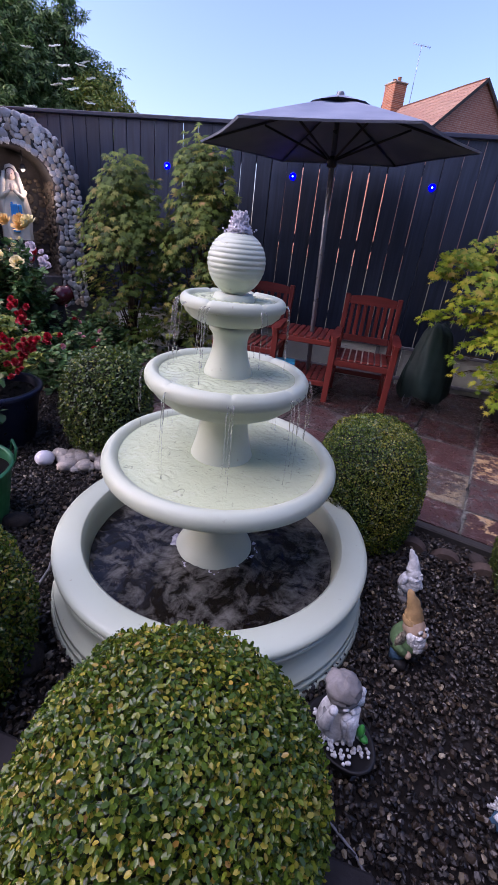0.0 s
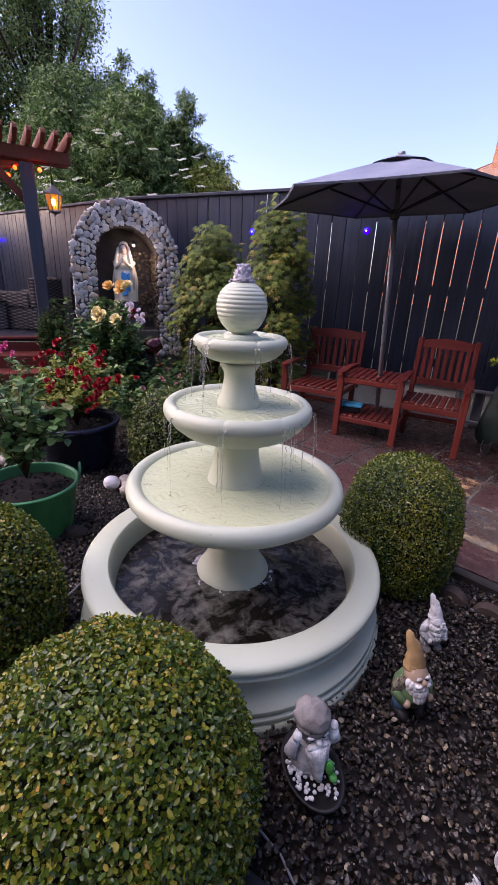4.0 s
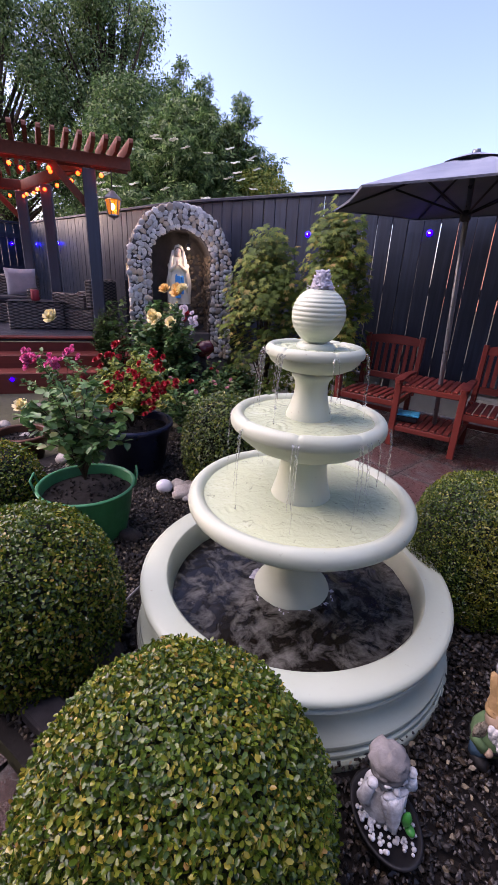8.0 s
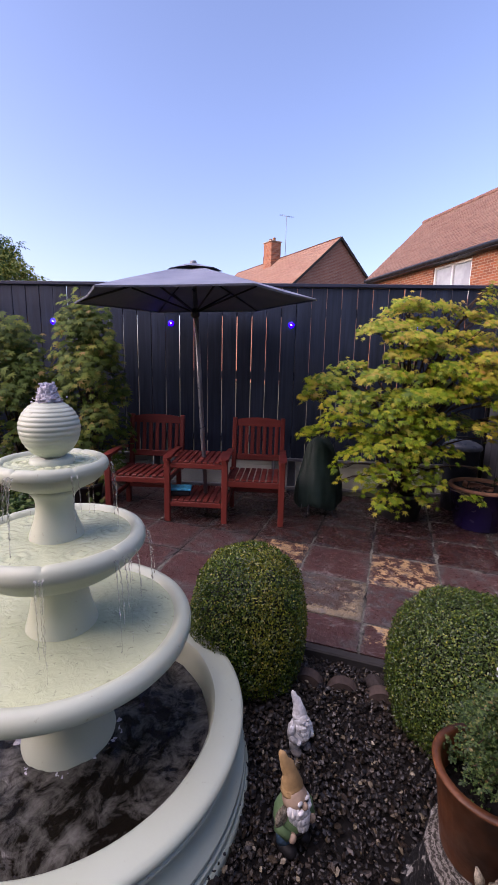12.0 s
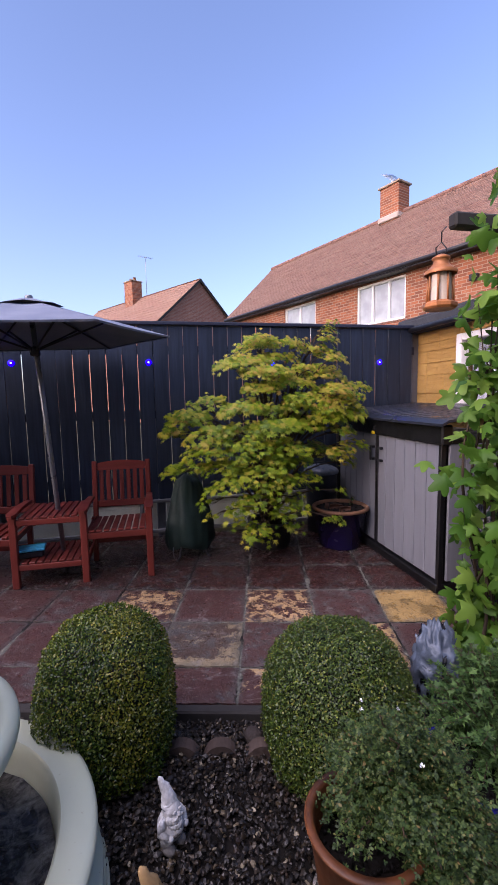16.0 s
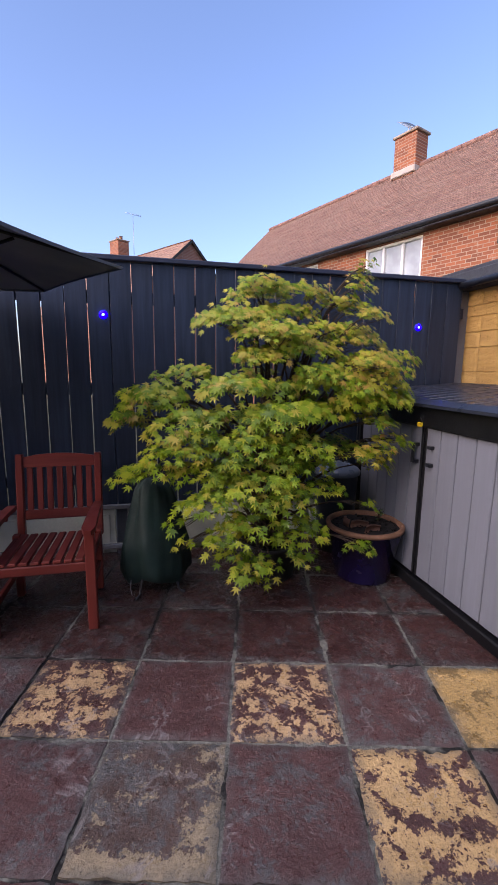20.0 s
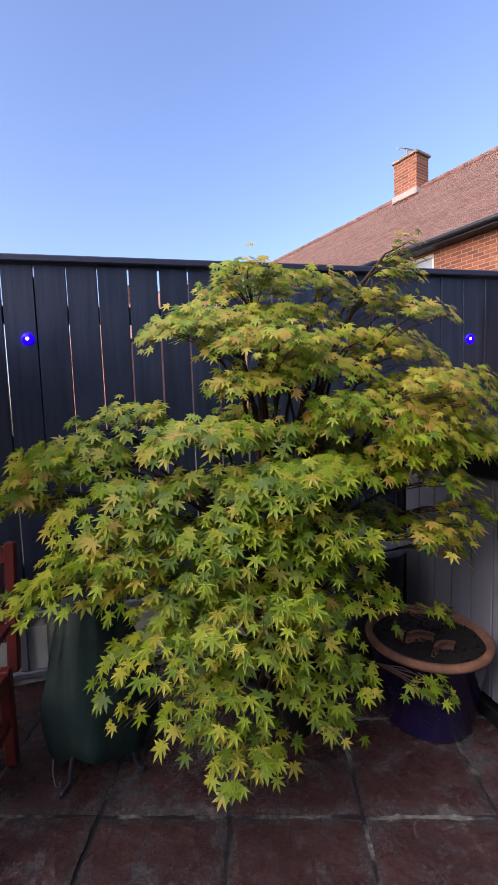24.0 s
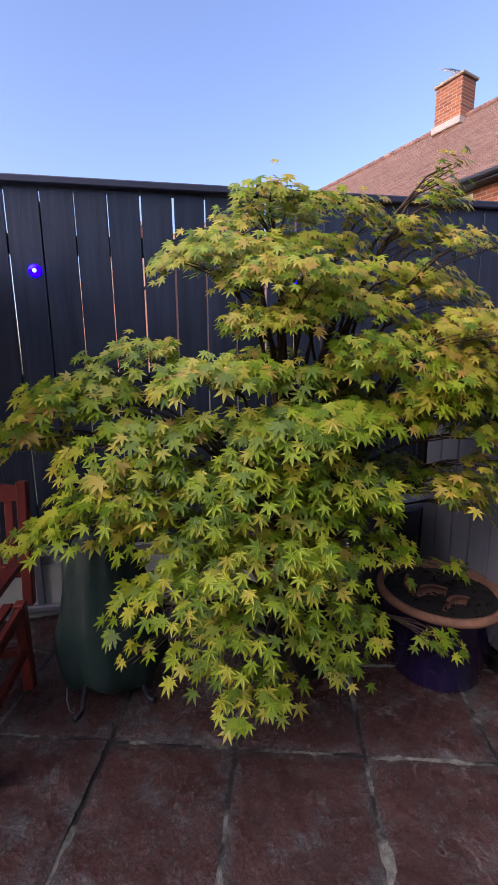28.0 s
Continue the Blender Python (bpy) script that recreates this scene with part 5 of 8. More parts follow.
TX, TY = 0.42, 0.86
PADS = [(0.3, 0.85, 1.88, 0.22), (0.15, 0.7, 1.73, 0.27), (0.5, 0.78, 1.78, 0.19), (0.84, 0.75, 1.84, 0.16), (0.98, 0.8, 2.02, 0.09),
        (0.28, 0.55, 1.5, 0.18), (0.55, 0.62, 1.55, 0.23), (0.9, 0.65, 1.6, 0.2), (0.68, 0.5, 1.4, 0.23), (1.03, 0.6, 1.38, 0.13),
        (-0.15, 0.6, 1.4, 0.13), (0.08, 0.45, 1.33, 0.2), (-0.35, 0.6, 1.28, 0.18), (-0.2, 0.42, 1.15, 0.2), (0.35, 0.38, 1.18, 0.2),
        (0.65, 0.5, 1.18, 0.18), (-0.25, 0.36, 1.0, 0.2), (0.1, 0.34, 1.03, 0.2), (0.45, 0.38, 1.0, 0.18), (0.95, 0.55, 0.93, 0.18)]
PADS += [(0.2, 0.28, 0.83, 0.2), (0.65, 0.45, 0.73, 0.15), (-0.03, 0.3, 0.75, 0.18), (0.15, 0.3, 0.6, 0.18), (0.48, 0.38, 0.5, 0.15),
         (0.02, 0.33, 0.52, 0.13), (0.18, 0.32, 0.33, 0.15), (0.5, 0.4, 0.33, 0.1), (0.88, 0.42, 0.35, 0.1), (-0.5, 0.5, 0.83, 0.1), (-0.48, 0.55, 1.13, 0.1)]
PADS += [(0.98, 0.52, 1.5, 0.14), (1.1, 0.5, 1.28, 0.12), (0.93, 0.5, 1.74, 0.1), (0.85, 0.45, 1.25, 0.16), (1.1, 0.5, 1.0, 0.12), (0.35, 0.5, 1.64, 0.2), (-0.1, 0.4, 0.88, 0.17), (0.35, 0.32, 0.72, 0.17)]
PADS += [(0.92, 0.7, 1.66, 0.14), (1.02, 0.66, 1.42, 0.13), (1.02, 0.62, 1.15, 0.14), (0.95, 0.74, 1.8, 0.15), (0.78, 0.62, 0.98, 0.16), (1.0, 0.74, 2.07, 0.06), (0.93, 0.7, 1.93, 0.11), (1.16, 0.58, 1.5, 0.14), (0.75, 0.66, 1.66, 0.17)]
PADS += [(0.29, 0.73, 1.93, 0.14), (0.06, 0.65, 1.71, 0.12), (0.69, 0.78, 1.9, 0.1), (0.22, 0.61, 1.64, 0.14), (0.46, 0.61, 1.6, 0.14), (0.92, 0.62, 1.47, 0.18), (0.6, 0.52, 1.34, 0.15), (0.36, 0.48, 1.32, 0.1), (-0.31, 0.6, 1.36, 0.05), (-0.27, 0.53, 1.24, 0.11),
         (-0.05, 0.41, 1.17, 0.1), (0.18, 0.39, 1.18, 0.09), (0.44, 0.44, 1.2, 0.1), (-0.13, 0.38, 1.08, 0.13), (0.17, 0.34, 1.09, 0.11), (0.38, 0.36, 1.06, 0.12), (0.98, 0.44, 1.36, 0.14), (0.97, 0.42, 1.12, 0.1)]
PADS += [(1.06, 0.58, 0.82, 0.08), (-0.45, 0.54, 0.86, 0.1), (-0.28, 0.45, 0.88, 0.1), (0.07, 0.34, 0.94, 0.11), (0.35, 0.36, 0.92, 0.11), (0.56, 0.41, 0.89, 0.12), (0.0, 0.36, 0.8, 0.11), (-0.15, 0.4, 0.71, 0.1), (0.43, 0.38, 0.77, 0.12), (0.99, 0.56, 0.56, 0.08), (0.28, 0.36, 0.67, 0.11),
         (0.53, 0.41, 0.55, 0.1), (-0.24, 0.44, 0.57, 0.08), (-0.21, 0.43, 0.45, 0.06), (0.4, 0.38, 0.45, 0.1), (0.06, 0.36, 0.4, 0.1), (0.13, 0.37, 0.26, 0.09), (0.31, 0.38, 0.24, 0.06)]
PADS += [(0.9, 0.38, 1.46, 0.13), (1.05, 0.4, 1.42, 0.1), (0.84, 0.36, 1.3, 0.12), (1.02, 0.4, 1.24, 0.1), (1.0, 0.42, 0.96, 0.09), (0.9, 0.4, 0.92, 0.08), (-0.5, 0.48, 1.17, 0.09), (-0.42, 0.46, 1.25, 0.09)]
maple = thing("japanese_maple", "green and golden japanese maple with layered drooping leaves", "tree", pose(TX, TY, 0.2))
rng = np.random.default_rng(21)
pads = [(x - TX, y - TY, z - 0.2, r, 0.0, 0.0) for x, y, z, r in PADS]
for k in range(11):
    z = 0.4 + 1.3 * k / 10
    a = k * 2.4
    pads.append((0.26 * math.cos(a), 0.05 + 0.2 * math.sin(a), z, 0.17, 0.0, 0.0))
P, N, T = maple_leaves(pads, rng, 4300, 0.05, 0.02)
sz = rng.uniform(0.031, 0.049, len(P)) * np.where(P[:, 2] > 1.15, 0.8, 1.0)
front = np.argsort(P[:, 1] + 0.15 * rng.random(len(P)))
near, rest = front[:300], front[300:]
# golden leaves: more of them in the crown and around a few chosen sprays
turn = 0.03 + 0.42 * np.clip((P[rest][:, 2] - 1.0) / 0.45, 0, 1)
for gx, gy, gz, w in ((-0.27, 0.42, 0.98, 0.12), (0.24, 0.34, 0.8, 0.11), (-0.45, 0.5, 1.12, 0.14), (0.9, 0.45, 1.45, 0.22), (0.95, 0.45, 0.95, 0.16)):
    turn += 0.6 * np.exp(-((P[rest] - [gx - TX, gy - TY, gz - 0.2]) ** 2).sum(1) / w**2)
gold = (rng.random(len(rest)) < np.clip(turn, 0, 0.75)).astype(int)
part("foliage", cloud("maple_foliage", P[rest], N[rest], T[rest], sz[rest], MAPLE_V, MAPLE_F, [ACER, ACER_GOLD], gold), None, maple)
tagged(maple.children[-1], "dense five to seven pointed leaves", kind="stuff")
leaf_me = [dress(G().add(*maple_template(c)).mesh("leaf"), ACER_PART) for c in (0.05, 0.1, 0.16)]
for k, i in enumerate(near):
    z = Vector(N[i]).normalized()
    x = Vector(T[i])
    x = (x - z * x.dot(z)).normalized()
    y = z.cross(x)
    s = sz[i]
    m = Matrix(((x.x * s, y.x * s, z.x * s, P[i][0]), (x.y * s, y.y * s, z.y * s, P[i][1]), (x.z * s, y.z * s, z.z * s, P[i][2]), (0, 0, 0, 1)))
    part("leaf", leaf_me[k % 3], None, maple, at=m)
rnd = random.Random(3)
stems = [(0.0, 0.0), (0.05, 0.02), (-0.05, 0.03)]
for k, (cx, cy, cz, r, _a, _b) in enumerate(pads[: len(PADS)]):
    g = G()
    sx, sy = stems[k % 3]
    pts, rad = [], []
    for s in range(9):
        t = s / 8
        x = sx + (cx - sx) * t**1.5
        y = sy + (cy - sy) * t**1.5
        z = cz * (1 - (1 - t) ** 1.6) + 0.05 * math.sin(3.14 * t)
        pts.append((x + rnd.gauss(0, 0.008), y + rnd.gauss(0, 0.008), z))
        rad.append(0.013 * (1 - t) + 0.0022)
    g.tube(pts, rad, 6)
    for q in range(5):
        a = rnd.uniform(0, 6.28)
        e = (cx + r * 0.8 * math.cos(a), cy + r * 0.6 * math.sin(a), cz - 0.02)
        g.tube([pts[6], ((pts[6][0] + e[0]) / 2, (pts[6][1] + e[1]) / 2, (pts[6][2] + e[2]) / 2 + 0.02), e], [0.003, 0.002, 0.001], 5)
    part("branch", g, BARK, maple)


def lathe_pot(name, label, x, y, z, r0, r1, h, mat, rim=0.03, seg=40, thick=0.016, soil=True, m=None, fill=0.05):
    th = thing(name, label, "plant pot", m or pose(x, y, z))
    g = G()
    g.lathe([(0.0, 0.0), (r0 * 0.97, 0.0), (r0, 0.008), (r1 * 0.985, h - rim), (r1 + min(0.012, 0.5 * rim), h - rim + 0.003), (r1 + min(0.014, 0.6 * rim), h - 0.005), (r1 + min(0.008, 0.3 * rim), h), (r1 - thick, h), (r1 - thick - 0.004, h - 0.01), (r1 - thick - 0.012, h - 0.09)], seg)
    part("pot", g, mat, th)
    if soil:
        g = G()
        V, F = [(0, 0, h - fill)], []
        for i in range(1, 6):
            for j in range(24):
                rr, a = (r1 - thick - 0.004) * i / 5, 2 * math.pi * j / 24
                V.append((rr * math.cos(a), rr * math.sin(a), h - fill - 0.005 + 0.014 * noise.noise((rr * 30, a * 2, x))))
        for j in range(24):
            F.append((0, 1 + j, 1 + (j + 1) % 24))
        for i in range(4):
            for j in range(24):
                j2 = (j + 1) % 24
                F.append((1 + i * 24 + j, 1 + (i + 1) * 24 + j, 1 + (i + 1) * 24 + j2, 1 + i * 24 + j2))
        g.add(V, F, smooth=True)
        rng = np.random.default_rng(int(abs(x * 100)) + 3)
        k = 160
        a, q = rng.uniform(0, 6.283, k), np.sqrt(rng.random(k)) * (r1 - thick - 0.02)
        g2 = cloud("crumbs", np.stack([q * np.cos(a), q * np.sin(a), np.full(k, h - fill)], 1), rng.normal(size=(k, 3)), rng.normal(size=(k, 3)), rng.uniform(0.008, 0.022, k), [(-0.5, -0.4, -0.3), (0.5, -0.3, -0.3), (0.1, 0.5, -0.3), (0.0, 0.0, 0.4)], [(0, 1, 3), (1, 2, 3), (2, 0, 3), (0, 2, 1)], SOIL)
        so = part("soil", g, SOIL, th, "dark crumbly soil")
        tagged(part("soil_crumb", g2, None, so), kind="stuff")
    return th


BLACK_POT = plain("black_plastic_pot", srgb("1d1e22"), 0.45, 0.25, 6, 60, 0.1)
lathe_pot("plant_pot", "large dark round pot under the maple", TX, TY, 0.0, 0.17, 0.21, 0.26, BLACK_POT)

# ---- storage shed ----
RESIN = wood("grey_resin_board", srgb("74777f"), 0.55, 2, 0.1, 0.08, None, 0.2)
RESIN_DARK = plain("black_resin", srgb("0c0d10"), 0.5, 0.15, 4, 80, 0.2)
LID = plain("dark_ribbed_lid", srgb("262a33"), 0.35, 0.12, 3, 60, 0.15)
shed = thing("storage_shed", "low grey resin garden shed with black frame and two doors", "storage shed", pose(1.31, -0.42, 0))
SL, SD, SH = 1.72, 0.86, 1.10
g = G()
g.box(0.03, SD, 0.02, SL, 0.04, SH, 0.004)
part("body", g, RESIN_DARK, shed)
g = G()
g.box(-0.025, SD, 0, SL, 0, 0.07, 0.008)
part("base", g, RESIN_DARK, shed)
for y0, y1 in ((0.034, 0.888), (0.90, 1.69)):
    d = thing("door", "", "", pose(0, y0, 0.09))
    d.parent = shed
    w, n = y1 - y0, 6
    for k in range(n):
        g = G()
        g.box(0.0, 0.028, w * k / n + 0.004, w * (k + 1) / n - 0.003, 0, SH - 0.12, 0.004)
        part("plank", g, RESIN, d)
    g = G()
    e = w - 0.02 if y0 < 0.5 else 0.0
    g.box(-0.006, 0.03, e, e + 0.02, 0, SH - 0.12, 0.003)
    part("edge_strip", g, RESIN_DARK, d)
    ya = w - 0.075 if y0 < 0.5 else 0.055
    for z in (0.755, 0.865):
        g = G()
        g.box(-0.03, 0.0, ya - 0.022, ya + 0.022, z - 0.011, z + 0.011, 0.003)
        part("handle_bracket", g, DARK_TRIM, d, "black handle bracket")
    if y0 > 0.5:
        g = G()
        g.box(-0.042, -0.028, ya - 0.012, ya + 0.012, 0.744, 0.876, 0.004)
        part("handle", g, DARK_TRIM, d, "black bar handle")
g = G()
g.box(-0.012, 0.03, -0.002, 0.03, 0.04, SH, 0.005)
part("corner_post", g, RESIN_DARK, shed)
g = G()
g.box(-0.012, 0.04, SL - 0.02, SL + 0.02, 0.04, SH, 0.006)
part("corner_post", g, RESIN_DARK, shed)
for k in range(6):
    g = G()
    a = 0.05 + k * (SD - 0.06) / 6
    g.box(a, a + (SD - 0.06) / 6 - 0.006, -0.012, 0.01, 0.09, SH - 0.03, 0.004)
    part("side_plank", g, RESIN, shed)
g = G()
g.box(-0.03, 0.06, -0.03, SL + 0.03, SH - 0.03, SH + 0.108, 0.012)
part("head_rail", g, RESIN_DARK, shed)
g = G()
V, F = [], []
for i, x in enumerate((-0.075, -0.02, SD * 0.5, SD + 0.06)):
    z = SH + (0.122, 0.148, 0.19, 0.222)[i]
    for y in (-0.09, SL + 0.06):
        V.append((x, y, z))
for i in range(3):
    F.append((2 * i, 2 * i + 2, 2 * i + 3, 2 * i + 1))
o = len(V)
V += [(x, y, z - 0.018) for x, y, z in V]
for i in range(3):
    F.append((o + 2 * i, o + 2 * i + 1, o + 2 * i + 3, o + 2 * i + 2))
    F += [(2 * i, o + 2 * i, o + 2 * i + 2, 2 * i + 2), (2 * i + 1, 2 * i + 3, o + 2 * i + 3, o + 2 * i + 1)]
F += [(0, 1, o + 1, o), (6, o + 6, o + 7, 7)]
g.add(V, F)
lid = part("lid", g, LID, shed, "sloping dark grey ribbed lid")
for k in range(15):
    y = 0.0 + k * SL / 14
    g = G()
    g.tube([(-0.02, y, SH + 0.148), (SD * 0.5, y, SH + 0.19), (SD + 0.05, y, SH + 0.221)], 0.0035, 5)
    part("lid_rib", g, LID, lid)
PADLOCK = plain("brass_yellow", srgb("d9b81e"), 0.35, 0.15)
lk = thing("padlock", "small yellow and black padlock on the shed hasp", "padlock", pose(1.268, 0.475, 1.075) @ Matrix.Scale(0.62, 4))
g = G()
g.box(-0.016, 0.016, -0.028, 0.028, 0, 0.045, 0.006)
part("body", g, PADLOCK, lk)
g = G()
g.tube([(0, -0.018, 0.04), (0, -0.018, 0.07), (0, 0, 0.088), (0, 0.018, 0.07), (0, 0.018, 0.04)], 0.005, 8)
part("shackle", g, DARK_TRIM, lk)
g = G()
g.box(0.016, 0.045, -0.035, 0.035, 0.05, 0.12, 0.006)
part("hasp", g, DARK_TRIM, lk)

# ---- pots and clutter by the shed ----
PURPLE = plain("purple_glaze", srgb("1b1440"), 0.18, 0.3, 5, 40, 0.05)
TERRA = plain("terracotta", srgb("68493a"), 0.75, 0.25, 7, 60, 0.25)
TERRA_DARK = plain("weathered_terracotta", srgb("4f2c18"), 0.5, 0.4, 5, 50, 0.3)
pp = lathe_pot("plant_pot", "glossy purple glazed pot with terracotta rim", 1.065, 0.715, 0.0, 0.19, 0.258, 0.375, PURPLE, 0.012, fill=0.02)
g = G()
g.lathe([(0.255, 0.352), (0.264, 0.354), (0.267, 0.366), (0.263, 0.377), (0.25, 0.383), (0.238, 0.381), (0.234, 0.34)], 48)
part("rim", g, plain("worn_clay", srgb("76543f"), 0.8, 0.4, 9, 60, 0.4), pp, "worn terracotta rim")
rnd = random.Random(2)
for k, (a, b, rz) in enumerate(((0.02, -0.1, 12), (-0.02, 0.0, -8), (-0.09, 0.06, 80))):
    sh = thing("pot_shard", "broken terracotta shard lying on soil", "shard", pose(1.03 + a, 0.70 + b, 0.352, 12, 5, rz), group="terracotta shards")
    g = G()
    g.lathe([(0.09, 0.0), (0.105, 0.0), (0.105, 0.05), (0.09, 0.05)], 10, pose(0, -0.09, 0), a0=0.9, a1=2.2)
    part("shard", g, TERRA, sh)


def sprig(name, label, m, stems, leaves, height, spread, leafm, size, seed, stemm=None, tmpl=None, cat="plant", droop=0.0, group="", scatter=0.0):
    """A small plant: stems that fan out from the base, each set with leaves."""
    rng = np.random.default_rng(seed)
    th = thing(name, label, cat, m, group)
    g = G()
    P, T = [], []
    for k in range(stems):
        a, q = rng.uniform(0, 6.283), np.sqrt(rng.uniform(0.05, 1))
        tip = np.array([math.cos(a) * q * spread, math.sin(a) * q * spread, height * rng.uniform(0.6, 1.0) * (1 - 0.35 * q)])
        pts = []
        for s in range(7):
            t = s / 6
            p = tip * [t**1.3, t**1.3, 1 - (1 - t) ** 1.5] + [0, 0, -droop * q * t**2]
            pts.append(p + rng.normal(0, 0.006, 3) * t)
        g.tube([tuple(p) for p in pts], [0.0035 * (1 - s / 7) + 0.001 for s in range(7)], 5)
        for q2 in range(leaves):
            t = rng.uniform(0.25, 1) * 6
            i = min(int(t), 5)
            p = pts[i] + (pts[i + 1] - pts[i]) * (t - i)
            P.append(p + rng.normal(0, scatter, 3) if scatter else p)
            T.append(np.r_[rng.normal(0, 1, 2), rng.normal(-0.1, 0.45)] + (pts[i + 1] - pts[i]) * 6)
    tagged(part("stalk", g, stemm or BARK, th), kind="stuff")
    P, T = np.array(P), np.array(T)
    N = rng.normal(0, 0.45, (len(P), 3)) + [0, 0, 1]
    tv, tf = tmpl or (OVAL_V, OVAL_F)
    fo = part("foliage", cloud("foliage", P, N, T, rng.uniform(0.7, 1.25, len(P)) * size, tv, tf, leafm), None, th)
    tagged(fo, kind="stuff")
    return th


sprig("seedling", "small green seedling growing from the pot", pose(1.2, 0.78, 0.33), 5, 5, 0.14, 0.05, SHRUB_LEAF, 0.03, 31)

BIN = plain("dark_bin_plastic", srgb("2c3440"), 0.4, 0.2, 5, 60, 0.08)
bn = thing("dustbin", "dark round dustbin with a domed grey lid", "bin", pose(1.06, 1.19, 0))
g = G()
g.lathe([(0.0, 0.0), (0.14, 0.0), (0.165, 0.6), (0.172, 0.62), (0.16, 0.62), (0.155, 0.5)], 28)
part("body", g, BIN, bn)
g = G()
g.lathe([(0.18, 0.615), (0.182, 0.64), (0.165, 0.66), (0.1, 0.695), (0.0, 0.705)], 28)
ld_ = part("lid", g, plain("blue_grey_lid", srgb("5c6778"), 0.3, 0.15, 6, 50, 0.05), bn)
g = G()
g.tube([(-0.05, 0, 0.695), (-0.045, 0, 0.73), (0.045, 0, 0.73), (0.05, 0, 0.695)], 0.008, 8)
part("handle", g, DARK_TRIM, ld_)

# green fabric cover over something on feet
COVER = plain("green_cover", srgb("152c28"), 0.6, 0.25, 5, 120, 0.25)
cv = thing("covered_stand", "dark green fabric cover draped over a small iron stand", "garden cover", pose(-0.355, 0.83, 0))
g = G()
V, F = [], []
na, nz = 56, 18
for i in range(nz + 1):
    t = i / nz
    for j in range(na):
        a = 2 * math.pi * j / na
        fold = 1 + (0.075 * math.sin(a * 4 + 1.3 + 2 * t) + 0.06 * math.sin(a * 7 + 5 * t) + 0.02 * math.sin(a * 15 - 3 * t)) * (0.5 + 0.5 * abs(2 * t - 1)) + 0.03 * noise.noise((math.cos(a) * 3, math.sin(a) * 3, t * 4))
        r = (0.192 - 0.018 * t - 0.02 * max(0, 0.07 - t) / 0.07 - 0.085 * max(0, t - 0.35) / 0.65) * fold * (1.0 if t < 0.93 else 1 - (t - 0.93) / 0.07 * 0.55)
        z = 0.085 + 0.65 * t + (0.022 * math.sin(a * 3 + 0.7) if i == 0 else 0) + 0.02 * math.sin(a * 2) * t
        V.append((r * 1.1 * math.cos(a), r * 0.85 * math.sin(a), z))
for i in range(nz):
    for j in range(na):
        j2 = (j + 1) % na
        F.append((i * na + j, i * na + j2, (i + 1) * na + j2, (i + 1) * na + j))
F.append(tuple(nz * na + j for j in range(na)))
g.add(V, F, smooth=True)
part("cover", g, COVER, cv)
for k in range(4):
    a = 0.93 + k * 1.57
    g = G()
    g.tube([(q * math.cos(a), q * math.sin(a), z) for q, z in ((0.11, 0.24), (0.125, 0.15), (0.15, 0.1), (0.165, 0.06), (0.17, 0.03), (0.19, 0.012), (0.215, 0.014))], [0.01, 0.01, 0.01, 0.01, 0.009, 0.009, 0.012], 8)
    part("foot", g, DARK_TRIM, cv)
g = G()
g.tube([(-0.155, -0.125, 0.12), (-0.16, -0.13, 0.07), (-0.152, -0.135, 0.02), (-0.135, -0.137, 0.012), (-0.138, -0.132, 0.03)], 0.003, 5)
part("drawstring", g, GREY_RAIL, cv)

# crumpled bags
def crumple(name, label, m, r, mat, seed, amp, cat):
    th = thing(name, label, cat, m)
    g = G()
    V, F = [], []
    seg, rings = 44, 26
    for i in range(rings + 1):
        t = math.pi * i / rings
        for j in range(seg):
            ph = 2 * math.pi * j / seg
            u = Vector((math.sin(t) * math.cos(ph), math.sin(t) * math.sin(ph), math.cos(t)))
            w = 1 - amp * (abs(noise.noise(u * 2.3 + Vector((seed, 0, 0)))) * 2 - 0.3) - 0.4 * amp * (abs(noise.noise(u * 6 + Vector((0, seed, 0)))) * 2 - 0.3)
            V.append((r[0] * u.x * w, r[1] * u.y * w, max(0.0, r[2] * (1 + u.z * w))))
    for i in range(rings):
        for j in range(seg):
            j2 = (j + 1) % seg
            F.append((i * seg + j, (i + 1) * seg + j, (i + 1) * seg + j2, i * seg + j2))
    g.add(V, F, smooth=True)
    part("bag", g, mat, th)
    return th


_p = M("printed_polythene", 0.25)
_p.color(_p.mix(_p.ramp(_p.noise(16, 2, 0.5, _p.scaled(1, 1, 0.25)), [(0.60, 0.0), (0.62, 1.0)]), srgb("5c6878"), srgb("171a22")))
_p.bump(_p.noise(18, 5, 0.6), 0.7, 0.02)
crumple("compost_bag", "crumpled pale plastic compost bag with dark print", pose(0.565, -1.42, G0, 0, 0, 20), (0.105, 0.095, 0.205), _p.mat, 3, 0.42, "bag")
_p = M("black_polythene", 0.18)
_p.color(srgb("191b20"))
_p.bump(_p.noise(14, 5, 0.6), 0.8, 0.03)
crumple("barbecue_cover", "black plastic sheeting draped over a bulky thing", pose(1.62, -0.70, 0.0, 0, 0, 0), (0.24, 0.2, 0.44), _p.mat, 8, 0.28, "cover")

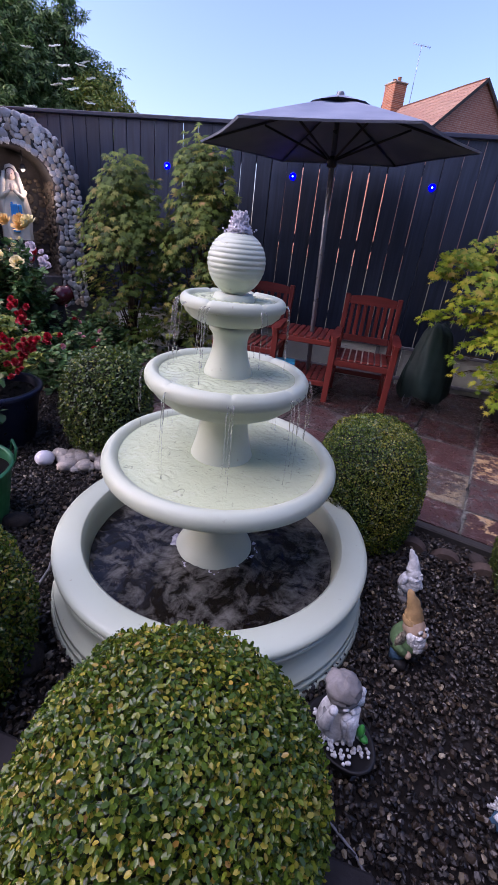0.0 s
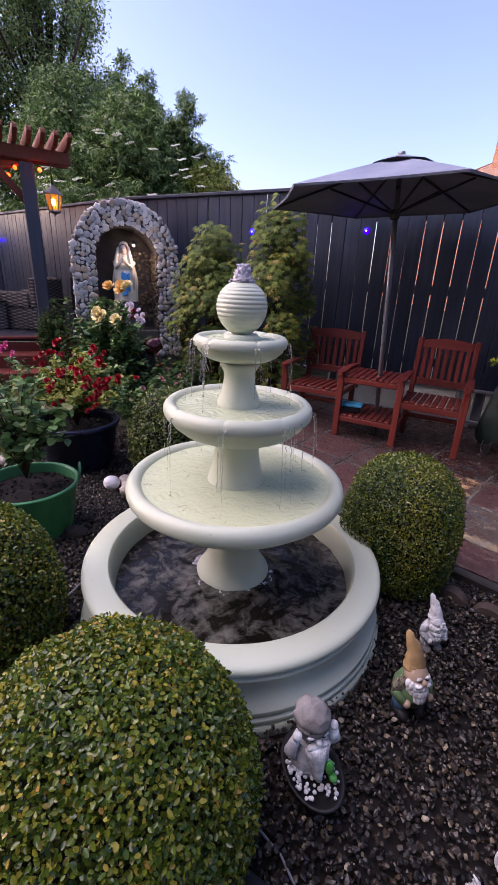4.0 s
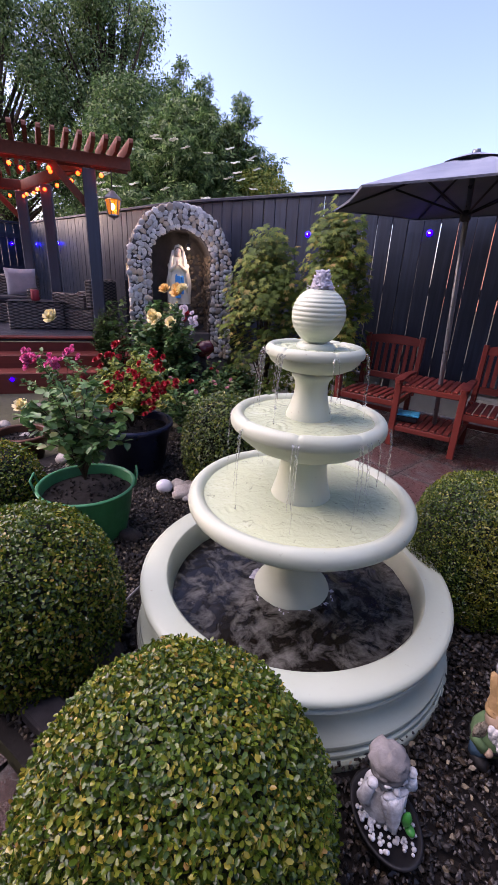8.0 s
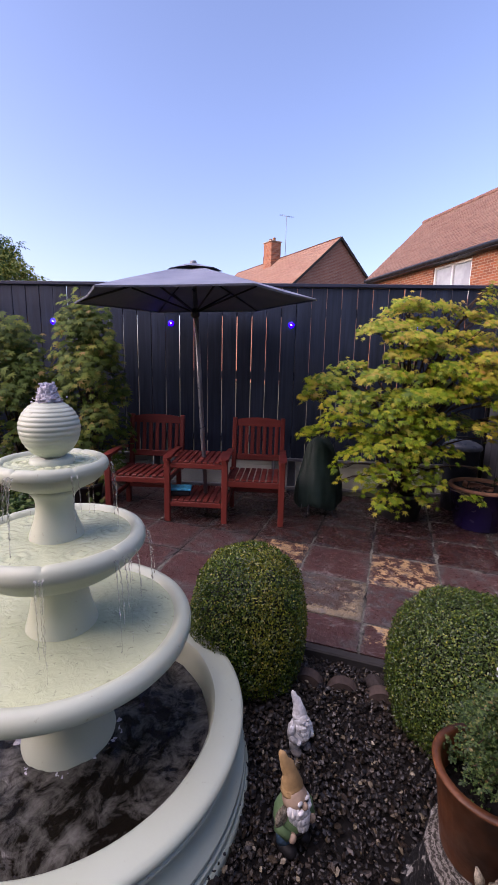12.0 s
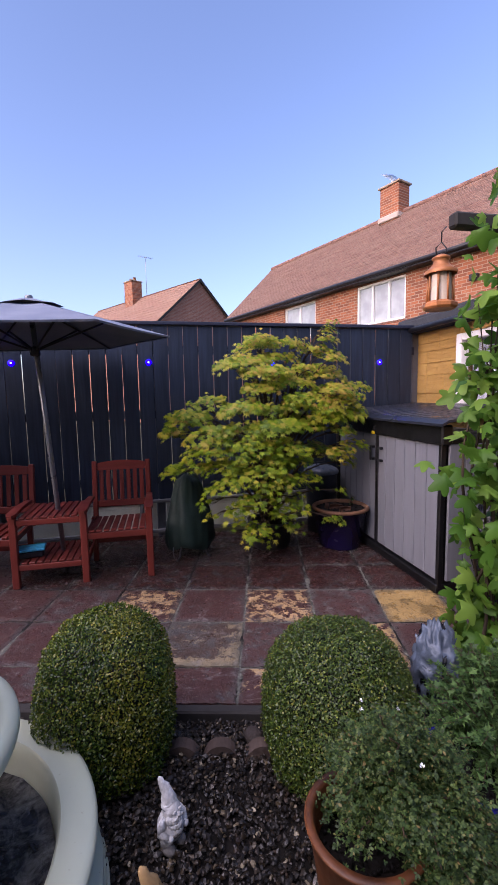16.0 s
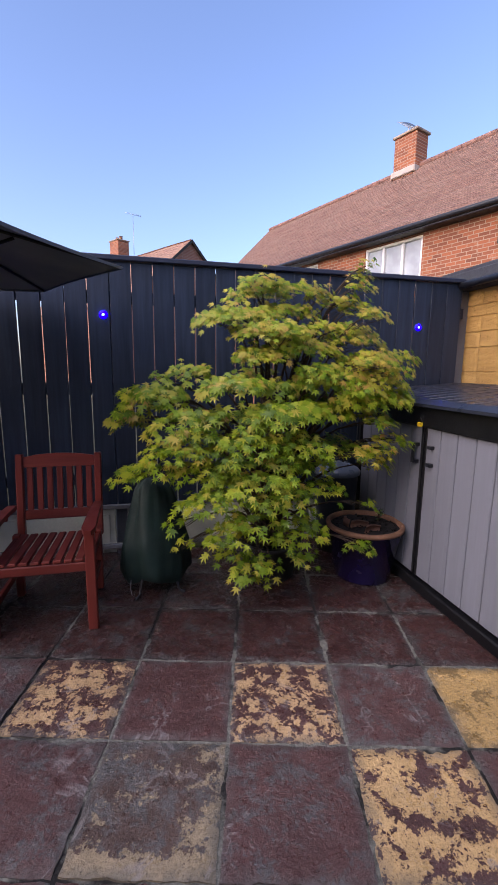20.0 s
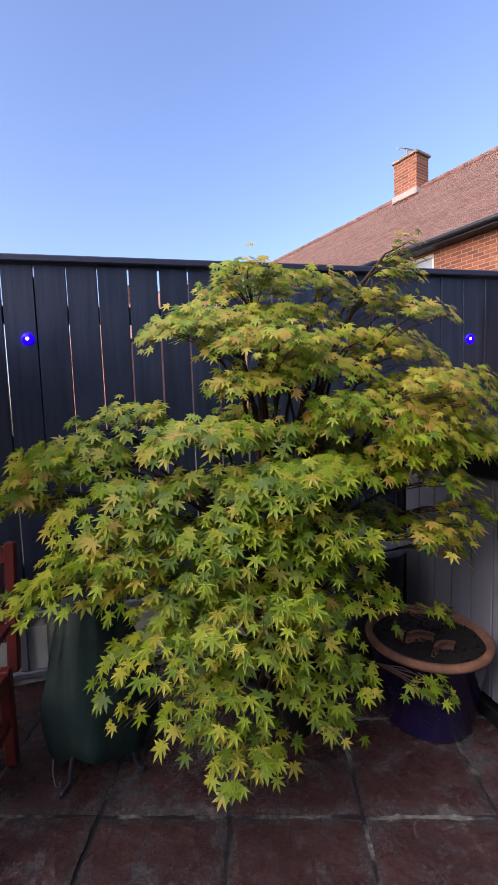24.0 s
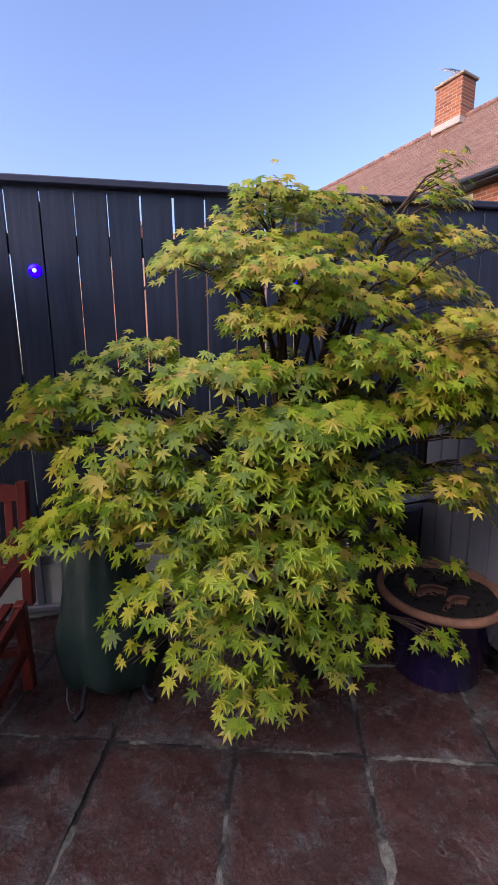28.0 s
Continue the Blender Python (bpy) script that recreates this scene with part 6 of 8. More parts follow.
# ---- terracotta pot on a painted stump, with its plant ----
STX, STY = -0.13, -2.19
stump = thing("tree_stump", "sawn tree stump with black bark and pale cut top", "stump", pose(STX, STY, G0))
g = G()
V, F = [], []
na = 60
for k, (rr, zz) in enumerate(((0.2, 0.0), (0.182, 0.05), (0.174, 0.13), (0.168, 0.19))):
    for j in range(na):
        a = 2 * math.pi * j / na
        w = 1 + 0.05 * noise.noise((math.cos(a) * 2, math.sin(a) * 2, 0.3)) + 0.045 * noise.noise((math.cos(a) * 9, math.sin(a) * 9, zz * 6)) + (0.1 * max(0, math.sin(a * 3)) if k == 0 else 0)
        V.append((rr * w * math.cos(a), rr * w * math.sin(a), zz))
for k in range(3):
    for j in range(na):
        j2 = (j + 1) % na
        F.append((k * na + j, k * na + j2, (k + 1) * na + j2, (k + 1) * na + j))
g.add(V, F, smooth=True)
_b = M("black_bark", 0.6)
_b.color(_b.mix(_b.ramp(_b.noise(30, 6, 0.7), [(0.57, 0.0), (0.63, 1.0)]), srgb("0c0c0e"), srgb("a5a29a")))
_b.bump(_b.noise(40, 5), 0.9, 0.02)
part("bark", g, _b.mat, stump, "black bark flecked with pale lichen")
g = G()
V, F = [(0, 0, 0.196)], []
for i in range(1, 9):
    for j in range(na):
        a = 2 * math.pi * j / na
        w = 1 + 0.05 * noise.noise((math.cos(a) * 2, math.sin(a) * 2, 0.3)) + 0.045 * noise.noise((math.cos(a) * 9, math.sin(a) * 9, 1.14))
        rr = 0.169 * i / 8
        V.append((rr * w * math.cos(a), rr * w * math.sin(a), 0.196 + 0.003 * noise.noise((rr * 60, a * 6, 0)) - (0.006 if i == 8 else 0)))
for j in range(na):
    F.append((0, 1 + j, 1 + (j + 1) % na))
for i in range(7):
    for j in range(na):
        j2 = (j + 1) % na
        F.append((1 + i * na + j, 1 + (i + 1) * na + j, 1 + (i + 1) * na + j2, 1 + i * na + j2))
g.add(V, F, smooth=True)
_b = M("sawn_grain", 0.85, 0.0, 0.25)
_w = _b.n.new("ShaderNodeTexWave")
_w.wave_type, _w.rings_direction = "RINGS", "Z"
for key, val in (("Scale", 22.0), ("Distortion", 9.0), ("Detail", 4.0), ("Detail Scale", 6.0), ("Detail Roughness", 0.75)):
    _w.inputs[key].default_value = val
_b.l.new(_b.n.new("ShaderNodeTexCoord").outputs["Object"], _w.inputs["Vector"])
_b.color(_b.mix(_b.ramp(_b.noise(90, 6, 0.75), [(0.4, 0.0), (0.6, 0.6)]), _b.ramp(_w.outputs["Fac"], [(0.15, srgb("3a3631")), (0.5, srgb("8b867c")), (0.85, srgb("b8b2a8"))]), srgb("55504a")))
_b.bump(_w.outputs["Fac"], 0.8, 0.008)
part("sawn_top", g, _b.mat, stump, "pale weathered cut surface")
lathe_pot("plant_pot", "weathered terracotta pot on a sawn stump", STX - 0.03, STY + 0.02, G0 + 0.197, 0.1, 0.134, 0.243, plain("aged_terracotta", srgb("5e361c"), 0.5, 0.7, 7, 30, 0.5), 0.012, thick=0.012, fill=0.1)
TRI_V = [(0, 0, 0), (0.5, 0.12, 0.03), (1, 0, -0.05), (0.5, -0.12, 0.03), (0.45, 0.4, 0), (0.45, -0.4, 0), (0.2, 0.08, 0), (0.2, -0.08, 0)]
TRI_F = [(0, 3, 2, 1), (6, 1, 4), (7, 5, 3)]
SPRAY_V, SPRAY_F = [], []
for ang, ln in ((-58, 0.8), (0, 1.15), (58, 0.8)):
    c_, s_ = math.cos(radians(ang)), math.sin(radians(ang))
    SPRAY_F.append(tuple(len(SPRAY_V) + k for k in range(6)))
    for u_, w_ in ((0.1, 0.0), (0.5, -0.24), (0.85, -0.2), (1.0, 0.0), (0.85, 0.2), (0.5, 0.24)):
        SPRAY_V.append((ln * (u_ * c_ - w_ * s_), ln * (u_ * s_ + w_ * c_), -0.12 * u_))
sprig("fern_plant", "feathery grey-green trailing plant in a terracotta pot", pose(STX + 0.085, STY + 0.05, G0 + 0.33), 48, 460, 0.38, 0.25, FERN_LEAF, 0.0095, 41, None, (SPRAY_V, SPRAY_F), "plant", 0.16, scatter=0.022)
sprig("conifer", "dark green bushy conifer shrub", pose(0.52, -1.83, G0), 200, 80, 0.68, 0.28, CONIFER, 0.028, 42, None, (TRI_V, TRI_F), "bush", 0.1)
sprig("conifer", "dark green low conifer shrub beside the stump", pose(0.27, -2.19, G0), 90, 50, 0.39, 0.22, CONIFER, 0.03, 43, None, (TRI_V, TRI_F), "bush", 0.1)

lathe_pot("plant_pot", "glossy blue glazed pot holding the conifer", 0.39, -1.93, G0, 0.14, 0.187, 0.25, plain("blue_glaze", srgb("26246e"), 0.15, 0.25, 5, 40, 0.05), 0.02)

# ---- figures ----
STONE_WHITE = plain("weathered_white_stone", srgb("cfd0d0"), 0.8, 0.5, 22, 70, 0.9)
STONE_DARK = plain("weathered_grey_stone", srgb("7d7a78"), 0.85, 0.3, 14, 90, 0.5)
_t = M("worn_cream_paint", 0.8, 0.0, 0.25)
_t.color(_t.mix(_t.ramp(_t.noise(70, 6, 0.75), [(0.38, 0.0), (0.6, 1.0)]), srgb("453f33"), _t.mix(_t.ramp(_t.noise(24, 4), [(0.4, 0.0), (0.65, 1.0)]), srgb("8f8672"), srgb("b5ad9a"))))
_t.bump(_t.noise(90, 5), 0.5, 0.004)
STONE_TAN = _t.mat
HAT_TAN = plain("worn_orange_paint", srgb("a5865c"), 0.75, 0.35, 14, 80, 0.4)
COAT_GREEN = plain("worn_green_paint", srgb("5d7a52"), 0.7, 0.35, 20, 80, 0.3)
TROUSER_BLUE = plain("worn_blue_paint", srgb("44657e"), 0.7, 0.35, 20, 80, 0.3)
BOOT = plain("worn_black_paint", srgb("1c1b1d"), 0.55, 0.3)
FLESH = plain("worn_pink_paint", srgb("a68f7a"), 0.7, 0.25, 20, 90, 0.2)
FIGS = [STONE_WHITE, STONE_DARK, STONE_TAN, HAT_TAN, COAT_GREEN, TROUSER_BLUE, BOOT, FLESH]


def gnome(label, x, y, h, rz, lean, cols):
    """Bearded gnome with a pointed hat; cols: hat, beard, face, coat, trousers, boots."""
    hat, beard, face, coat, trs, boot = cols
    g = G()
    for s in (-1, 1):
        g.ball((0.038 * s, -0.018, 0.022), (0.032, 0.05, 0.026), 12, 8, mi=boot)
        g.tube([(0.032 * s, 0, 0.03), (0.03 * s, 0, 0.085)], [0.034, 0.036], 10, mi=trs)
    g.lathe([(0.0, 0.07), (0.062, 0.075), (0.07, 0.1), (0.066, 0.14), (0.05, 0.172), (0.025, 0.185)], 18, mi=coat)
    for s in (-1, 1):
        g.tube([(0.052 * s, 0.0, 0.165), (0.078 * s, -0.012, 0.13), (0.062 * s, -0.05, 0.112)], [0.023, 0.022, 0.018], 9, mi=coat)
        g.ball((0.055 * s, -0.058, 0.112), 0.017, 9, 7, mi=face)
    g.ball((0, -0.014, 0.2), (0.048, 0.046, 0.044), 16, 11, mi=face)
    g.ball((0, -0.062, 0.203), (0.013, 0.013, 0.012), 9, 6, mi=face)
    for k in range(9):
        a = -1.2 + 2.4 * k / 8
        for q in range(3):
            g.ball((0.045 * math.sin(a) * (1 - 0.17 * q), -0.044 * math.cos(a) * (1 + 0.12 * q) - 0.016, 0.19 - 0.025 * q - 0.012 * math.cos(a)), (0.014, 0.014, 0.02), 8, 6, mi=beard)
    n = 9
    pts = [(-0.03 * (k / n) ** 2 + 0.003 * math.sin(k * 1.7), lean * 0.045 * (k / n) ** 1.5 + 0.002, 0.222 + 0.098 * k / n) for k in range(n + 1)]
    g.tube(pts, [0.033 * (1 - (k / n) ** 1.3) + 0.009 + 0.002 * math.sin(k * 2.6) for k in range(n + 1)], 16, mi=hat)
    g.lathe([(0.034, 0.216), (0.044, 0.218), (0.046, 0.226), (0.036, 0.234)], 18, pose(0, 0.0, 0), mi=hat)
    for s in (-1, 1):
        g.ball((0.017 * s, -0.057, 0.21), (0.006, 0.005, 0.005), 8, 6, mi=6 if boot == 6 else face)
        g.ball((0.019 * s, -0.056, 0.219), (0.013, 0.007, 0.006), 8, 6, mi=beard)
        g.ball((0.018 * s, -0.063, 0.192), (0.018, 0.009, 0.008), 8, 6, mi=beard)
    g.lathe([(0.068, 0.098), (0.073, 0.1), (0.073, 0.112), (0.068, 0.114)], 20, mi=boot)
    g.ball((-0.066, -0.012, 0.165), (0.03, 0.014, 0.038), 16, 12, mi=2 if boot == 6 else hat, wob=0.25)
    k = h / 0.356
    me = dress(g.mesh("garden_gnome"), FIGS)
    for v in me.vertices:
        z = v.co.z
        wide = 0.94 if 0.14 < z < 0.225 else 0.9
        z = z * 0.97 if z < 0.14 else 0.1358 + (z - 0.14) * 1.06 if z < 0.222 else 0.2227 + (z - 0.222) * 1.36
        v.co = (v.co.x * k * wide, v.co.y * k * wide, z * k)
    ob = part("garden_gnome", me, None, at=pose(x, y, G0, 0, 0, rz))
    tagged(ob, label, "gnome")


gnome("weathered grey garden gnome with a pointed hat on gravel", -0.605, -1.745, 0.232, 42, 1, (0, 0, 0, 0, 0, 1))
gnome("painted garden gnome with orange hat and blue trousers", -0.637, -2.055, 0.3, 46, 1, (3, 0, 7, 4, 5, 6))

# old man in a little boat
g = G()
hull = pose(0, -0.03, 0) @ Matrix.Diagonal((0.8, 1.12, 1, 1))
g.lathe([(0.0, 0.0), (0.06, 0.0), (0.085, 0.025), (0.1, 0.062), (0.104, 0.07), (0.096, 0.072), (0.088, 0.058), (0.0, 0.05)], 28, hull, mi=6)
rnd = random.Random(47)
for k in range(150):
    a, q = rnd.uniform(0, 6.28), math.sqrt(rnd.random()) * 0.086
    g.ball((q * 0.78 * math.cos(a), q * 1.12 * math.sin(a) - 0.03, 0.066 + rnd.uniform(0, 0.008)), rnd.uniform(0.004, 0.007), 7, 5, mi=0)
g.lathe([(0.0, 0.055), (0.05, 0.058), (0.054, 0.09), (0.05, 0.13), (0.04, 0.158), (0.02, 0.17)], 18, mi=0)
for s in (-1, 1):
    g.tube([(0.036 * s, 0.0, 0.156), (0.058 * s, -0.006, 0.116), (0.068 * s, -0.016, 0.15), (0.056 * s, -0.02, 0.2)], [0.02, 0.021, 0.018, 0.012], 10, mi=0)
    g.ball((0.055 * s, -0.022, 0.208), (0.014, 0.013, 0.014), 10, 7, mi=0)
    g.ball((0.017 * s, -0.037, 0.2), (0.008, 0.006, 0.005), 8, 6, mi=6)
    g.ball((0.019 * s, -0.037, 0.209), (0.014, 0.008, 0.006), 8, 6, mi=0)
    g.ball((0.016 * s, -0.044, 0.18), (0.02, 0.01, 0.009), 9, 6, mi=0)
g.ball((0, -0.004, 0.196), (0.038, 0.038, 0.04), 18, 12, mi=0)
g.ball((0, -0.044, 0.192), (0.01, 0.012, 0.01), 9, 6, mi=0)
for k in range(9):
    a = -1.1 + 2.2 * k / 8
    for q in range(2):
        pts = [((0.036 - 0.012 * q) * math.sin(a) * (1 - 0.14 * s) + 0.002 * math.sin(3 * s + k), -0.036 - 0.012 * math.cos(a) - 0.006 * q - 0.004 * s, 0.178 - 0.021 * s) for s in range(6)]
        g.tube(pts, [0.006, 0.009, 0.008, 0.007, 0.005, 0.002], 6, mi=0)
g.ball((0, 0.004, 0.235), (0.05, 0.052, 0.034), 22, 14, mi=1, wob=0.25, freq=4)
g.lathe([(0.04, 0.204), (0.046, 0.208), (0.047, 0.222), (0.042, 0.23)], 20, mi=1)
g.ball((0.026, -0.072, 0.12), (0.012, 0.012, 0.024), 10, 8, mi=8, wob=0.3)
g.ball((0.034, -0.082, 0.092), (0.012, 0.016, 0.009), 10, 7, mi=8)
me = dress(g.mesh("boat_figure"), FIGS + [plain("frog_green", srgb("2f8a3a"), 0.4, 0.2)])
for v in me.vertices:
    v.co *= 0.96
ob = part("boat_figure", me, None, at=pose(-0.845, -2.395, G0 - 0.006, 0, 0, 48))
tagged(ob, "weathered white figure in a cap sitting in a dark boat", "statue")


def small_figure(name, label, x, y, z, rz, build, size=1.0, cat="figurine"):
    g = G()
    build(g)
    tagged(part(name, dress(g.mesh(name), FIGS), None, at=pose(x, y, z, 0, 0, rz) @ Matrix.Scale(size, 4)), label, cat)


def folds(g, c, r, mi, seed, n=26):
    """Carved cloth or fur: a rounded body with small ridges on it."""
    rnd = random.Random(seed)
    g.ball(c, r, 22, 15, mi=mi, wob=0.12, freq=4.0)
    for k in range(n):
        a, q = rnd.uniform(0, 6.28), rnd.uniform(-0.7, 0.8)
        w = math.sqrt(1 - q * q)
        pts = [(c[0] + r[0] * w * math.cos(a + 0.12 * t), c[1] + r[1] * w * math.sin(a + 0.12 * t), c[2] + r[2] * (q - 0.16 * t)) for t in range(4)]
        g.tube(pts, [0.05 * r[0], 0.1 * r[0], 0.09 * r[0], 0.03 * r[0]], 6, mi=mi)


def shell_rider(g):
    g.lathe([(0.0, 0.008), (0.026, 0.004), (0.038, 0.012), (0.04, 0.018), (0.036, 0.02), (0.024, 0.012), (0.0, 0.014)], 26, pose(0, 0.012, 0.042, 62, 0, 0), mi=0)
    folds(g, (0, -0.006, 0.03), (0.021, 0.017, 0.026), 2, 3, 14)
    g.ball((0, -0.012, 0.066), (0.014, 0.013, 0.015), 14, 10, mi=2)
    for k in (-1, 0, 1):
        g.ball((0.009 * k, -0.01, 0.083), (0.005, 0.005, 0.006), 8, 6, mi=2)


def angel(robe):
    def build(g):
        g.lathe([(0.0, 0.0), (0.026, 0.0), (0.027, 0.012), (0.02, 0.034), (0.013, 0.058), (0.008, 0.066)], 16, mi=robe, wob=0.2)
        g.ball((0, -0.005, 0.078), (0.013, 0.013, 0.015), 14, 10, mi=0)
        for q in (-1, 1):
            g.tube([(0.01 * q, -0.004, 0.056), (0.02 * q, -0.018, 0.046), (0.006 * q, -0.028, 0.05)], [0.006, 0.006, 0.005], 8, mi=0)
            for k in range(5):
                g.tube([(0.006 * q, 0.008, 0.055), ((0.02 + 0.004 * k) * q, 0.014, 0.07 - 0.011 * k), ((0.034 - 0.002 * k) * q, 0.016, 0.078 - 0.016 * k)], [0.004, 0.006, 0.002], 6, mi=0)
    return build


def scarecrow(g):
    folds(g, (0, 0, 0.042), (0.05, 0.038, 0.046), 2, 5, 40)
    g.ball((0, -0.006, 0.1), (0.031, 0.03, 0.03), 18, 12, mi=2, wob=0.1)
    g.ball((0, -0.037, 0.098), (0.007, 0.007, 0.006), 8, 6, mi=2)
    g.lathe([(0.0, 0.118), (0.046, 0.114), (0.05, 0.117), (0.046, 0.121), (0.031, 0.122), (0.03, 0.128), (0.033, 0.13), (0.034, 0.152), (0.031, 0.157), (0.0, 0.158)], 24, pose(0, 0, 0, 6, 4, 0), mi=2)
    for q in (-1, 1):
        g.tube([(0.036 * q, -0.01, 0.07), (0.056 * q, -0.022, 0.05), (0.04 * q, -0.04, 0.036)], [0.014, 0.014, 0.011], 9, mi=2)


def rabbit(g):
    g.ball((0, 0, 0.024), (0.019, 0.024, 0.025), 14, 10, mi=2)
    g.ball((0, -0.016, 0.05), (0.012, 0.013, 0.013), 12, 9, mi=2)
    for q in (-1, 1):
        g.ball((0.006 * q, -0.012, 0.074), (0.004, 0.004, 0.017), 8, 8, mi=2)


def fairies(g):
    folds(g, (-0.03, 0, 0.038), (0.032, 0.026, 0.04), 2, 8, 20)
    folds(g, (0.036, 0.004, 0.034), (0.034, 0.024, 0.034), 2, 9, 20)
    folds(g, (0.0, -0.02, 0.014), (0.07, 0.02, 0.016), 2, 10, 16)
    for x, z in ((-0.026, 0.088), (0.04, 0.078)):
        g.ball((x, -0.01, z), (0.017, 0.017, 0.018), 14, 10, mi=2)
        g.ball((x, -0.003, z + 0.006), (0.019, 0.018, 0.016), 12, 8, mi=2, wob=0.3)
    for x, tip in ((-0.046, -0.064), (-0.02, -0.008), (0.024, 0.012), (0.058, 0.066)):
        g.tube([(x, 0.012, 0.05), ((x + tip) / 2, 0.016, 0.09), (tip, 0.016, 0.122)], [0.007, 0.012, 0.003], 8, mi=2)


small_figure("frog_figure", "small weathered white stone figure sitting on a shell", -0.349, -2.365, G0, 10, shell_rider, 0.85)
small_figure("angel_figure", "small white and blue painted angel figure", -0.405, -2.47, G0, -20, angel(5), 0.9)
small_figure("angel_figure", "small white stone angel with spread wings", -0.342, -2.435, G0, 5, angel(0), 0.9)
small_figure("scarecrow_figure", "worn cream figure wearing a brimmed hat", -0.16, -2.40, G0, 8, scarecrow, 0.8)
small_figure("rabbit_figure", "tiny pale stone rabbit among the gravel", -0.229, -2.43, G0, 0, rabbit)
small_figure("fairy_figure", "weathered cream pair of winged fairies on the stump", STX - 0.05, STY - 0.135, G0 + 0.192, -12, fairies)
nest = thing("tiny_pot", "tiny dark clay pot lying in the gravel", "pot", pose(-0.262, -2.385, G0 + 0.016, 58, 0, 18) @ Matrix.Scale(0.8, 4))
g = G()
g.lathe([(0.0, 0.0), (0.025, 0.0), (0.036, 0.03), (0.033, 0.05), (0.037, 0.058), (0.028, 0.058), (0.024, 0.02), (0.0, 0.012)], 20)
part("pot", g, STONE_DARK, nest)

# pale stone ball, pebbles and half-round stones
ball_light = thing("stone_ball", "smooth pale lavender stone ball on pebbles", "ornament", pose(-2.53, -1.48, G0 + 0.008))
g = G()
g.ball((0, 0, 0.036), (0.052, 0.05, 0.044), 24, 14, wob=0.05)
part("ball", g, plain("pale_stone", srgb("e2e2ea"), 0.5, 0.1, 8, 60, 0.15), ball_light)
COBBLE = plain("pale_cobble", srgb("b5aea6"), 0.7, 0.25, 9, 60, 0.3, per_object=0.45)
rnd = random.Random(19)
cob = [dress(G().ball((0, 0, 0), (1, 0.8, 0.6), 12, 8, wob=0.25).mesh("cobble"), COBBLE), dress(G().ball((3, 1, 0), (0.8, 1, 0.65), 12, 8, wob=0.3).mesh("cobble"), COBBLE)]
cob[1].transform(Matrix.Translation((-3, -1, 0)))
ROCK = plain("dark_rock", srgb("453d3a"), 0.85, 0.35, 7, 50, 0.6, per_object=0.3)
rk = [m.copy() for m in cob]
for m in rk:
    m.materials[0] = ROCK
for k in range(44):
    a = rnd.random()
    u, v = 0.08 + 0.4 * a, rnd.uniform(-0.06, 0.15) + 0.06 * a
    x, y = -2.53 + 0.66 * u + 0.68 * v, -1.48 + 0.68 * u - 0.66 * v
    s = rnd.uniform(0.03, 0.058)
    if math.hypot(x + 2.53, y + 1.48) < 0.085:
        continue
    ob = part("cobble", cob[k % 2], None, at=pose(x, y, G0 + s * 0.55 + 0.008, rnd.uniform(-20, 20), rnd.uniform(-20, 20), rnd.uniform(0, 360)) @ Matrix.Scale(s, 4))
    tagged(ob, "rounded pale grey cobble in the bed", "stone", "cobbles by the pots")
for k, (x, y) in enumerate(((-0.55, -1.40), (-0.402, -1.432), (-0.244, -1.47))):
    th = thing("edging_stone", "half-round weathered stone standing in the gravel", "stone", pose(x, y, G0 - 0.03, 0, 0, -14 + 4 * k), group="half-round stones")
    g = G()
    V, F = [], []
    n = 14
    for yy in (-0.025, 0.025):
        for i in range(n + 1):
            a = math.pi * i / n
            V.append((0.07 * math.cos(a), yy, 0.075 * math.sin(a) + 0.002))
    for i in range(n):
        F.append((i, i + 1, n + 2 + i, n + 1 + i))
    F += [tuple(range(n, -1, -1)), tuple(range(n + 1, 2 * n + 2))]
    g.add(V, F)
    part("stone", g, plain("edging_stone", srgb("52453f"), 0.85, 0.3, 12, 70, 0.5), th)
for k, (x, y, s) in enumerate(((-1.82, -2.5, 0.09), (-1.9, -2.66, 0.08), (-0.26, -1.40, 0.05), (-2.3, -1.95, 0.06))):
    ob = part("rock", rk[k % 2], None, at=pose(x, y, G0 + s * 0.3, 5 * k, 8, 47 * k) @ Matrix.Scale(s, 4))
    tagged(ob, "dark weathered rock at the edge of the bed", "stone", "edge rocks")
cable = thing("cable", "thin pale cable lying across the gravel", "cable", pose(0, 0, 0))
g = G()
g.tube([(-1.93, -2.35, G0 + 0.03), (-1.98, -2.15, G0 + 0.02), (-2.06, -1.98, G0 + 0.025), (-2.03, -1.8, G0 + 0.02)], 0.005, 6)
part("lead", g, GREY_RAIL, cable)
cable = thing("cable", "thin pale cable curling out from the box ball", "cable", pose(0, 0, 0))
g = G()
g.tube([(-0.95, -2.60, G0 + 0.02), (-0.89, -2.59, G0 + 0.016), (-0.82, -2.61, G0 + 0.016), (-0.76, -2.65, G0 + 0.016), (-0.72, -2.70, G0 + 0.016)], 0.0035, 6)
part("lead", g, GREY_RAIL, cable)

# ---- hanging lantern, bracket and vine on the east side ----
COPPER = plain("copper_lantern", srgb("b5754a"), 0.4, 0.25, 8, 60, 0.1, 0.3)
post = thing("lantern_post", "dark weathered timber post with a bracket arm", "post", pose(1.22, -1.12, 0))
g = G()
g.box(-0.045, 0.045, -0.045, 0.045, -0.1, 2.2, 0.008)
part("post", g, FENCE, post)
g = G()
g.box(-0.42, 0.3, -0.03, 0.03, 2.2, 2.27, 0.01)
part("arm", g, KERB, post)
lan = thing("hanging_lantern", "copper-coloured hanging lantern with clear panes", "lantern", pose(0.80, -1.05, 1.84) @ Matrix.Scale(0.86, 4))
g = G()
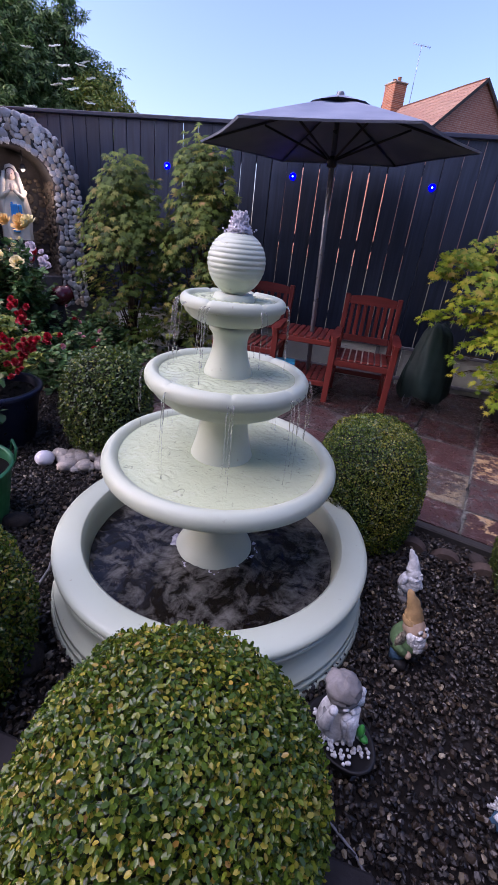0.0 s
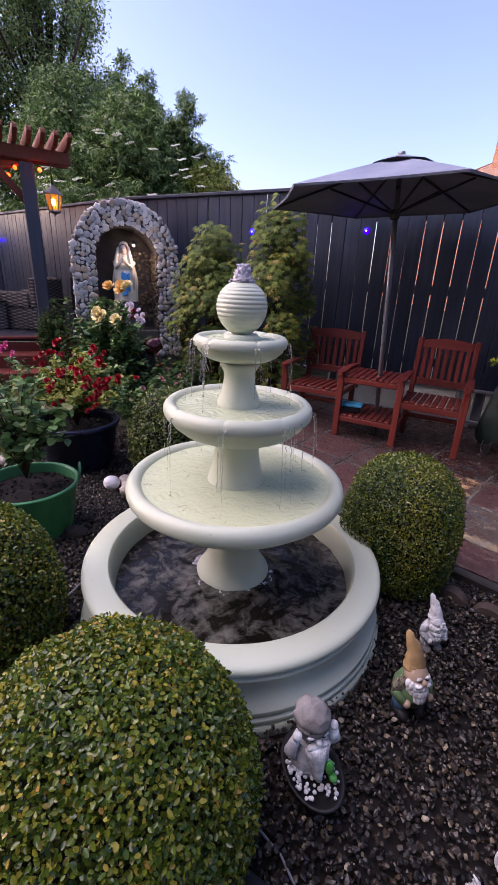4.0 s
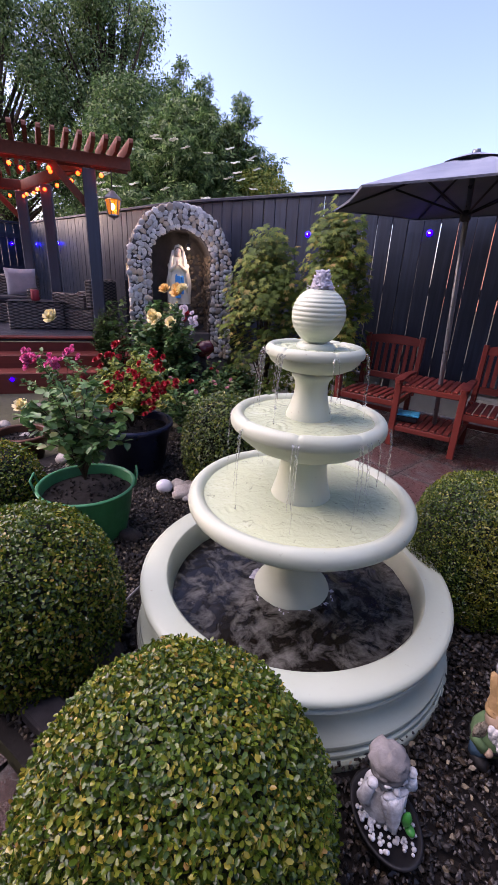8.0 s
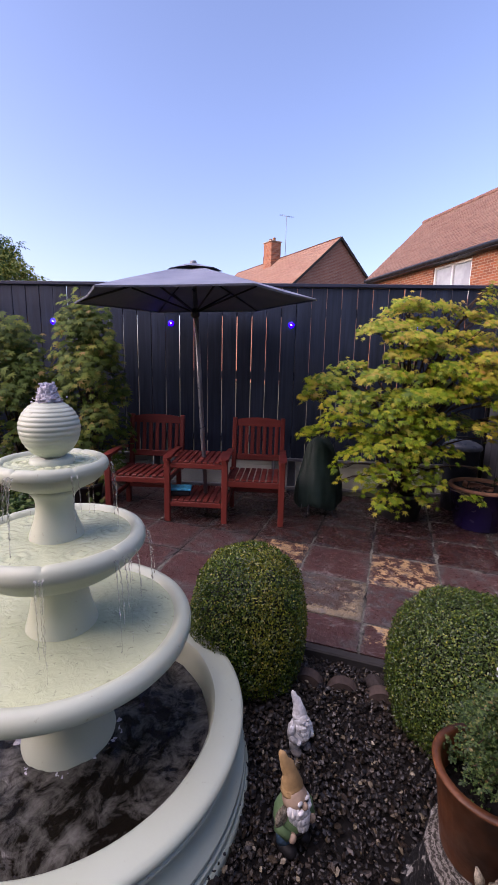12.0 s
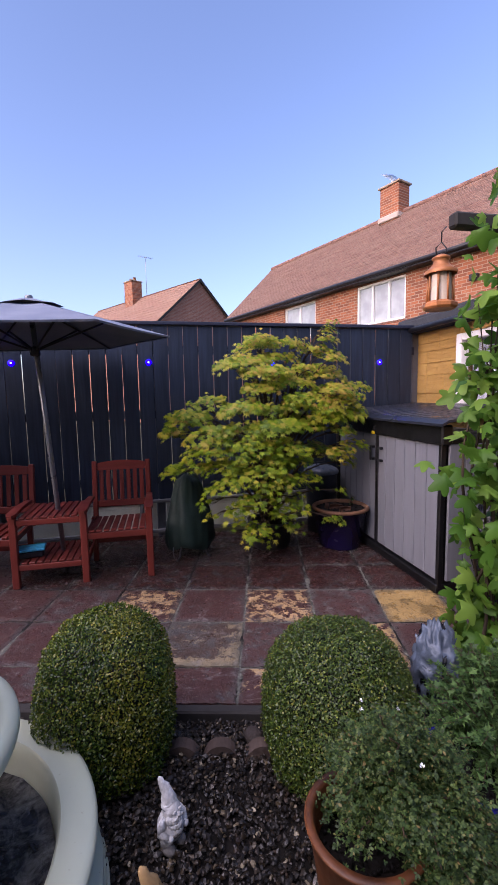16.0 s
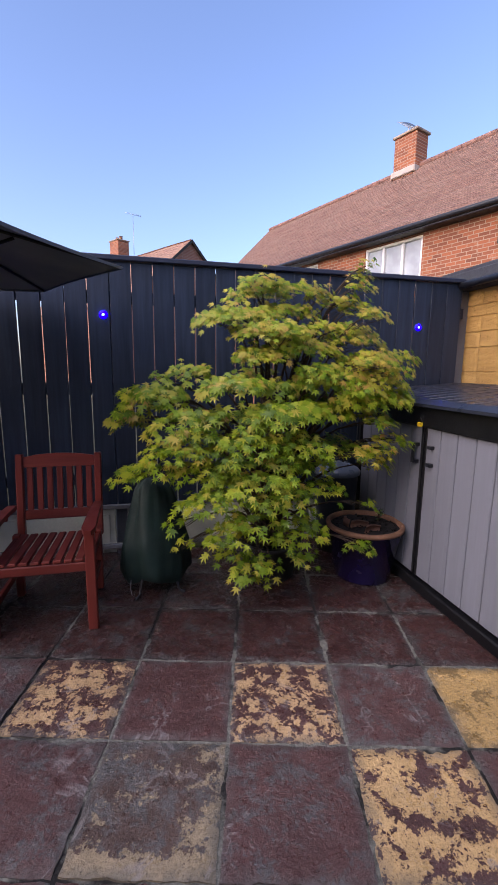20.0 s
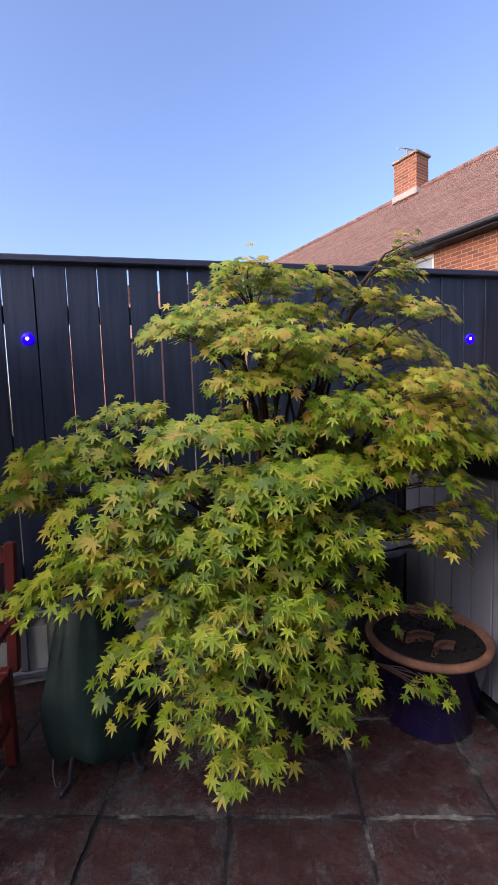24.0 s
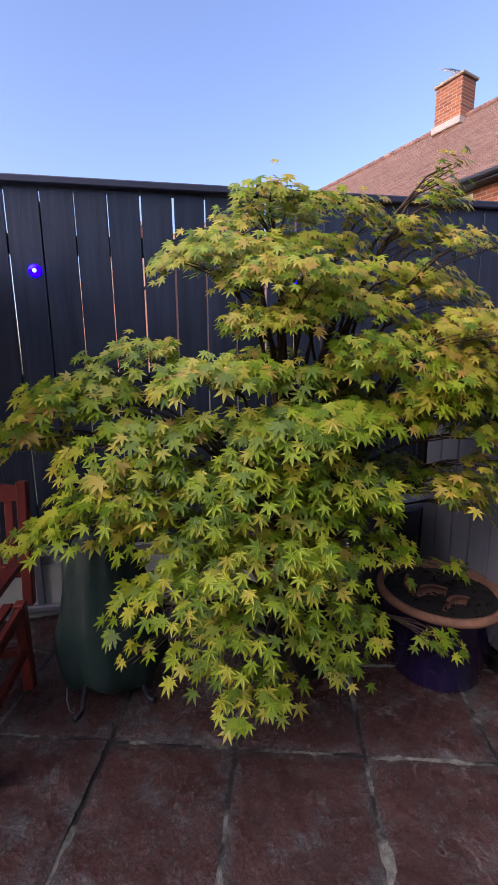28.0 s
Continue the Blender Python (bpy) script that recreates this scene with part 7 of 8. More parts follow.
g.lathe([(0.0, 0.0), (0.085, 0.0), (0.095, 0.012), (0.095, 0.03), (0.078, 0.04), (0.075, 0.045), (0.0, 0.045)], 8, smooth=False)
part("base", g, COPPER, lan)
for k in range(8):
    a = 2 * math.pi * k / 8
    g = G()
    g.tube([(0.072 * math.cos(a), 0.072 * math.sin(a), 0.04), (0.066 * math.cos(a), 0.066 * math.sin(a), 0.2)], 0.007, 6)
    part("cage_bar", g, COPPER, lan)
g = G()
g.lathe([(0.062, 0.045), (0.058, 0.197)], 24)
part("glass", g, plain("frosted_glass", srgb("d8c7b4"), 0.3, 0.1, 4, 40, 0.05), lan, "frosted glass")
g = G()
g.lathe([(0.088, 0.195), (0.09, 0.21), (0.07, 0.225), (0.045, 0.25), (0.042, 0.275), (0.05, 0.28), (0.048, 0.29), (0.02, 0.305), (0.0, 0.308)], 20)
part("roof", g, COPPER, lan)
g = G()
g.tube([(-0.03, 0, 0.29), (-0.035, 0, 0.34), (0, 0, 0.375), (0.035, 0, 0.34), (0.03, 0, 0.29)], 0.004, 6)
g.tube([(0, 0, 0.37), (0.0, 0, 0.43), (0.03, 0, 0.46)], 0.004, 6)
part("ring", g, DARK_TRIM, lan)
VLOB = [(-120, 0.55), (-60, 0.85), (0, 1.0), (60, 0.85), (120, 0.55)]
VV, VF = [(0.15, 0, 0.03)], []
for k, (a, ln) in enumerate(VLOB):
    a0 = radians(a)
    for da, rr in ((-26, 0.62), (-10, 0.9), (0, 1.0), (10, 0.9), (26, 0.62)):
        VV.append((0.15 + ln * rr * math.cos(a0 + radians(da)) * 0.62, ln * rr * math.sin(a0 + radians(da)) * 0.62, -0.26 * ln * rr))
m_ = len(VV) - 1
VF = [(0, i, i + 1) for i in range(1, m_)] + [(0, m_, 1)]
vine = thing("vine", "leafy green vine climbing a post", "vine", pose(0.86, -1.30, 0))
rng = np.random.default_rng(77)
P, T = [], []
g = G()
for k in range(9):
    z0 = 0.0
    x = rng.uniform(-0.02, 0.2)
    pts = []
    for s in range(16):
        t = s / 15
        pts.append((x - 0.06 * math.sin(t * 6 + k) + 0.12 * noise.noise((k, t * 3, 0)), 0.1 * noise.noise((t * 3, k, 4)), t * rng.uniform(2.2, 2.45) * (0.6 + 0.4 * ((k * 37) % 9) / 8 + 0.06)))
    g.tube(pts, [0.008 * (1 - s / 16) + 0.002 for s in range(16)], 5)
    for s in range(2, 16):
        for q in range(4):
            p = np.array(pts[s]) + rng.normal(0, 0.035, 3) + [rng.uniform(-0.13, 0.14), rng.uniform(-0.1, 0.05), 0]
            P.append(p)
            T.append([rng.normal(-0.4, 0.7), rng.normal(-0.4, 0.6), rng.normal(-0.7, 0.3)])
tagged(part("stalk", g, BARK, vine), kind="stuff")
P, T = np.array(P), np.array(T)
order = np.argsort(P[:, 1])
sz = rng.uniform(0.06, 0.15, len(P))
N = rng.normal(0, 0.7, (len(P), 3)) + [-0.2, -0.5, 0.6]
part("foliage", cloud("vine_foliage", P, N, T, sz, VV, VF, VINE_LEAF), None, vine)
tagged(vine.children[-1], "broad lobed bright green leaves", kind="stuff")

# ---- darker maples at the back of the fountain ----
def back_maple(x, y, h, spread, seed, label, dens):
    th = thing("japanese_maple", label, "tree", pose(x, y, GB), group="dark maples")
    rng = np.random.default_rng(seed)
    pads = []
    n = 22
    for k in range(n):
        t = (k + 0.5) / n
        a = k * 2.399 + seed
        w = spread * (0.55 + 0.45 * math.sin(math.pi * min(1, t * 1.05))) * (1 - 0.45 * max(0, t - 0.6) / 0.4)
        pads.append((w * 0.75 * math.cos(a), w * 0.6 * math.sin(a) - 0.05, 0.12 * h + 0.86 * h * t, spread * rng.uniform(0.38, 0.6), 0, 0))
    P, N, T = maple_leaves(pads, rng, dens, 0.04, 0.075)
    part("foliage", cloud("dark_maple_foliage", P, N, T, rng.uniform(0.04, 0.062, len(P)), MAPLE_V, MAPLE_F, ACER_DARK), None, th)
    tagged(th.children[-1], kind="stuff")
    g = G()
    for k, (cx, cy, cz, r, _a, _b) in enumerate(pads):
        g.tube([(0, 0, 0), (cx * 0.15, cy * 0.15, cz * 0.45), (cx * 0.6, cy * 0.6, cz * 0.9), (cx, cy, cz)], [0.016, 0.01, 0.005, 0.002], 5)
    tagged(part("branchwork", g, BARK, th), kind="stuff")


back_maple(-3.28, 0.82, 1.76, 0.43, 5, "dark green japanese maple in front of the fence", 4000)
back_maple(-2.57, 0.86, 1.96, 0.35, 9, "tall slim dark green maple against the fence", 4300)
lathe_pot("plant_pot", "dark pot hidden under the maple", -2.62, 0.72, GB, 0.15, 0.19, 0.3, BLACK_POT)


# ---- roses and pots on the west side ----
def rose_flower_mesh(name, mat, petals=16, size=1.0):
    g = G()
    for k in range(petals):
        t = k / petals
        a = k * 2.399
        rr, tilt = 0.1 + 0.32 * t, 0.2 + 0.95 * t
        V, F = [], []
        for i in range(4):
            for j in range(4):
                u, v = i / 3 - 0.5, j / 3
                w = 0.42 * (0.5 + 0.9 * math.sin(math.pi * (0.15 + 0.75 * v))) * (0.6 + 0.6 * t)
                x = rr * 0.5 + v * 0.62 * math.sin(tilt) + 0.12 * u * u
                V.append((x, u * w, 0.1 + v * 0.62 * math.cos(tilt) - 0.15 * t))
        for i in range(3):
            for j in range(3):
                F.append((i * 4 + j, i * 4 + j + 1, i * 4 + j + 5, i * 4 + j + 4))
        g.add(V, F, pose(0, 0, 0, 0, 0, math.degrees(a)), True)
    return dress(g.mesh(name), mat)


def petal_mat(name, c, edge):
    m = M(name, 0.55)
    m.color(m.mix(m.ramp(m.noise(3, 3), [(0.35, 0.0), (0.7, 1.0)]), c, edge))
    return m.mat


RED_ROSE = rose_flower_mesh("red_rose", petal_mat("red_petal", srgb("bc1a2c"), srgb("8a0f20")))
PINK_ROSE = rose_flower_mesh("pink_rose", petal_mat("pink_petal", srgb("ee7fae"), srgb("d95794")))
CREAM_ROSE = rose_flower_mesh("cream_rose", petal_mat("cream_petal", srgb("f6ecc4"), srgb("ecd68a")))
GOLD_ROSE = rose_flower_mesh("gold_rose", petal_mat("gold_petal", srgb("f4d596"), srgb("e8b968")))
LILAC_ROSE = rose_flower_mesh("lilac_rose", petal_mat("lilac_petal", srgb("e3d6df"), srgb("f0e8ec")))
WHITE_FLOWER = rose_flower_mesh("white_flower", petal_mat("white_petal", srgb("e8e8ee"), srgb("d5d8de")), 6)
BLUSH_ROSE = rose_flower_mesh("blush_rose", petal_mat("blush_petal", srgb("d9a3a6"), srgb("b9767e")))


def rose_bush(label, x, y, z, h, spread, stems, leaves, flowers, leafm, seed, lsize=0.05, spots=()):
    """flowers: rows of mesh, how many, size."""
    th = sprig("rose_bush", label, pose(x, y, z), stems, leaves, h, spread, leafm, lsize, seed, None, None, "rose bush", 0.05)
    rnd = random.Random(seed)
    for me, count, size in flowers:
        for k in range(count):
            a, q = rnd.uniform(0, 6.28), math.sqrt(rnd.uniform(0.05, 1))
            fz = h * rnd.uniform(0.5, 1.0) * (1 - 0.3 * q)
            s = size * rnd.uniform(0.8, 1.2)
            part("flower", me, None, th, at=pose(spread * q * math.cos(a), spread * q * math.sin(a), fz, rnd.uniform(-10, 70), rnd.uniform(-40, 40), rnd.uniform(0, 360)) @ Matrix.Scale(s, 4))
    for me, size, n, wide, fx, fy, fz in spots:
        for k in range(n):
            s = size * rnd.uniform(0.85, 1.15)
            at = pose(fx - x + rnd.gauss(0, wide), fy - y + rnd.gauss(0, wide), fz - z + rnd.gauss(0, wide), rnd.uniform(15, 75), rnd.uniform(-30, 30), rnd.uniform(-40, 40))
            part("flower", me, None, th, at=at @ Matrix.Scale(s, 4))
    return th


fern = bpy.data.objects["fern_plant"]
rnd = random.Random(13)
for k in range(4):
    a, q = rnd.uniform(0, 6.28), rnd.uniform(0.05, 0.28)
    part("flower", WHITE_FLOWER, None, fern, at=pose(q * math.cos(a), q * math.sin(a), 0.3 - 0.45 * q, rnd.uniform(-30, 50), rnd.uniform(-30, 30), 0) @ Matrix.Scale(0.009, 4))
GREEN_TUB = plain("green_plastic", srgb("2f7d55"), 0.4, 0.2, 5, 60, 0.1)
NAVY_POT = plain("navy_plastic", srgb("1b2540"), 0.35, 0.25, 5, 60, 0.08)
gp = lathe_pot("plant_pot", "flexible green plastic tub full of soil", -2.53, -2.02, GB, 0.17, 0.235, 0.37, GREEN_TUB, 0.012, thick=0.008, soil=True)
for s in (0.9, 4.0):
    g = G()
    c, q = math.cos(s), math.sin(s)
    g.tube([(0.235 * c - 0.05 * q, 0.235 * q + 0.05 * c, 0.36), (0.25 * c - 0.045 * q, 0.25 * q + 0.045 * c, 0.42), (0.25 * c + 0.045 * q, 0.25 * q - 0.045 * c, 0.42), (0.235 * c + 0.05 * q, 0.235 * q - 0.05 * c, 0.36)], 0.006, 8)
    part("handle", g, GREEN_TUB, gp)
rose_bush("pink rose bush growing in a green tub", -2.60, -1.98, 0.28, 0.72, 0.3, 34, 26, [], ROSE_LEAF, 51, 0.056, [(PINK_ROSE, 0.022, 22, 0.019, -2.85, -2.05, 0.89), (PINK_ROSE, 0.02, 16, 0.015, -2.65, -2.05, 0.9), (PINK_ROSE, 0.018, 14, 0.015, -2.62, -1.98, 0.95), (CREAM_ROSE, 0.06, 1, 0.0, -3.1, -2.0, 0.58)])
lathe_pot("plant_pot", "large navy plastic pot behind the tub", -2.98, -1.33, GB, 0.19, 0.265, 0.43, NAVY_POT, 0.03)
rose_bush("red rose bush with small dark red blooms", -2.98, -1.33, 0.32, 0.58, 0.42, 44, 60, [(RED_ROSE, 4, 0.036)], YEL_LEAF, 52, 0.038, [(RED_ROSE, 0.027, n_ + 3, 0.02, x_, y_, z_) for n_, x_, y_, z_ in ((4, -2.79, -1.55, 0.74), (3, -2.6, -1.45, 0.86), (3, -2.6, -1.45, 0.81), (3, -2.63, -1.55, 0.71), (4, -2.53, -1.5, 0.69), (4, -2.56, -1.5, 0.62), (4, -2.48, -1.45, 0.72), (2, -2.81, -1.6, 0.65), (2, -2.82, -1.6, 0.55), (2, -2.61, -1.5, 0.55), (3, -2.88, -1.35, 0.70))])
rose_bush("dark leaved rose with red blooms", -3.25, -1.05, 0.2, 0.66, 0.4, 28, 44, [(RED_ROSE, 3, 0.04)], ROSE_LEAF, 53, 0.05, [(RED_ROSE, 0.045, 2, 0.015, -3.25, -1.2, 0.82), (RED_ROSE, 0.04, 3, 0.02, -3.24, -1.3, 0.75), (RED_ROSE, 0.04, 3, 0.03, -3.36, -1.3, 0.68)])
lathe_pot("plant_pot", "brown clay bowl among stones", -3.85, -1.65, GB, 0.13, 0.19, 0.22, TERRA_DARK, 0.03)
rose_bush("yellow and cream roses in front of the grotto", -3.75, -0.25, GB, 1.42, 0.34, 46, 66, [], ROSE_LEAF, 54, 0.06, [(GOLD_ROSE, 0.085, 2, 0.02, -3.6, -0.25, 1.2), (GOLD_ROSE, 0.08, 1, 0.01, -3.7, -0.25, 1.19), (CREAM_ROSE, 0.08, 2, 0.02, -3.5, -0.25, 1.16), (CREAM_ROSE, 0.095, 2, 0.02, -3.71, -0.35, 0.93), (CREAM_ROSE, 0.075, 2, 0.015, -3.56, -0.35, 0.91)])
rose_bush("pale lilac flowering shrub by the grotto", -3.85, 0.15, GB, 1.05, 0.34, 24, 36, [(BLUSH_ROSE, 5, 0.04)], SHRUB_LEAF, 55, 0.045, [(LILAC_ROSE, 0.042, 26, 0.07, -3.75, 0.05, 0.87), (CREAM_ROSE, 0.035, 6, 0.05, -3.95, 0.1, 0.98), (RED_ROSE, 0.045, 3, 0.03, -3.8, 0.1, 0.93)])
rose_bush("low shrub rose with fading pink blooms", -3.3, -0.45, GB, 0.7, 0.55, 44, 50, [(BLUSH_ROSE, 20, 0.032), (RED_ROSE, 4, 0.036)], ROSE_LEAF, 56, 0.045)
sprig("shrub", "leafy green shrub under the dark maples", pose(-2.95, -0.2, GB), 60, 50, 0.55, 0.6, SHRUB_LEAF, 0.055, 57, cat="bush")
sprig("shrub", "dense rose foliage in front of the grotto", pose(-3.85, -0.12, GB), 90, 60, 1.26, 0.36, ROSE_LEAF, 0.05, 60, cat="bush")
sprig("shrub", "dark leafy undergrowth beside the grotto", pose(-3.6, 0.35, GB), 60, 50, 0.6, 0.5, ROSE_LEAF, 0.055, 58, cat="bush")
rose_bush("yellow rose stems leaning from the bed", -4.35, -0.95, GB, 0.9, 0.4, 22, 34, [], ROSE_LEAF, 59, 0.055, [(CREAM_ROSE, 0.085, 2, 0.02, -4.39, -0.95, 0.88)])
sprig("shrub", "low leafy rose growth at the foot of the grotto", pose(-3.42, -0.12, GB), 50, 46, 0.66, 0.32, ROSE_LEAF, 0.045, 62, cat="bush")
rnd = random.Random(29)
for k in range(22):
    x, y, s = rnd.uniform(-4.6, -3.4), rnd.uniform(-1.9, -1.0), rnd.uniform(0.04, 0.1)
    ob = part("rock", cob[k % 2], None, at=pose(x, y, G0 + s * 0.3, rnd.uniform(-15, 15), rnd.uniform(-15, 15), rnd.uniform(0, 360)) @ Matrix.Scale(s, 4))
    tagged(ob, "rounded pale rock piled in the bed", "stone", "rockery stones")

# ---- grotto with its statue ----
grotto = thing("grotto", "arched grotto built of rounded grey stones", "grotto", pose(-4.56, 0.82, GB, 0, 0, 90 - 38))
_g = M("grotto_stone", 0.7)
_g.color(_g.mix(_g.ramp(_g.noise(1.5, 7, 0.75), [(0.45, 0.0), (0.7, 0.6)]), _g.ramp(_g.rand, [(0.0, srgb("8a8886")), (0.18, srgb("d2cfca")), (0.36, srgb("a9a7a6")), (0.55, srgb("e2ded6")), (0.72, srgb("97897a")), (0.86, srgb("cdb79a")), (1.0, srgb("eeece8"))]), srgb("7c797a")))
_g.bump(_g.noise(2.0, 5, 0.6), 0.35, 0.012)
GREY_STONE = _g.mat
GROTTO_MORTAR = plain("grotto_mortar", srgb("565250"), 0.95, 0.25, 8, 60, 0.5)
HW, HI, ARCH, TOP = 0.56, 0.345, 1.5, 2.07
DEP = 0.46


def arch_pts(hw, spring, n=18):
    out = [(-hw, 0.0)]
    for i in range(n + 1):
        a = math.pi - math.pi * i / n
        out.append((hw * math.cos(a), spring + hw * 1.02 * math.sin(a)))
    out.append((hw, 0.0))
    return out


po, pi_ = arch_pts(HW, ARCH), arch_pts(HI, ARCH - 0.02)
n = len(po)
g = G()
V = [(x, -DEP / 2, z) for x, z in po] + [(x, -DEP / 2, z) for x, z in pi_] + [(x, DEP / 2, z) for x, z in po] + [(x, DEP / 2 - 0.06, z) for x, z in pi_]
F = []
for i in range(n - 1):
    F += [(i, i + 1, n + i + 1, n + i), (2 * n + i, 2 * n + i + 1, i + 1, i), (n + i, n + i + 1, 3 * n + i + 1, 3 * n + i)]
F.append(tuple(3 * n + i for i in range(n)))
F.append(tuple(2 * n + i for i in range(n - 1, -1, -1)))
g.add(V, F)
part("mortar_shell", g, GROTTO_MORTAR, grotto, "dark mortar between the stones")
g = G()
g.box(-HI + 0.002, HI - 0.002, -DEP / 2 + 0.02, DEP / 2 - 0.07, 0.0, 0.72, 0.01)
g.box(-0.16, 0.12, -0.2, 0.08, 0.7, 1.05, 0.03)
part("niche_floor", g, GROTTO_MORTAR, grotto)
rnd = random.Random(61)
st_me = []
for k in range(7):
    me = G().ball((0, 0, 0), (1, 1, 1), 14, 9, wob=0.6, freq=1.3 + k * 0.45).mesh("stone")
    for v in me.vertices:
        x, y, z = v.co
        v.co = (math.copysign(abs(x) ** 0.7, x), 0.33 * math.copysign(abs(y) ** 0.55, y), (1.0 - 0.07 * k) * math.copysign(abs(z) ** 0.7, z))
    st_me.append(dress(me, GREY_STONE))


def lay_stone(x, y, z, s, turn):
    part("stone", st_me[rnd.randrange(7)], None, grotto, at=pose(x, y, z, 0, rnd.uniform(0, 360), turn) @ Matrix.Scale(s, 4))


for row in range(5):
    hw = HI + 0.02 + row * 0.05
    length = 2 * ARCH + math.pi * hw
    s = 0.0
    while s < length:
        size = rnd.choice((0.021, 0.026, 0.031, 0.037))
        if s < ARCH:
            x, z = -hw, s
        elif s < ARCH + math.pi * hw:
            a = math.pi - (s - ARCH) / hw
            x, z = hw * math.cos(a), ARCH + hw * math.sin(a)
        else:
            x, z = hw, ARCH - (s - ARCH - math.pi * hw)
        if z > 0.42:
            lay_stone(x + rnd.gauss(0, 0.008), -DEP / 2 - 0.004, z, size, rnd.uniform(-8, 8))
        s += size * 1.86
for row in range(4):
    y = -DEP / 2 + 0.07 + row * 0.1
    s = 0.0
    while s < ARCH + math.pi * HW * 0.8:
        size = rnd.uniform(0.044, 0.054)
        if s < ARCH:
            x, z, t = -HW, s, 90
        else:
            a = math.pi - (s - ARCH) / HW
            x, z, t = HW * math.cos(a), ARCH + HW * math.sin(a), 90 if math.cos(a) < -0.6 else 0
        if z > 0.6:
            lay_stone(x, y, z, size, t)
        s += size * 1.8
g = G()
rng = np.random.default_rng(5)
for k in range(520):
    t = rng.uniform(0, 1)
    zz = rng.uniform(0.72, ARCH + 0.1)
    if t < 0.45:
        g.ball((HI - 0.01, rng.uniform(-DEP / 2 + 0.04, DEP / 2 - 0.08), zz), (0.01, 0.024, 0.019), 8, 6, wob=0.35)
    elif t < 0.75:
        g.ball((-HI + 0.01, rng.uniform(-DEP / 2 + 0.04, DEP / 2 - 0.08), zz), (0.01, 0.024, 0.019), 8, 6, wob=0.35)
    else:
        g.ball((rng.uniform(0.05, HI), DEP / 2 - 0.07, zz), (0.024, 0.01, 0.019), 8, 6, wob=0.35)
lining = part("niche_lining", g, plain("niche_stone", srgb("7d7060"), 0.85, 0.3, 9, 60, 0.4), grotto, "small stones lining the niche")
tagged(lining, kind="stuff")
lampn = thing("niche_lamp", "small dark lamp hanging in the niche", "lamp", grotto.matrix_basis @ pose(0.10, -0.1, 1.66))
g = G()
g.tube([(0, 0, 0.2), (0, 0, 0.05)], 0.004, 6)
g.lathe([(0.0, 0.05), (0.02, 0.045), (0.035, 0.0), (0.03, 0.0)], 14)
part("shade", g, DARK_TRIM, lampn)
g = G()
g.ball((0, 0, 0.0), 0.016, 10, 7)
part("bulb", g, M("lamp_bulb", 0.3).color((0.9, 0.85, 0.8)).emit((1.0, 0.85, 0.65), 30).mat, lampn)

niche_light = new("niche_light", bpy.data.lights.new("niche_light", "POINT"))
niche_light.data.energy, niche_light.data.color, niche_light.data.shadow_soft_size = 0.8, (1.0, 0.88, 0.7), 0.03
niche_light.matrix_basis = grotto.matrix_basis @ pose(0.12, -0.3, 1.55)
vase = thing("planter", "glossy burgundy glazed planter lying by the grotto", "plant pot", pose(-3.58, 0.02, 0.6, 70, 0, 150))
g = G()
g.lathe([(0.0, 0.0), (0.05, 0.0), (0.075, 0.04), (0.08, 0.1), (0.06, 0.15), (0.066, 0.165), (0.055, 0.165), (0.05, 0.14), (0.0, 0.12)], 26)
part("pot", g, plain("burgundy_glaze", srgb("4f1620"), 0.2, 0.25, 5, 40, 0.05), vase)
g = G()
g.ball((-3.6, 0.05, 0.27), (0.12, 0.11, 0.32), 16, 12, wob=0.5)
ped = part("rock", g, plain("pedestal_rock", srgb("2f2c2a"), 0.85, 0.3, 7, 50, 0.5))
tagged(ped, "rough grey rock carrying a glazed planter", "stone")
ROBE = plain("white_plaster_robe", srgb("f0e2c8"), 0.55, 0.12, 9, 60, 0.15)
SASH = plain("blue_sash", srgb("2f8fd0"), 0.5, 0.15, 12, 60, 0.1)
g = G()
V, F = [], []
na, nz = 40, 20
for i in range(nz + 1):
    t = i / nz
    for j in range(na):
        a = 2 * math.pi * j / na
        base_r = 0.112 - 0.03 * t**3 * 1.4 + 0.012 * math.exp(-((t - 0.45) / 0.2) ** 2)
        r = base_r * (1 + 0.07 * math.sin(a * 9 + 1.5 * math.sin(3 * t)) * (1 - 0.6 * t))
        V.append((r * 1.05 * math.cos(a), r * 0.72 * math.sin(a), 0.46 * t))
for i in range(nz):
    for j in range(na):
        j2 = (j + 1) % na
        F.append((i * na + j, i * na + j2, (i + 1) * na + j2, (i + 1) * na + j))
g.add(V, F, smooth=True)
g.ball((0, -0.034, 0.5), (0.034, 0.038, 0.046), 18, 14, mi=1)
g.ball((0, -0.07, 0.498), (0.006, 0.008, 0.01), 8, 6, mi=1)
g.ball((0, -0.004, 0.512), (0.041, 0.036, 0.048), 16, 12, mi=3)
for q in (-1, 1):
    g.ball((0.013 * q, -0.067, 0.508), (0.005, 0.004, 0.003), 8, 6, mi=3)
    g.tube([(0.05 * q, -0.02, 0.52), (0.07 * q, -0.05, 0.42), (0.085 * q, -0.055, 0.28), (0.088 * q, -0.05, 0.12)], [0.014, 0.02, 0.022, 0.014], 8)
g.lathe([(0.085, 0.40), (0.07, 0.44), (0.056, 0.48), (0.052, 0.53), (0.036, 0.57), (0.0, 0.584)], 24, pose(0, 0.022, 0))
g.tube([(-0.09, -0.01, 0.38), (-0.075, -0.07, 0.33), (-0.012, -0.1, 0.39)], [0.026, 0.022, 0.012], 10)
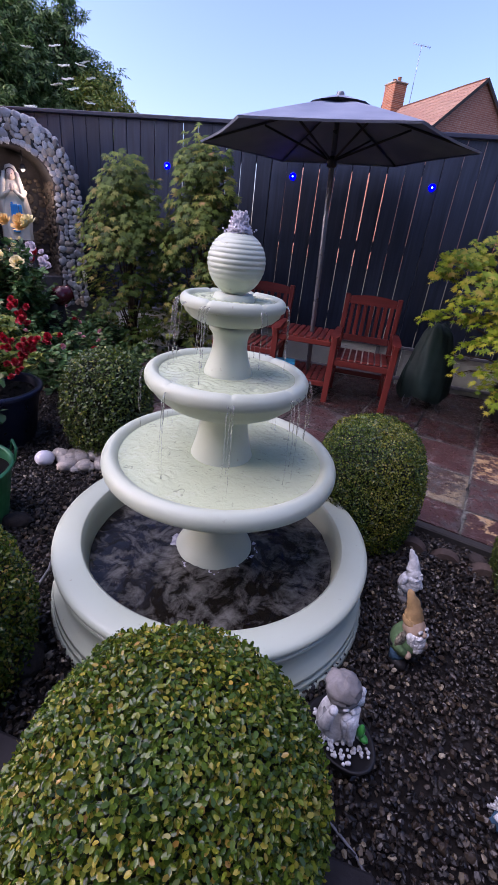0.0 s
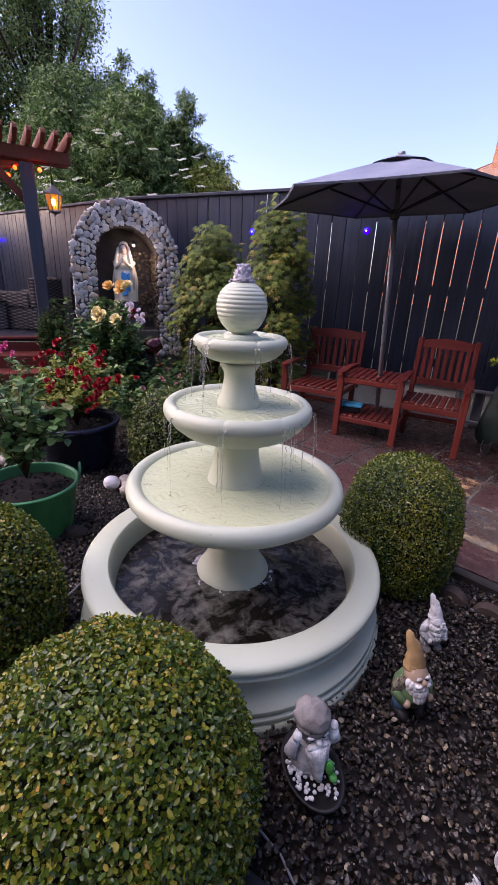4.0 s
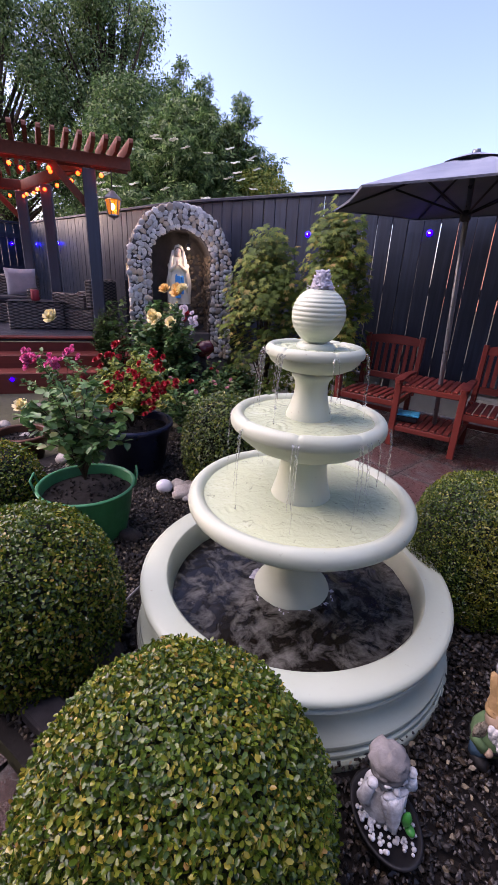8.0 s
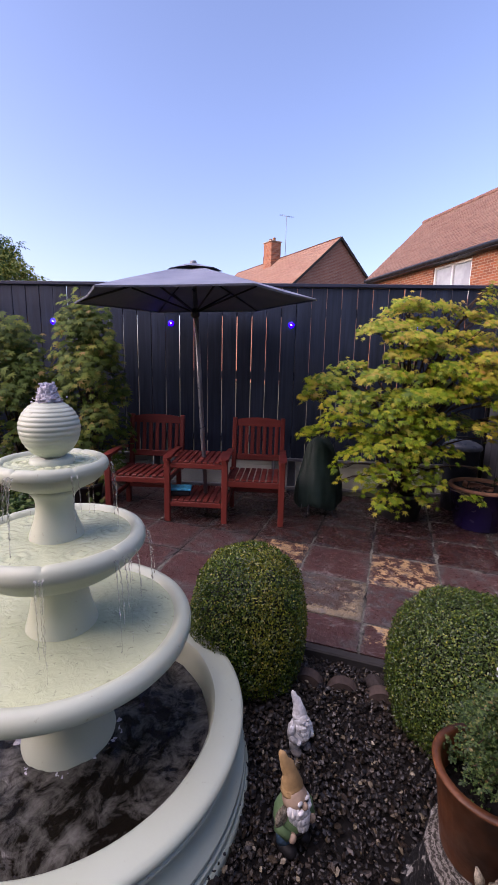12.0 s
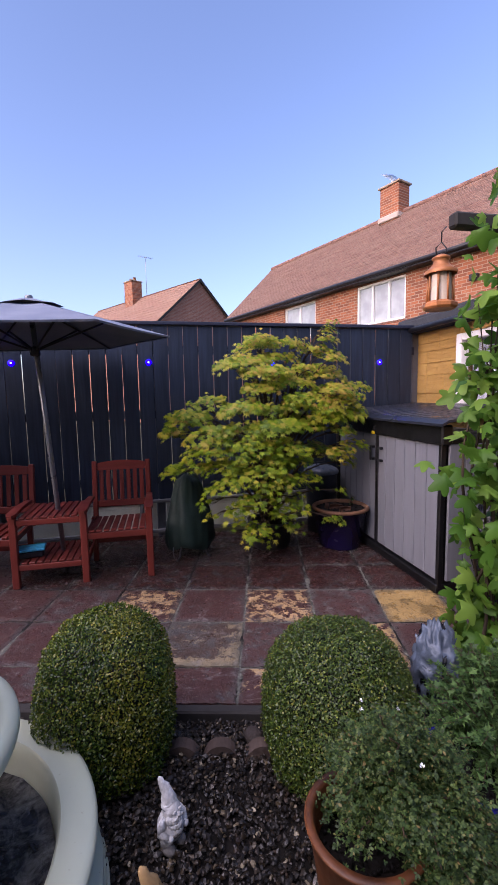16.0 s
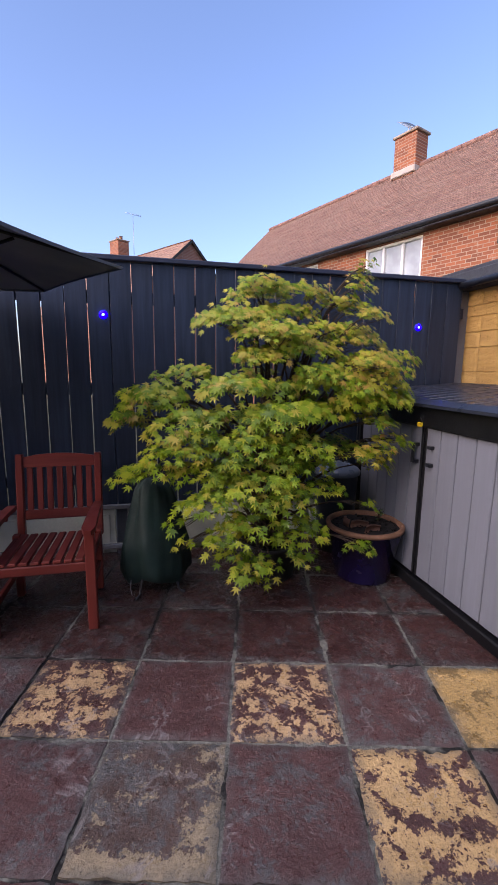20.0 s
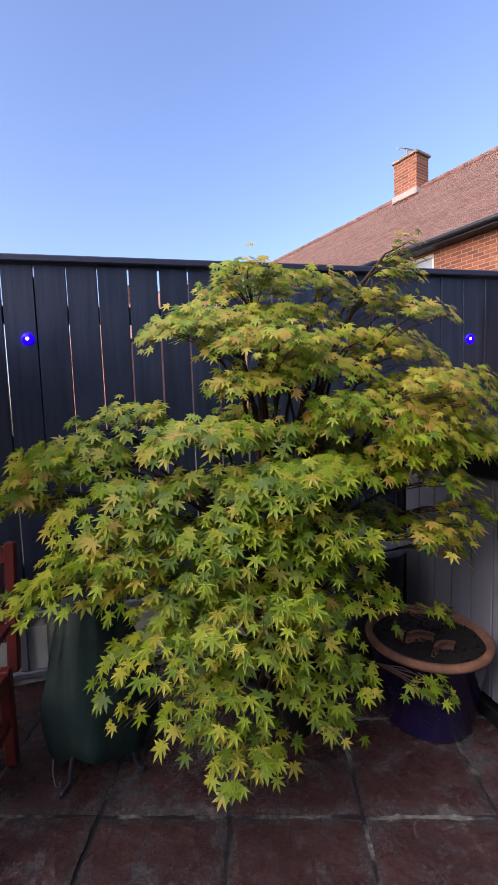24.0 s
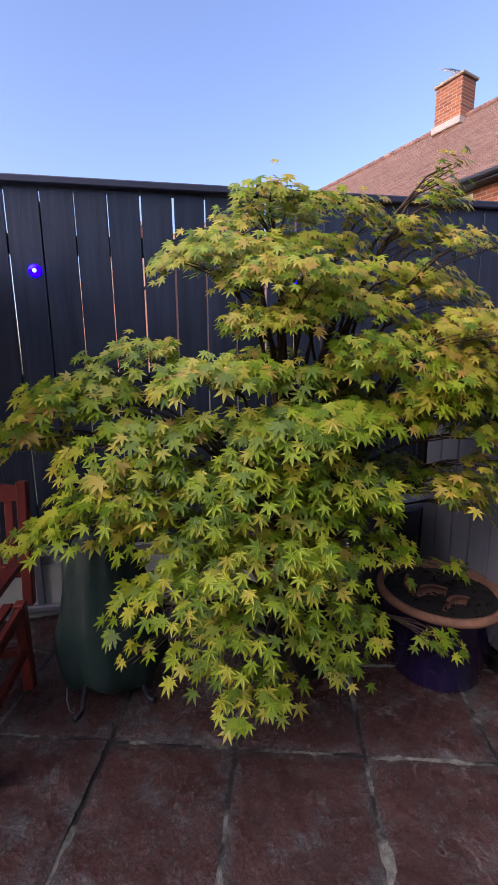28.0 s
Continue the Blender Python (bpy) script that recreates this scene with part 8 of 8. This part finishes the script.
g.tube([(0.09, -0.01, 0.38), (0.075, -0.07, 0.33), (0.012, -0.1, 0.39)], [0.026, 0.022, 0.012], 10)
g.ball((0, -0.105, 0.405), (0.014, 0.016, 0.034), 10, 8, mi=1)
g.lathe([(0.092, 0.27), (0.096, 0.285), (0.09, 0.3)], 30, Matrix.Diagonal((1.02, 0.8, 1, 1)), mi=2)
g.box(-0.026, 0.03, -0.105, -0.083, 0.06, 0.28, 0.006, mi=2)
g.box(0.034, 0.06, -0.095, -0.07, 0.1, 0.28, 0.006, mi=2)
ob = part("madonna_statue", dress(g.mesh("madonna_statue"), [ROBE, plain("pale_flesh_paint", srgb("e6c9b4"), 0.6, 0.1), SASH, plain("brown_hair_paint", srgb("54382a"), 0.6, 0.15)]), None, at=grotto.matrix_basis @ pose(-0.02, -0.13, 1.05, 0, 0, -14) @ Matrix.Scale(1.1, 4))
tagged(ob, "white robed plaster statue with blue sash in the niche", "statue")

# ---- raised deck and pergola ----
DECK_Z = 0.45
deck_m = frame_matrix((-5.55, 0.55, 0), (-0.64, -0.77))
RED_DECK = wood("red_deck_paint", srgb("7a3a30"), 0.55, 0, 0.25, 0.15)
DECK_BOARD = wood("dark_deck_board", srgb("3a3d47"), 0.5, 0, 0.2, 0.15)
deck = thing("deck", "raised timber deck with a red painted front", "deck", deck_m, kind="structure")
for k in range(17):
    g = G()
    g.box(-0.9, 3.6, -0.01 - k * 0.145 - 0.14, -0.01 - k * 0.145, DECK_Z - 0.03, DECK_Z, 0.004)
    part("deck_board", g, DECK_BOARD, deck)
for k in range(3):
    g = G()
    g.box(-0.9, 3.6, -0.02, 0.012, 0.0 + k * 0.145 - 0.02, k * 0.145 + 0.118, 0.004)
    part("fascia_board", g, RED_DECK, deck, "red painted board")
g = G()
g.box(-0.9, 3.6, -0.1, 0.03, DECK_Z + 0.002, DECK_Z + 0.028, 0.006)
part("nosing", g, RED_DECK, deck)
for k in range(2):
    g = G()
    g.box(-0.3, 3.4, 0.014, 0.66 - 0.32 * k, 0.16 * k - 0.1, 0.15 + 0.15 * k, 0.008)
    part("step", g, RED_DECK, deck, "red painted step")
for k, xx in enumerate((1.1, 2.0)):
    fl = thing("deck_light", "small blue led set in the deck step", "light", deck_m @ pose(xx, 0.665, 0.08, -90, 0, 0), group="blue fence lights")
    g = G()
    g.lathe([(0.0, 0.004), (0.019, 0.004), (0.022, 0.0), (0.022, -0.008)], 14)
    part("bezel", g, LED_BLUE, fl)

PERG_WOOD = wood("brown_rafter", srgb("7a4534"), 0.6, 1, 0.25, 0.2)
PERG_POST = wood("grey_blue_post", srgb("4b515c"), 0.55, 2, 0.2, 0.1)
perg = thing("pergola", "timber pergola with grey posts and brown rafters", "pergola", deck_m)
PZ = 2.57
FRONT = pose(0.12, -0.16, 0, 0, 0, 9) @ pose(-0.12, 0.16, 0)
for x, y in ((0.12, -0.16), (0.8, -1.6), (1.3, -2.5), (2.87, 0.24), (2.9, -2.5)):
    g = G()
    g.box(x - 0.075, x + 0.075, y - 0.075, y + 0.075, 0.3 if y > 0 else DECK_Z, PZ - 0.15, 0.01)
    part("post", g, PERG_POST, perg, "grey painted square post")
for y, xa in ((-0.16, -0.35), (-2.5, 1.1)):
    for dy in (-0.095, 0.095):
        g = G()
        g.box(xa, 3.4, y + dy - 0.022, y + dy + 0.022, PZ - 0.13, PZ, 0.006)
        part("beam", g, PERG_WOOD, perg, at=FRONT if y > -1 else pose(0, 0, 0))
g = G()
g.box(-0.1, 2.75, -0.022, 0.022, -0.15, -0.004, 0.006)
part("beam", g, PERG_WOOD, perg, at=pose(0.12, -0.16, PZ, 0, 0, math.degrees(math.atan2(-2.34, 1.18))))
for k in range(28):
    x = -0.3 + k * 0.134
    ye = max(-2.75, -0.55 - 2.0 * max(0.0, x - 0.12))
    g = G()
    V = [(x - 0.022, 0.33, PZ + 0.1), (x - 0.022, 0.34, PZ + 0.07), (x - 0.022, 0.17, PZ + 0.002), (x - 0.022, ye + 0.05, PZ + 0.002), (x - 0.022, ye, PZ + 0.03), (x - 0.022, ye + 0.03, PZ + 0.12), (x - 0.022, 0.31, PZ + 0.12)]
    n = len(V)
    V += [(a + 0.044, b, c) for a, b, c in V]
    F = [tuple(range(n)), tuple(range(2 * n - 1, n - 1, -1))] + [(i, n + i, n + (i + 1) % n, (i + 1) % n) for i in range(n)]
    g.add(V, F)
    part("rafter", g, PERG_WOOD, perg, at=FRONT)
for x, y, sx in ((0.12, -0.16, 1), (2.87, 0.24, -1), (1.3, -2.5, 1), (2.9, -2.5, -1)):
    g = G()
    mm = pose(x + sx * 0.3, y, PZ - 0.42, 0, -sx * 45 + 90 if sx > 0 else sx * -45 + 90)
    g.box(-0.3, 0.3, -0.035, 0.035, -0.04, 0.04, 0.006)
    part("brace", g, PERG_WOOD, perg, at=pose(x + sx * 0.22, y, PZ - 0.34, 0, -sx * 48, 9 if y > -1 else 0))

WARM = M("warm_bulb", 0.3).color((1.0, 0.6, 0.25)).emit((1.0, 0.034, 0.002), 8.0).mat
garland = thing("string_lights", "string of warm festoon bulbs under the pergola", "string lights", deck_m)
rnd = random.Random(71)
pts = []
for k in range(41):
    t = k / 40
    x = 0.1 + 3.2 * t
    pts.append((x, -0.32 - 0.1 * math.sin(t * 9), PZ - 0.1 - 0.06 * abs(math.sin(t * 5 * math.pi))))
g = G()
g.tube(pts, 0.004, 5)
part("wire", g, DARK_TRIM, garland)
spots = pts[2::4] + [(1.45 + 0.3 * k, -2.42, PZ - 0.2 - 0.05 * (k % 2)) for k in range(6)] + [(0.36 + 0.22 * k, -0.55 - 0.45 * k, PZ - 0.2) for k in range(5)] + [(-0.02, -0.05, PZ - 0.19), (0.55, -0.06, PZ - 0.17), (0.95, 0.0, PZ - 0.17), (0.9, -1.5, PZ - 0.2), (1.15, -2.1, PZ - 0.2)]
for p in spots:
    g = G()
    g.ball((p[0], p[1], p[2] - 0.03), 0.024, 12, 8)
    part("bulb", g, WARM, garland)

_m = M("amber_glass", 0.12).color((1.0, 0.62, 0.12)).emit((1.0, 0.3, 0.01), 0.22)
_m.b.inputs["Transmission Weight"].default_value = 0.85
AMBER = _m.mat
lamp = thing("wall_lantern", "lit brass coach lantern hanging from the pergola", "lantern", pose(-5.62, 0.78, 1.96) @ Matrix.Scale(1.14, 4))
BRASS = plain("aged_metal", srgb("8c8f92"), 0.35, 0.2, 6, 60, 0.1, 0.6)
g = G()
g.lathe([(0.0, 0.235), (0.02, 0.23), (0.05, 0.2), (0.09, 0.165), (0.1, 0.15), (0.088, 0.145)], 6, smooth=False)
part("roof", g, BRASS, lamp)
g = G()
g.lathe([(0.083, 0.145), (0.055, 0.0)], 6, smooth=False)
part("glass", g, AMBER, lamp, "glowing amber glass")
g = G()
g.ball((0, 0, 0.075), (0.022, 0.022, 0.035), 12, 8)
part("bulb", g, M("hot_bulb", 0.3).color((1, 0.9, 0.7)).emit((1.0, 0.55, 0.15), 22).mat, lamp)
g = G()
g.lathe([(0.06, 0.0), (0.062, -0.012), (0.03, -0.03), (0.008, -0.04), (0.0, -0.07)], 6, smooth=False)
for k in range(6):
    a = 2 * math.pi * k / 6
    g.tube([(0.085 * math.cos(a), 0.085 * math.sin(a), 0.148), (0.057 * math.cos(a), 0.057 * math.sin(a), 0.0)], 0.005, 5)
part("frame", g, BRASS, lamp)
g = G()
g.tube([(0, 0, 0.23), (0, 0, 0.42), (-0.12, -0.1, 0.52)], 0.006, 6)
part("chain", g, DARK_TRIM, lamp)

# ---- rattan furniture on the deck ----
_r = M("grey_rattan", 0.6)
_w = _r.n.new("ShaderNodeTexWave")
_w.inputs["Scale"].default_value = 7
_w.inputs["Distortion"].default_value = 0.6
_w.bands_direction = "Z"
_r.l.new(_r.co, _w.inputs["Vector"])
_x = _r.n.new("ShaderNodeTexWave")
_x.inputs["Scale"].default_value = 4.0
_x.inputs["Distortion"].default_value = 0.6
_x.bands_direction = "DIAGONAL"
_r.l.new(_r.scaled(1, 1, 0), _x.inputs["Vector"])
_d = _r.n.new("ShaderNodeMath")
_d.operation = "SUBTRACT"
_r.l.new(_w.outputs["Fac"], _d.inputs[0])
_r.l.new(_x.outputs["Fac"], _d.inputs[1])
_a = _r.n.new("ShaderNodeMath")
_a.operation = "ABSOLUTE"
_r.l.new(_d.outputs[0], _a.inputs[0])
_r.color(_r.mix(_r.ramp(_a.outputs[0], [(0.1, 0.0), (0.75, 1.0)]), srgb("211f1e"), _r.mix(_r.noise(14, 4), srgb("645d57"), srgb("938b82"))))
_r.bump(_a.outputs[0], 0.7, 0.015)
RATTAN = _r.mat
CUSHION = plain("pale_cushion", srgb("ddd2d2"), 0.9, 0.12, 9, 90, 0.3)
DARK_CUSHION = plain("dark_cushion", srgb("2f2f36"), 0.9, 0.15, 9, 90, 0.3)


def rattan_seat(name, label, m, w, d):
    th = thing(name, label, "garden sofa", m)
    g = G()
    g.box(0, w, 0, d, 0, 0.3, 0.02)
    part("base", g, RATTAN, th)
    g = G()
    g.box(0, w, d - 0.12, d, 0.3, 0.72, 0.03)
    part("backrest", g, RATTAN, th)
    for x in (0, w - 0.1):
        g = G()
        g.box(x, x + 0.1, 0.02, d - 0.12, 0.3, 0.52, 0.03)
        part("armrest", g, RATTAN, th)
    g = G()
    g.box(0.1, w - 0.1, 0.02, d - 0.13, 0.3, 0.4, 0.04)
    part("seat_cushion", g, DARK_CUSHION, th)
    return th


rattan_seat("garden_sofa", "grey woven rattan sofa with dark cushions on the deck", deck_m @ pose(2.68, -1.75, DECK_Z, 0, 0, 180), 1.5, 0.7)
rattan_seat("garden_armchair", "grey woven rattan armchair on the deck", deck_m @ pose(0.5, -1.75, DECK_Z, 0, 0, 60), 0.7, 0.7)
tb = thing("rattan_table", "low grey woven rattan table with dark glass top", "table", deck_m @ pose(0.66, -0.98, DECK_Z, 0, 0, 3))
g = G()
g.box(0, 0.75, -0.45, 0, 0, 0.38, 0.02)
part("base", g, RATTAN, tb)
g = G()
g.box(-0.01, 0.76, -0.46, 0.01, 0.382, 0.392, 0.003)
part("top", g, DARK_TRIM, tb, "dark glass top")
cu = thing("cushion", "square pale cushion with a star pattern", "cushion", deck_m @ pose(1.42, -2.22, DECK_Z + 0.6, 72, 0, 8))


def pillow_z(x, y):
    return 0.075 * math.sqrt(max(0.0, (1 - (x / 0.235) ** 4) * (1 - (y / 0.235) ** 4)))


g = G()
n = 14
for side in (1, -1):
    V = []
    for i in range(n + 1):
        for j in range(n + 1):
            x, y = 0.47 * i / n - 0.235, 0.47 * j / n - 0.235
            pinch = 1 - 0.07 * (1 - (2 * j / n - 1) ** 2), 1 - 0.07 * (1 - (2 * i / n - 1) ** 2)
            V.append((x * pinch[0], y * pinch[1], side * pillow_z(x, y)))
    F = [(i * (n + 1) + j, (i + 1) * (n + 1) + j, (i + 1) * (n + 1) + j + 1, i * (n + 1) + j + 1)[::side] for i in range(n) for j in range(n)]
    g.add(V, F, smooth=True)
part("pillow", g, CUSHION, cu)
g = G()
for k in range(8):
    a = k * math.pi / 4
    V = []
    for r, w in ((0.03, 0.0), (0.075, 0.022), (0.15, 0.0), (0.075, -0.022)):
        x, y = r * math.cos(a) - w * math.sin(a), r * math.sin(a) + w * math.cos(a)
        V.append((x, y, pillow_z(x, y) + 0.005))
    g.add(V, [(0, 3, 2, 1)])
part("star_print", g, plain("grey_print", srgb("9a9298"), 0.9, 0.12, 9, 90, 0.3), cu)
cd = thing("candle", "red pillar candle on the rattan table", "candle", deck_m @ pose(1.05, -1.12, DECK_Z + 0.394))
g = G()
g.lathe([(0.0, 0.0), (0.055, 0.0), (0.06, 0.02), (0.058, 0.14), (0.05, 0.15), (0.0, 0.14)], 22)
part("wax", g, plain("red_wax", srgb("a5353c"), 0.35, 0.15), cd)
cd = thing("candle_holder", "pale yellow ceramic beaker by the pergola post", "holder", deck_m @ pose(-0.32, -0.28, DECK_Z + 0.76))
g = G()
g.lathe([(0.0, 0.0), (0.05, 0.0), (0.075, 0.2), (0.068, 0.2), (0.045, 0.01)], 22)
part("beaker", g, plain("yellow_ceramic", srgb("cdb777"), 0.4, 0.15), cd)
g = G()
g.box(-0.1, 0.1, -0.1, 0.1, -0.76, -0.005, 0.01)
part("stand", g, DARK_TRIM, cd)
sprig("conifer", "dense dwarf conifer beside the pergola post", pose(-4.98, 0.05, 0.0), 200, 60, 1.1, 0.17, CONIFER, 0.035, 73, None, (TRI_V, TRI_F), "bush")
sprig("shrub", "leafy shrub with pale young shoots by the deck", pose(-4.75, 0.05, 0.0), 14, 18, 1.3, 0.3, SHRUB_LEAF, 0.07, 74, cat="bush")


# ---- trees beyond the fence ----
PINN_V, PINN_F = [(0, -0.012, 0), (0.62, -0.006, 0), (0.62, 0.006, 0), (0, 0.012, 0)], [(0, 1, 2, 3)]
for bx, by, ang, ln in ((0.2, 0, 62, 0.42), (0.2, 0, -62, 0.42), (0.42, 0, 52, 0.44), (0.42, 0, -52, 0.44), (0.58, 0, 0, 0.48)):
    c_, s_ = math.cos(radians(ang)), math.sin(radians(ang))
    o_ = len(PINN_V)
    for u_, w_, h_ in ((0, 0, 0), (0.4, 0.085, 0.02), (1, 0, -0.06), (0.4, -0.085, 0.02)):
        u2, w2 = u_ * ln, w_ * (1 if u_ else 0)
        PINN_V.append((bx + u2 * c_ - w2 * s_, by + u2 * s_ + w2 * c_, h_))
    PINN_F.append((o_, o_ + 3, o_ + 2, o_ + 1))
FINE_V, FINE_F = [(0, 0, 0), (0.5, 0.27, 0.05), (1, 0, -0.05), (0.5, -0.27, 0.05)], [(0, 3, 2, 1)]


def tree(label, x, y, h, crown, blobs, leaves, leafm, size, seed, trunk=0.12, zlo=0.25, tmpl=None, shell=0.5, lump=0.31):
    """Tapered trunk and limbs; the crown is leaves gathered in uneven clumps with gaps."""
    th = thing("tree", label, "tree", pose(x, y, GB))
    rng = np.random.default_rng(seed)
    g = G()
    g.tube([(0, 0, 0), (0.05, 0.03, h * 0.3), (0.02, -0.05, h * 0.6), (0.0, 0.0, h * 0.92)], [trunk, trunk * 0.8, trunk * 0.45, trunk * 0.1], 10)
    P, N = [], []
    for k in range(blobs):
        t = zlo + (1 - zlo) * (k + 0.5) / blobs
        prof = math.sin(math.pi * min(1, 0.18 + 0.82 * (t - zlo) / (1 - zlo))) ** 0.7
        a = k * 2.399 + rng.uniform(-0.4, 0.4)
        q = rng.uniform(0.35, 1.0)
        c = np.array([crown * prof * q * math.cos(a), crown * prof * q * math.sin(a), h * t * rng.uniform(0.93, 1.03)])
        g.tube([(0.02, 0, max(0.2, c[2] * 0.6)), tuple(c * [0.5, 0.5, 0.82]), tuple(c)], [trunk * 0.35, trunk * 0.2, trunk * 0.06], 6)
        r = crown * lump * rng.uniform(0.65, 1.3)
        n = int(leaves / blobs * (r / (lump * crown)) ** 2)
        d = rand_dirs(n, rng)
        rad = r * rng.uniform(shell, 1.05, n)
        P.append(c + d * rad[:, None] * [1, 1, 0.75])
        N.append(d * 0.6 + rng.normal(0, 0.5, (n, 3)) + [0, 0, 0.4])
    P, N = np.concatenate(P), np.concatenate(N)
    T = rng.normal(size=(len(P), 3)) + [0, 0, -0.3]
    tv, tf = tmpl or (OVAL_V, OVAL_F)
    part("trunk", g, BARK, th)
    part("crown", cloud("crown", P, N, T, rng.uniform(0.7, 1.3, len(P)) * size, tv, tf, leafm), None, th)
    tagged(th.children[-1], kind="stuff")
    return th


tree("big dark green tree behind the pergola", -12.7, 6.6, 9.2, 2.5, 130, 80000, TREE_LEAF, 0.078, 81, 0.2, 0.25, (FINE_V, FINE_F), 0.2, 0.23)
tree("big dark green tree behind the west fence", -14.6, 4.2, 9.5, 3.2, 110, 70000, TREE_LEAF, 0.085, 82, 0.22, 0.2, (FINE_V, FINE_F), 0.2, 0.22)
elder = tree("elder bush with flat white flower heads above the fence", -7.9, 4.7, 4.5, 1.9, 84, 17000, ELDER_LEAF, 0.2, 83, 0.1, 0.3, (PINN_V, PINN_F), 0.35, 0.25)
tree("slender pale green sapling beyond the fence", -6.85, 5.0, 4.6, 0.5, 44, 1500, ELDER_LEAF, 0.15, 84, 0.05, 0.45, (PINN_V, PINN_F), 0.2)
tree("upright sapling with sparse leaves beyond the fence", -7.85, 5.1, 5.1, 0.55, 40, 1200, ELDER_LEAF, 0.17, 87, 0.05, 0.5, (PINN_V, PINN_F), 0.2)
tree("tall thin sapling rising above the elder bush", -8.45, 5.1, 5.5, 0.5, 36, 900, ELDER_LEAF, 0.17, 88, 0.05, 0.6, (PINN_V, PINN_F), 0.2)
tree("light green bush beyond the fence", -6.35, 5.0, 3.5, 1.25, 34, 26000, YEL_LEAF, 0.06, 85, 0.06, 0.25, (FINE_V, FINE_F), 0.35, 0.26)
tree("dark green bush filling the gap behind the fence", -9.8, 4.6, 4.9, 1.7, 44, 40000, ELDER_LEAF, 0.08, 86, 0.1, 0.2, (FINE_V, FINE_F))
UMBEL = plain("cream_blossom", srgb("dfe0cc"), 0.8, 0.12)
g = G()
for k in range(26):
    a = 2.4 * k
    q = 0.085 * math.sqrt(k / 26)
    g.ball((q * math.cos(a), q * math.sin(a), 0.006 * math.cos(k)), (0.016, 0.016, 0.008), 6, 4)
um = dress(g.mesh("flower_head"), UMBEL)
rnd = random.Random(91)
for k in range(46):
    a = rnd.uniform(-2.6, 0.2)
    u = rnd.uniform(0.35, 0.95)
    r = 1.95 * math.sqrt(max(0.05, 1 - (2 * u - 1.2) ** 2))
    part("flower_head", um, None, elder, at=pose(r * math.cos(a), r * math.sin(a), 3.9 * u, rnd.uniform(5, 30), rnd.uniform(-15, 15), 0))

# ---- paving slabs, laid last ----
SLABS = {}
# wet and wetgrey: glossy slabs with shade painted into their colour
for key, mat in (("red", SLAB_RED), ("grey", SLAB_GREY), ("flake", SLAB_FLAKE), ("broad", SLAB_BROAD), ("half", SLAB_HALF), ("yel", SLAB_YEL), ("spot", SLAB_SPOT), ("wet", SLAB_WET_SHADED), ("wetgrey", SLAB_WETGREY_SHADED)):
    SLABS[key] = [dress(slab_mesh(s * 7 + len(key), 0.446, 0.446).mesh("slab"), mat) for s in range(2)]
    SLABS[key + "_edge"] = [dress(slab_mesh(31 + len(key), 0.446, 0.262).mesh("slab"), mat)]
SPECIAL = {(0, -1): "flake", (-2, -1): "flake", (2, -1): "yel", (-1, -2): "half", (1, -2): "broad", (0, -3): "spot", (1, -1): "grey", (2, -2): "red", (0, -2): "grey", (-2, -2): "grey", (-1, -1): "red"}
rnd = random.Random(8)
for j in range(-3, 5):
    for i in range(-7, 6):
        u, v = (i + 0.5) * PITCH, (j + 0.5) * PITCH
        # rows towards the fence take the slabs that have shade in their colour
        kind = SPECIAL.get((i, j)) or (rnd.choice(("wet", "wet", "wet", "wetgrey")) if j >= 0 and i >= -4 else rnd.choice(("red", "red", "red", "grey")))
        if j == -3:
            v, kind = (-2 * PITCH + EDGE_V + 0.055) / 2, kind + "_edge"
        wx, wy = uv(u, v)
        if wx > 2.3 or wy > 1.75 or wx < -3.4 or u < -3.15:
            continue
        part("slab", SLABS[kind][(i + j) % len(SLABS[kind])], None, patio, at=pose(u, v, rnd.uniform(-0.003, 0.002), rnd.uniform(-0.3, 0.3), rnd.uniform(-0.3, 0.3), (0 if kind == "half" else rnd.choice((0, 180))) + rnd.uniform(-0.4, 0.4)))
# the path shares the glossy red that is darkened for shade
PATH_SLAB = [dress(slab_mesh(90 + s, 0.446, 0.446).mesh("slab"), SLAB_WET_SHADED) for s in range(2)]
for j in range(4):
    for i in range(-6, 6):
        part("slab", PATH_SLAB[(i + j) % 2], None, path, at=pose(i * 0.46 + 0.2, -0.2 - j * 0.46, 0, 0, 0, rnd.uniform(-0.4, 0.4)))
EDGE_BRICK = plain("edge_brick", srgb("2e2b2d"), 0.85, 0.3, 8, 60, 0.5, per_object=0.3)
bm_ = G()
bm_.box(-0.105, 0.105, -0.05, 0.05, 0, 0.06, 0.008)
bm_ = dress(bm_.mesh("brick"), EDGE_BRICK)
for i in range(20):
    x = -1.9 + i * 0.222
    part("brick", bm_, None, edging, at=pose(x + 0.1, rnd.uniform(-0.012, 0.012), rnd.uniform(-0.012, 0.006), rnd.uniform(-5, 5), rnd.uniform(-3, 3), rnd.uniform(-5, 5)))
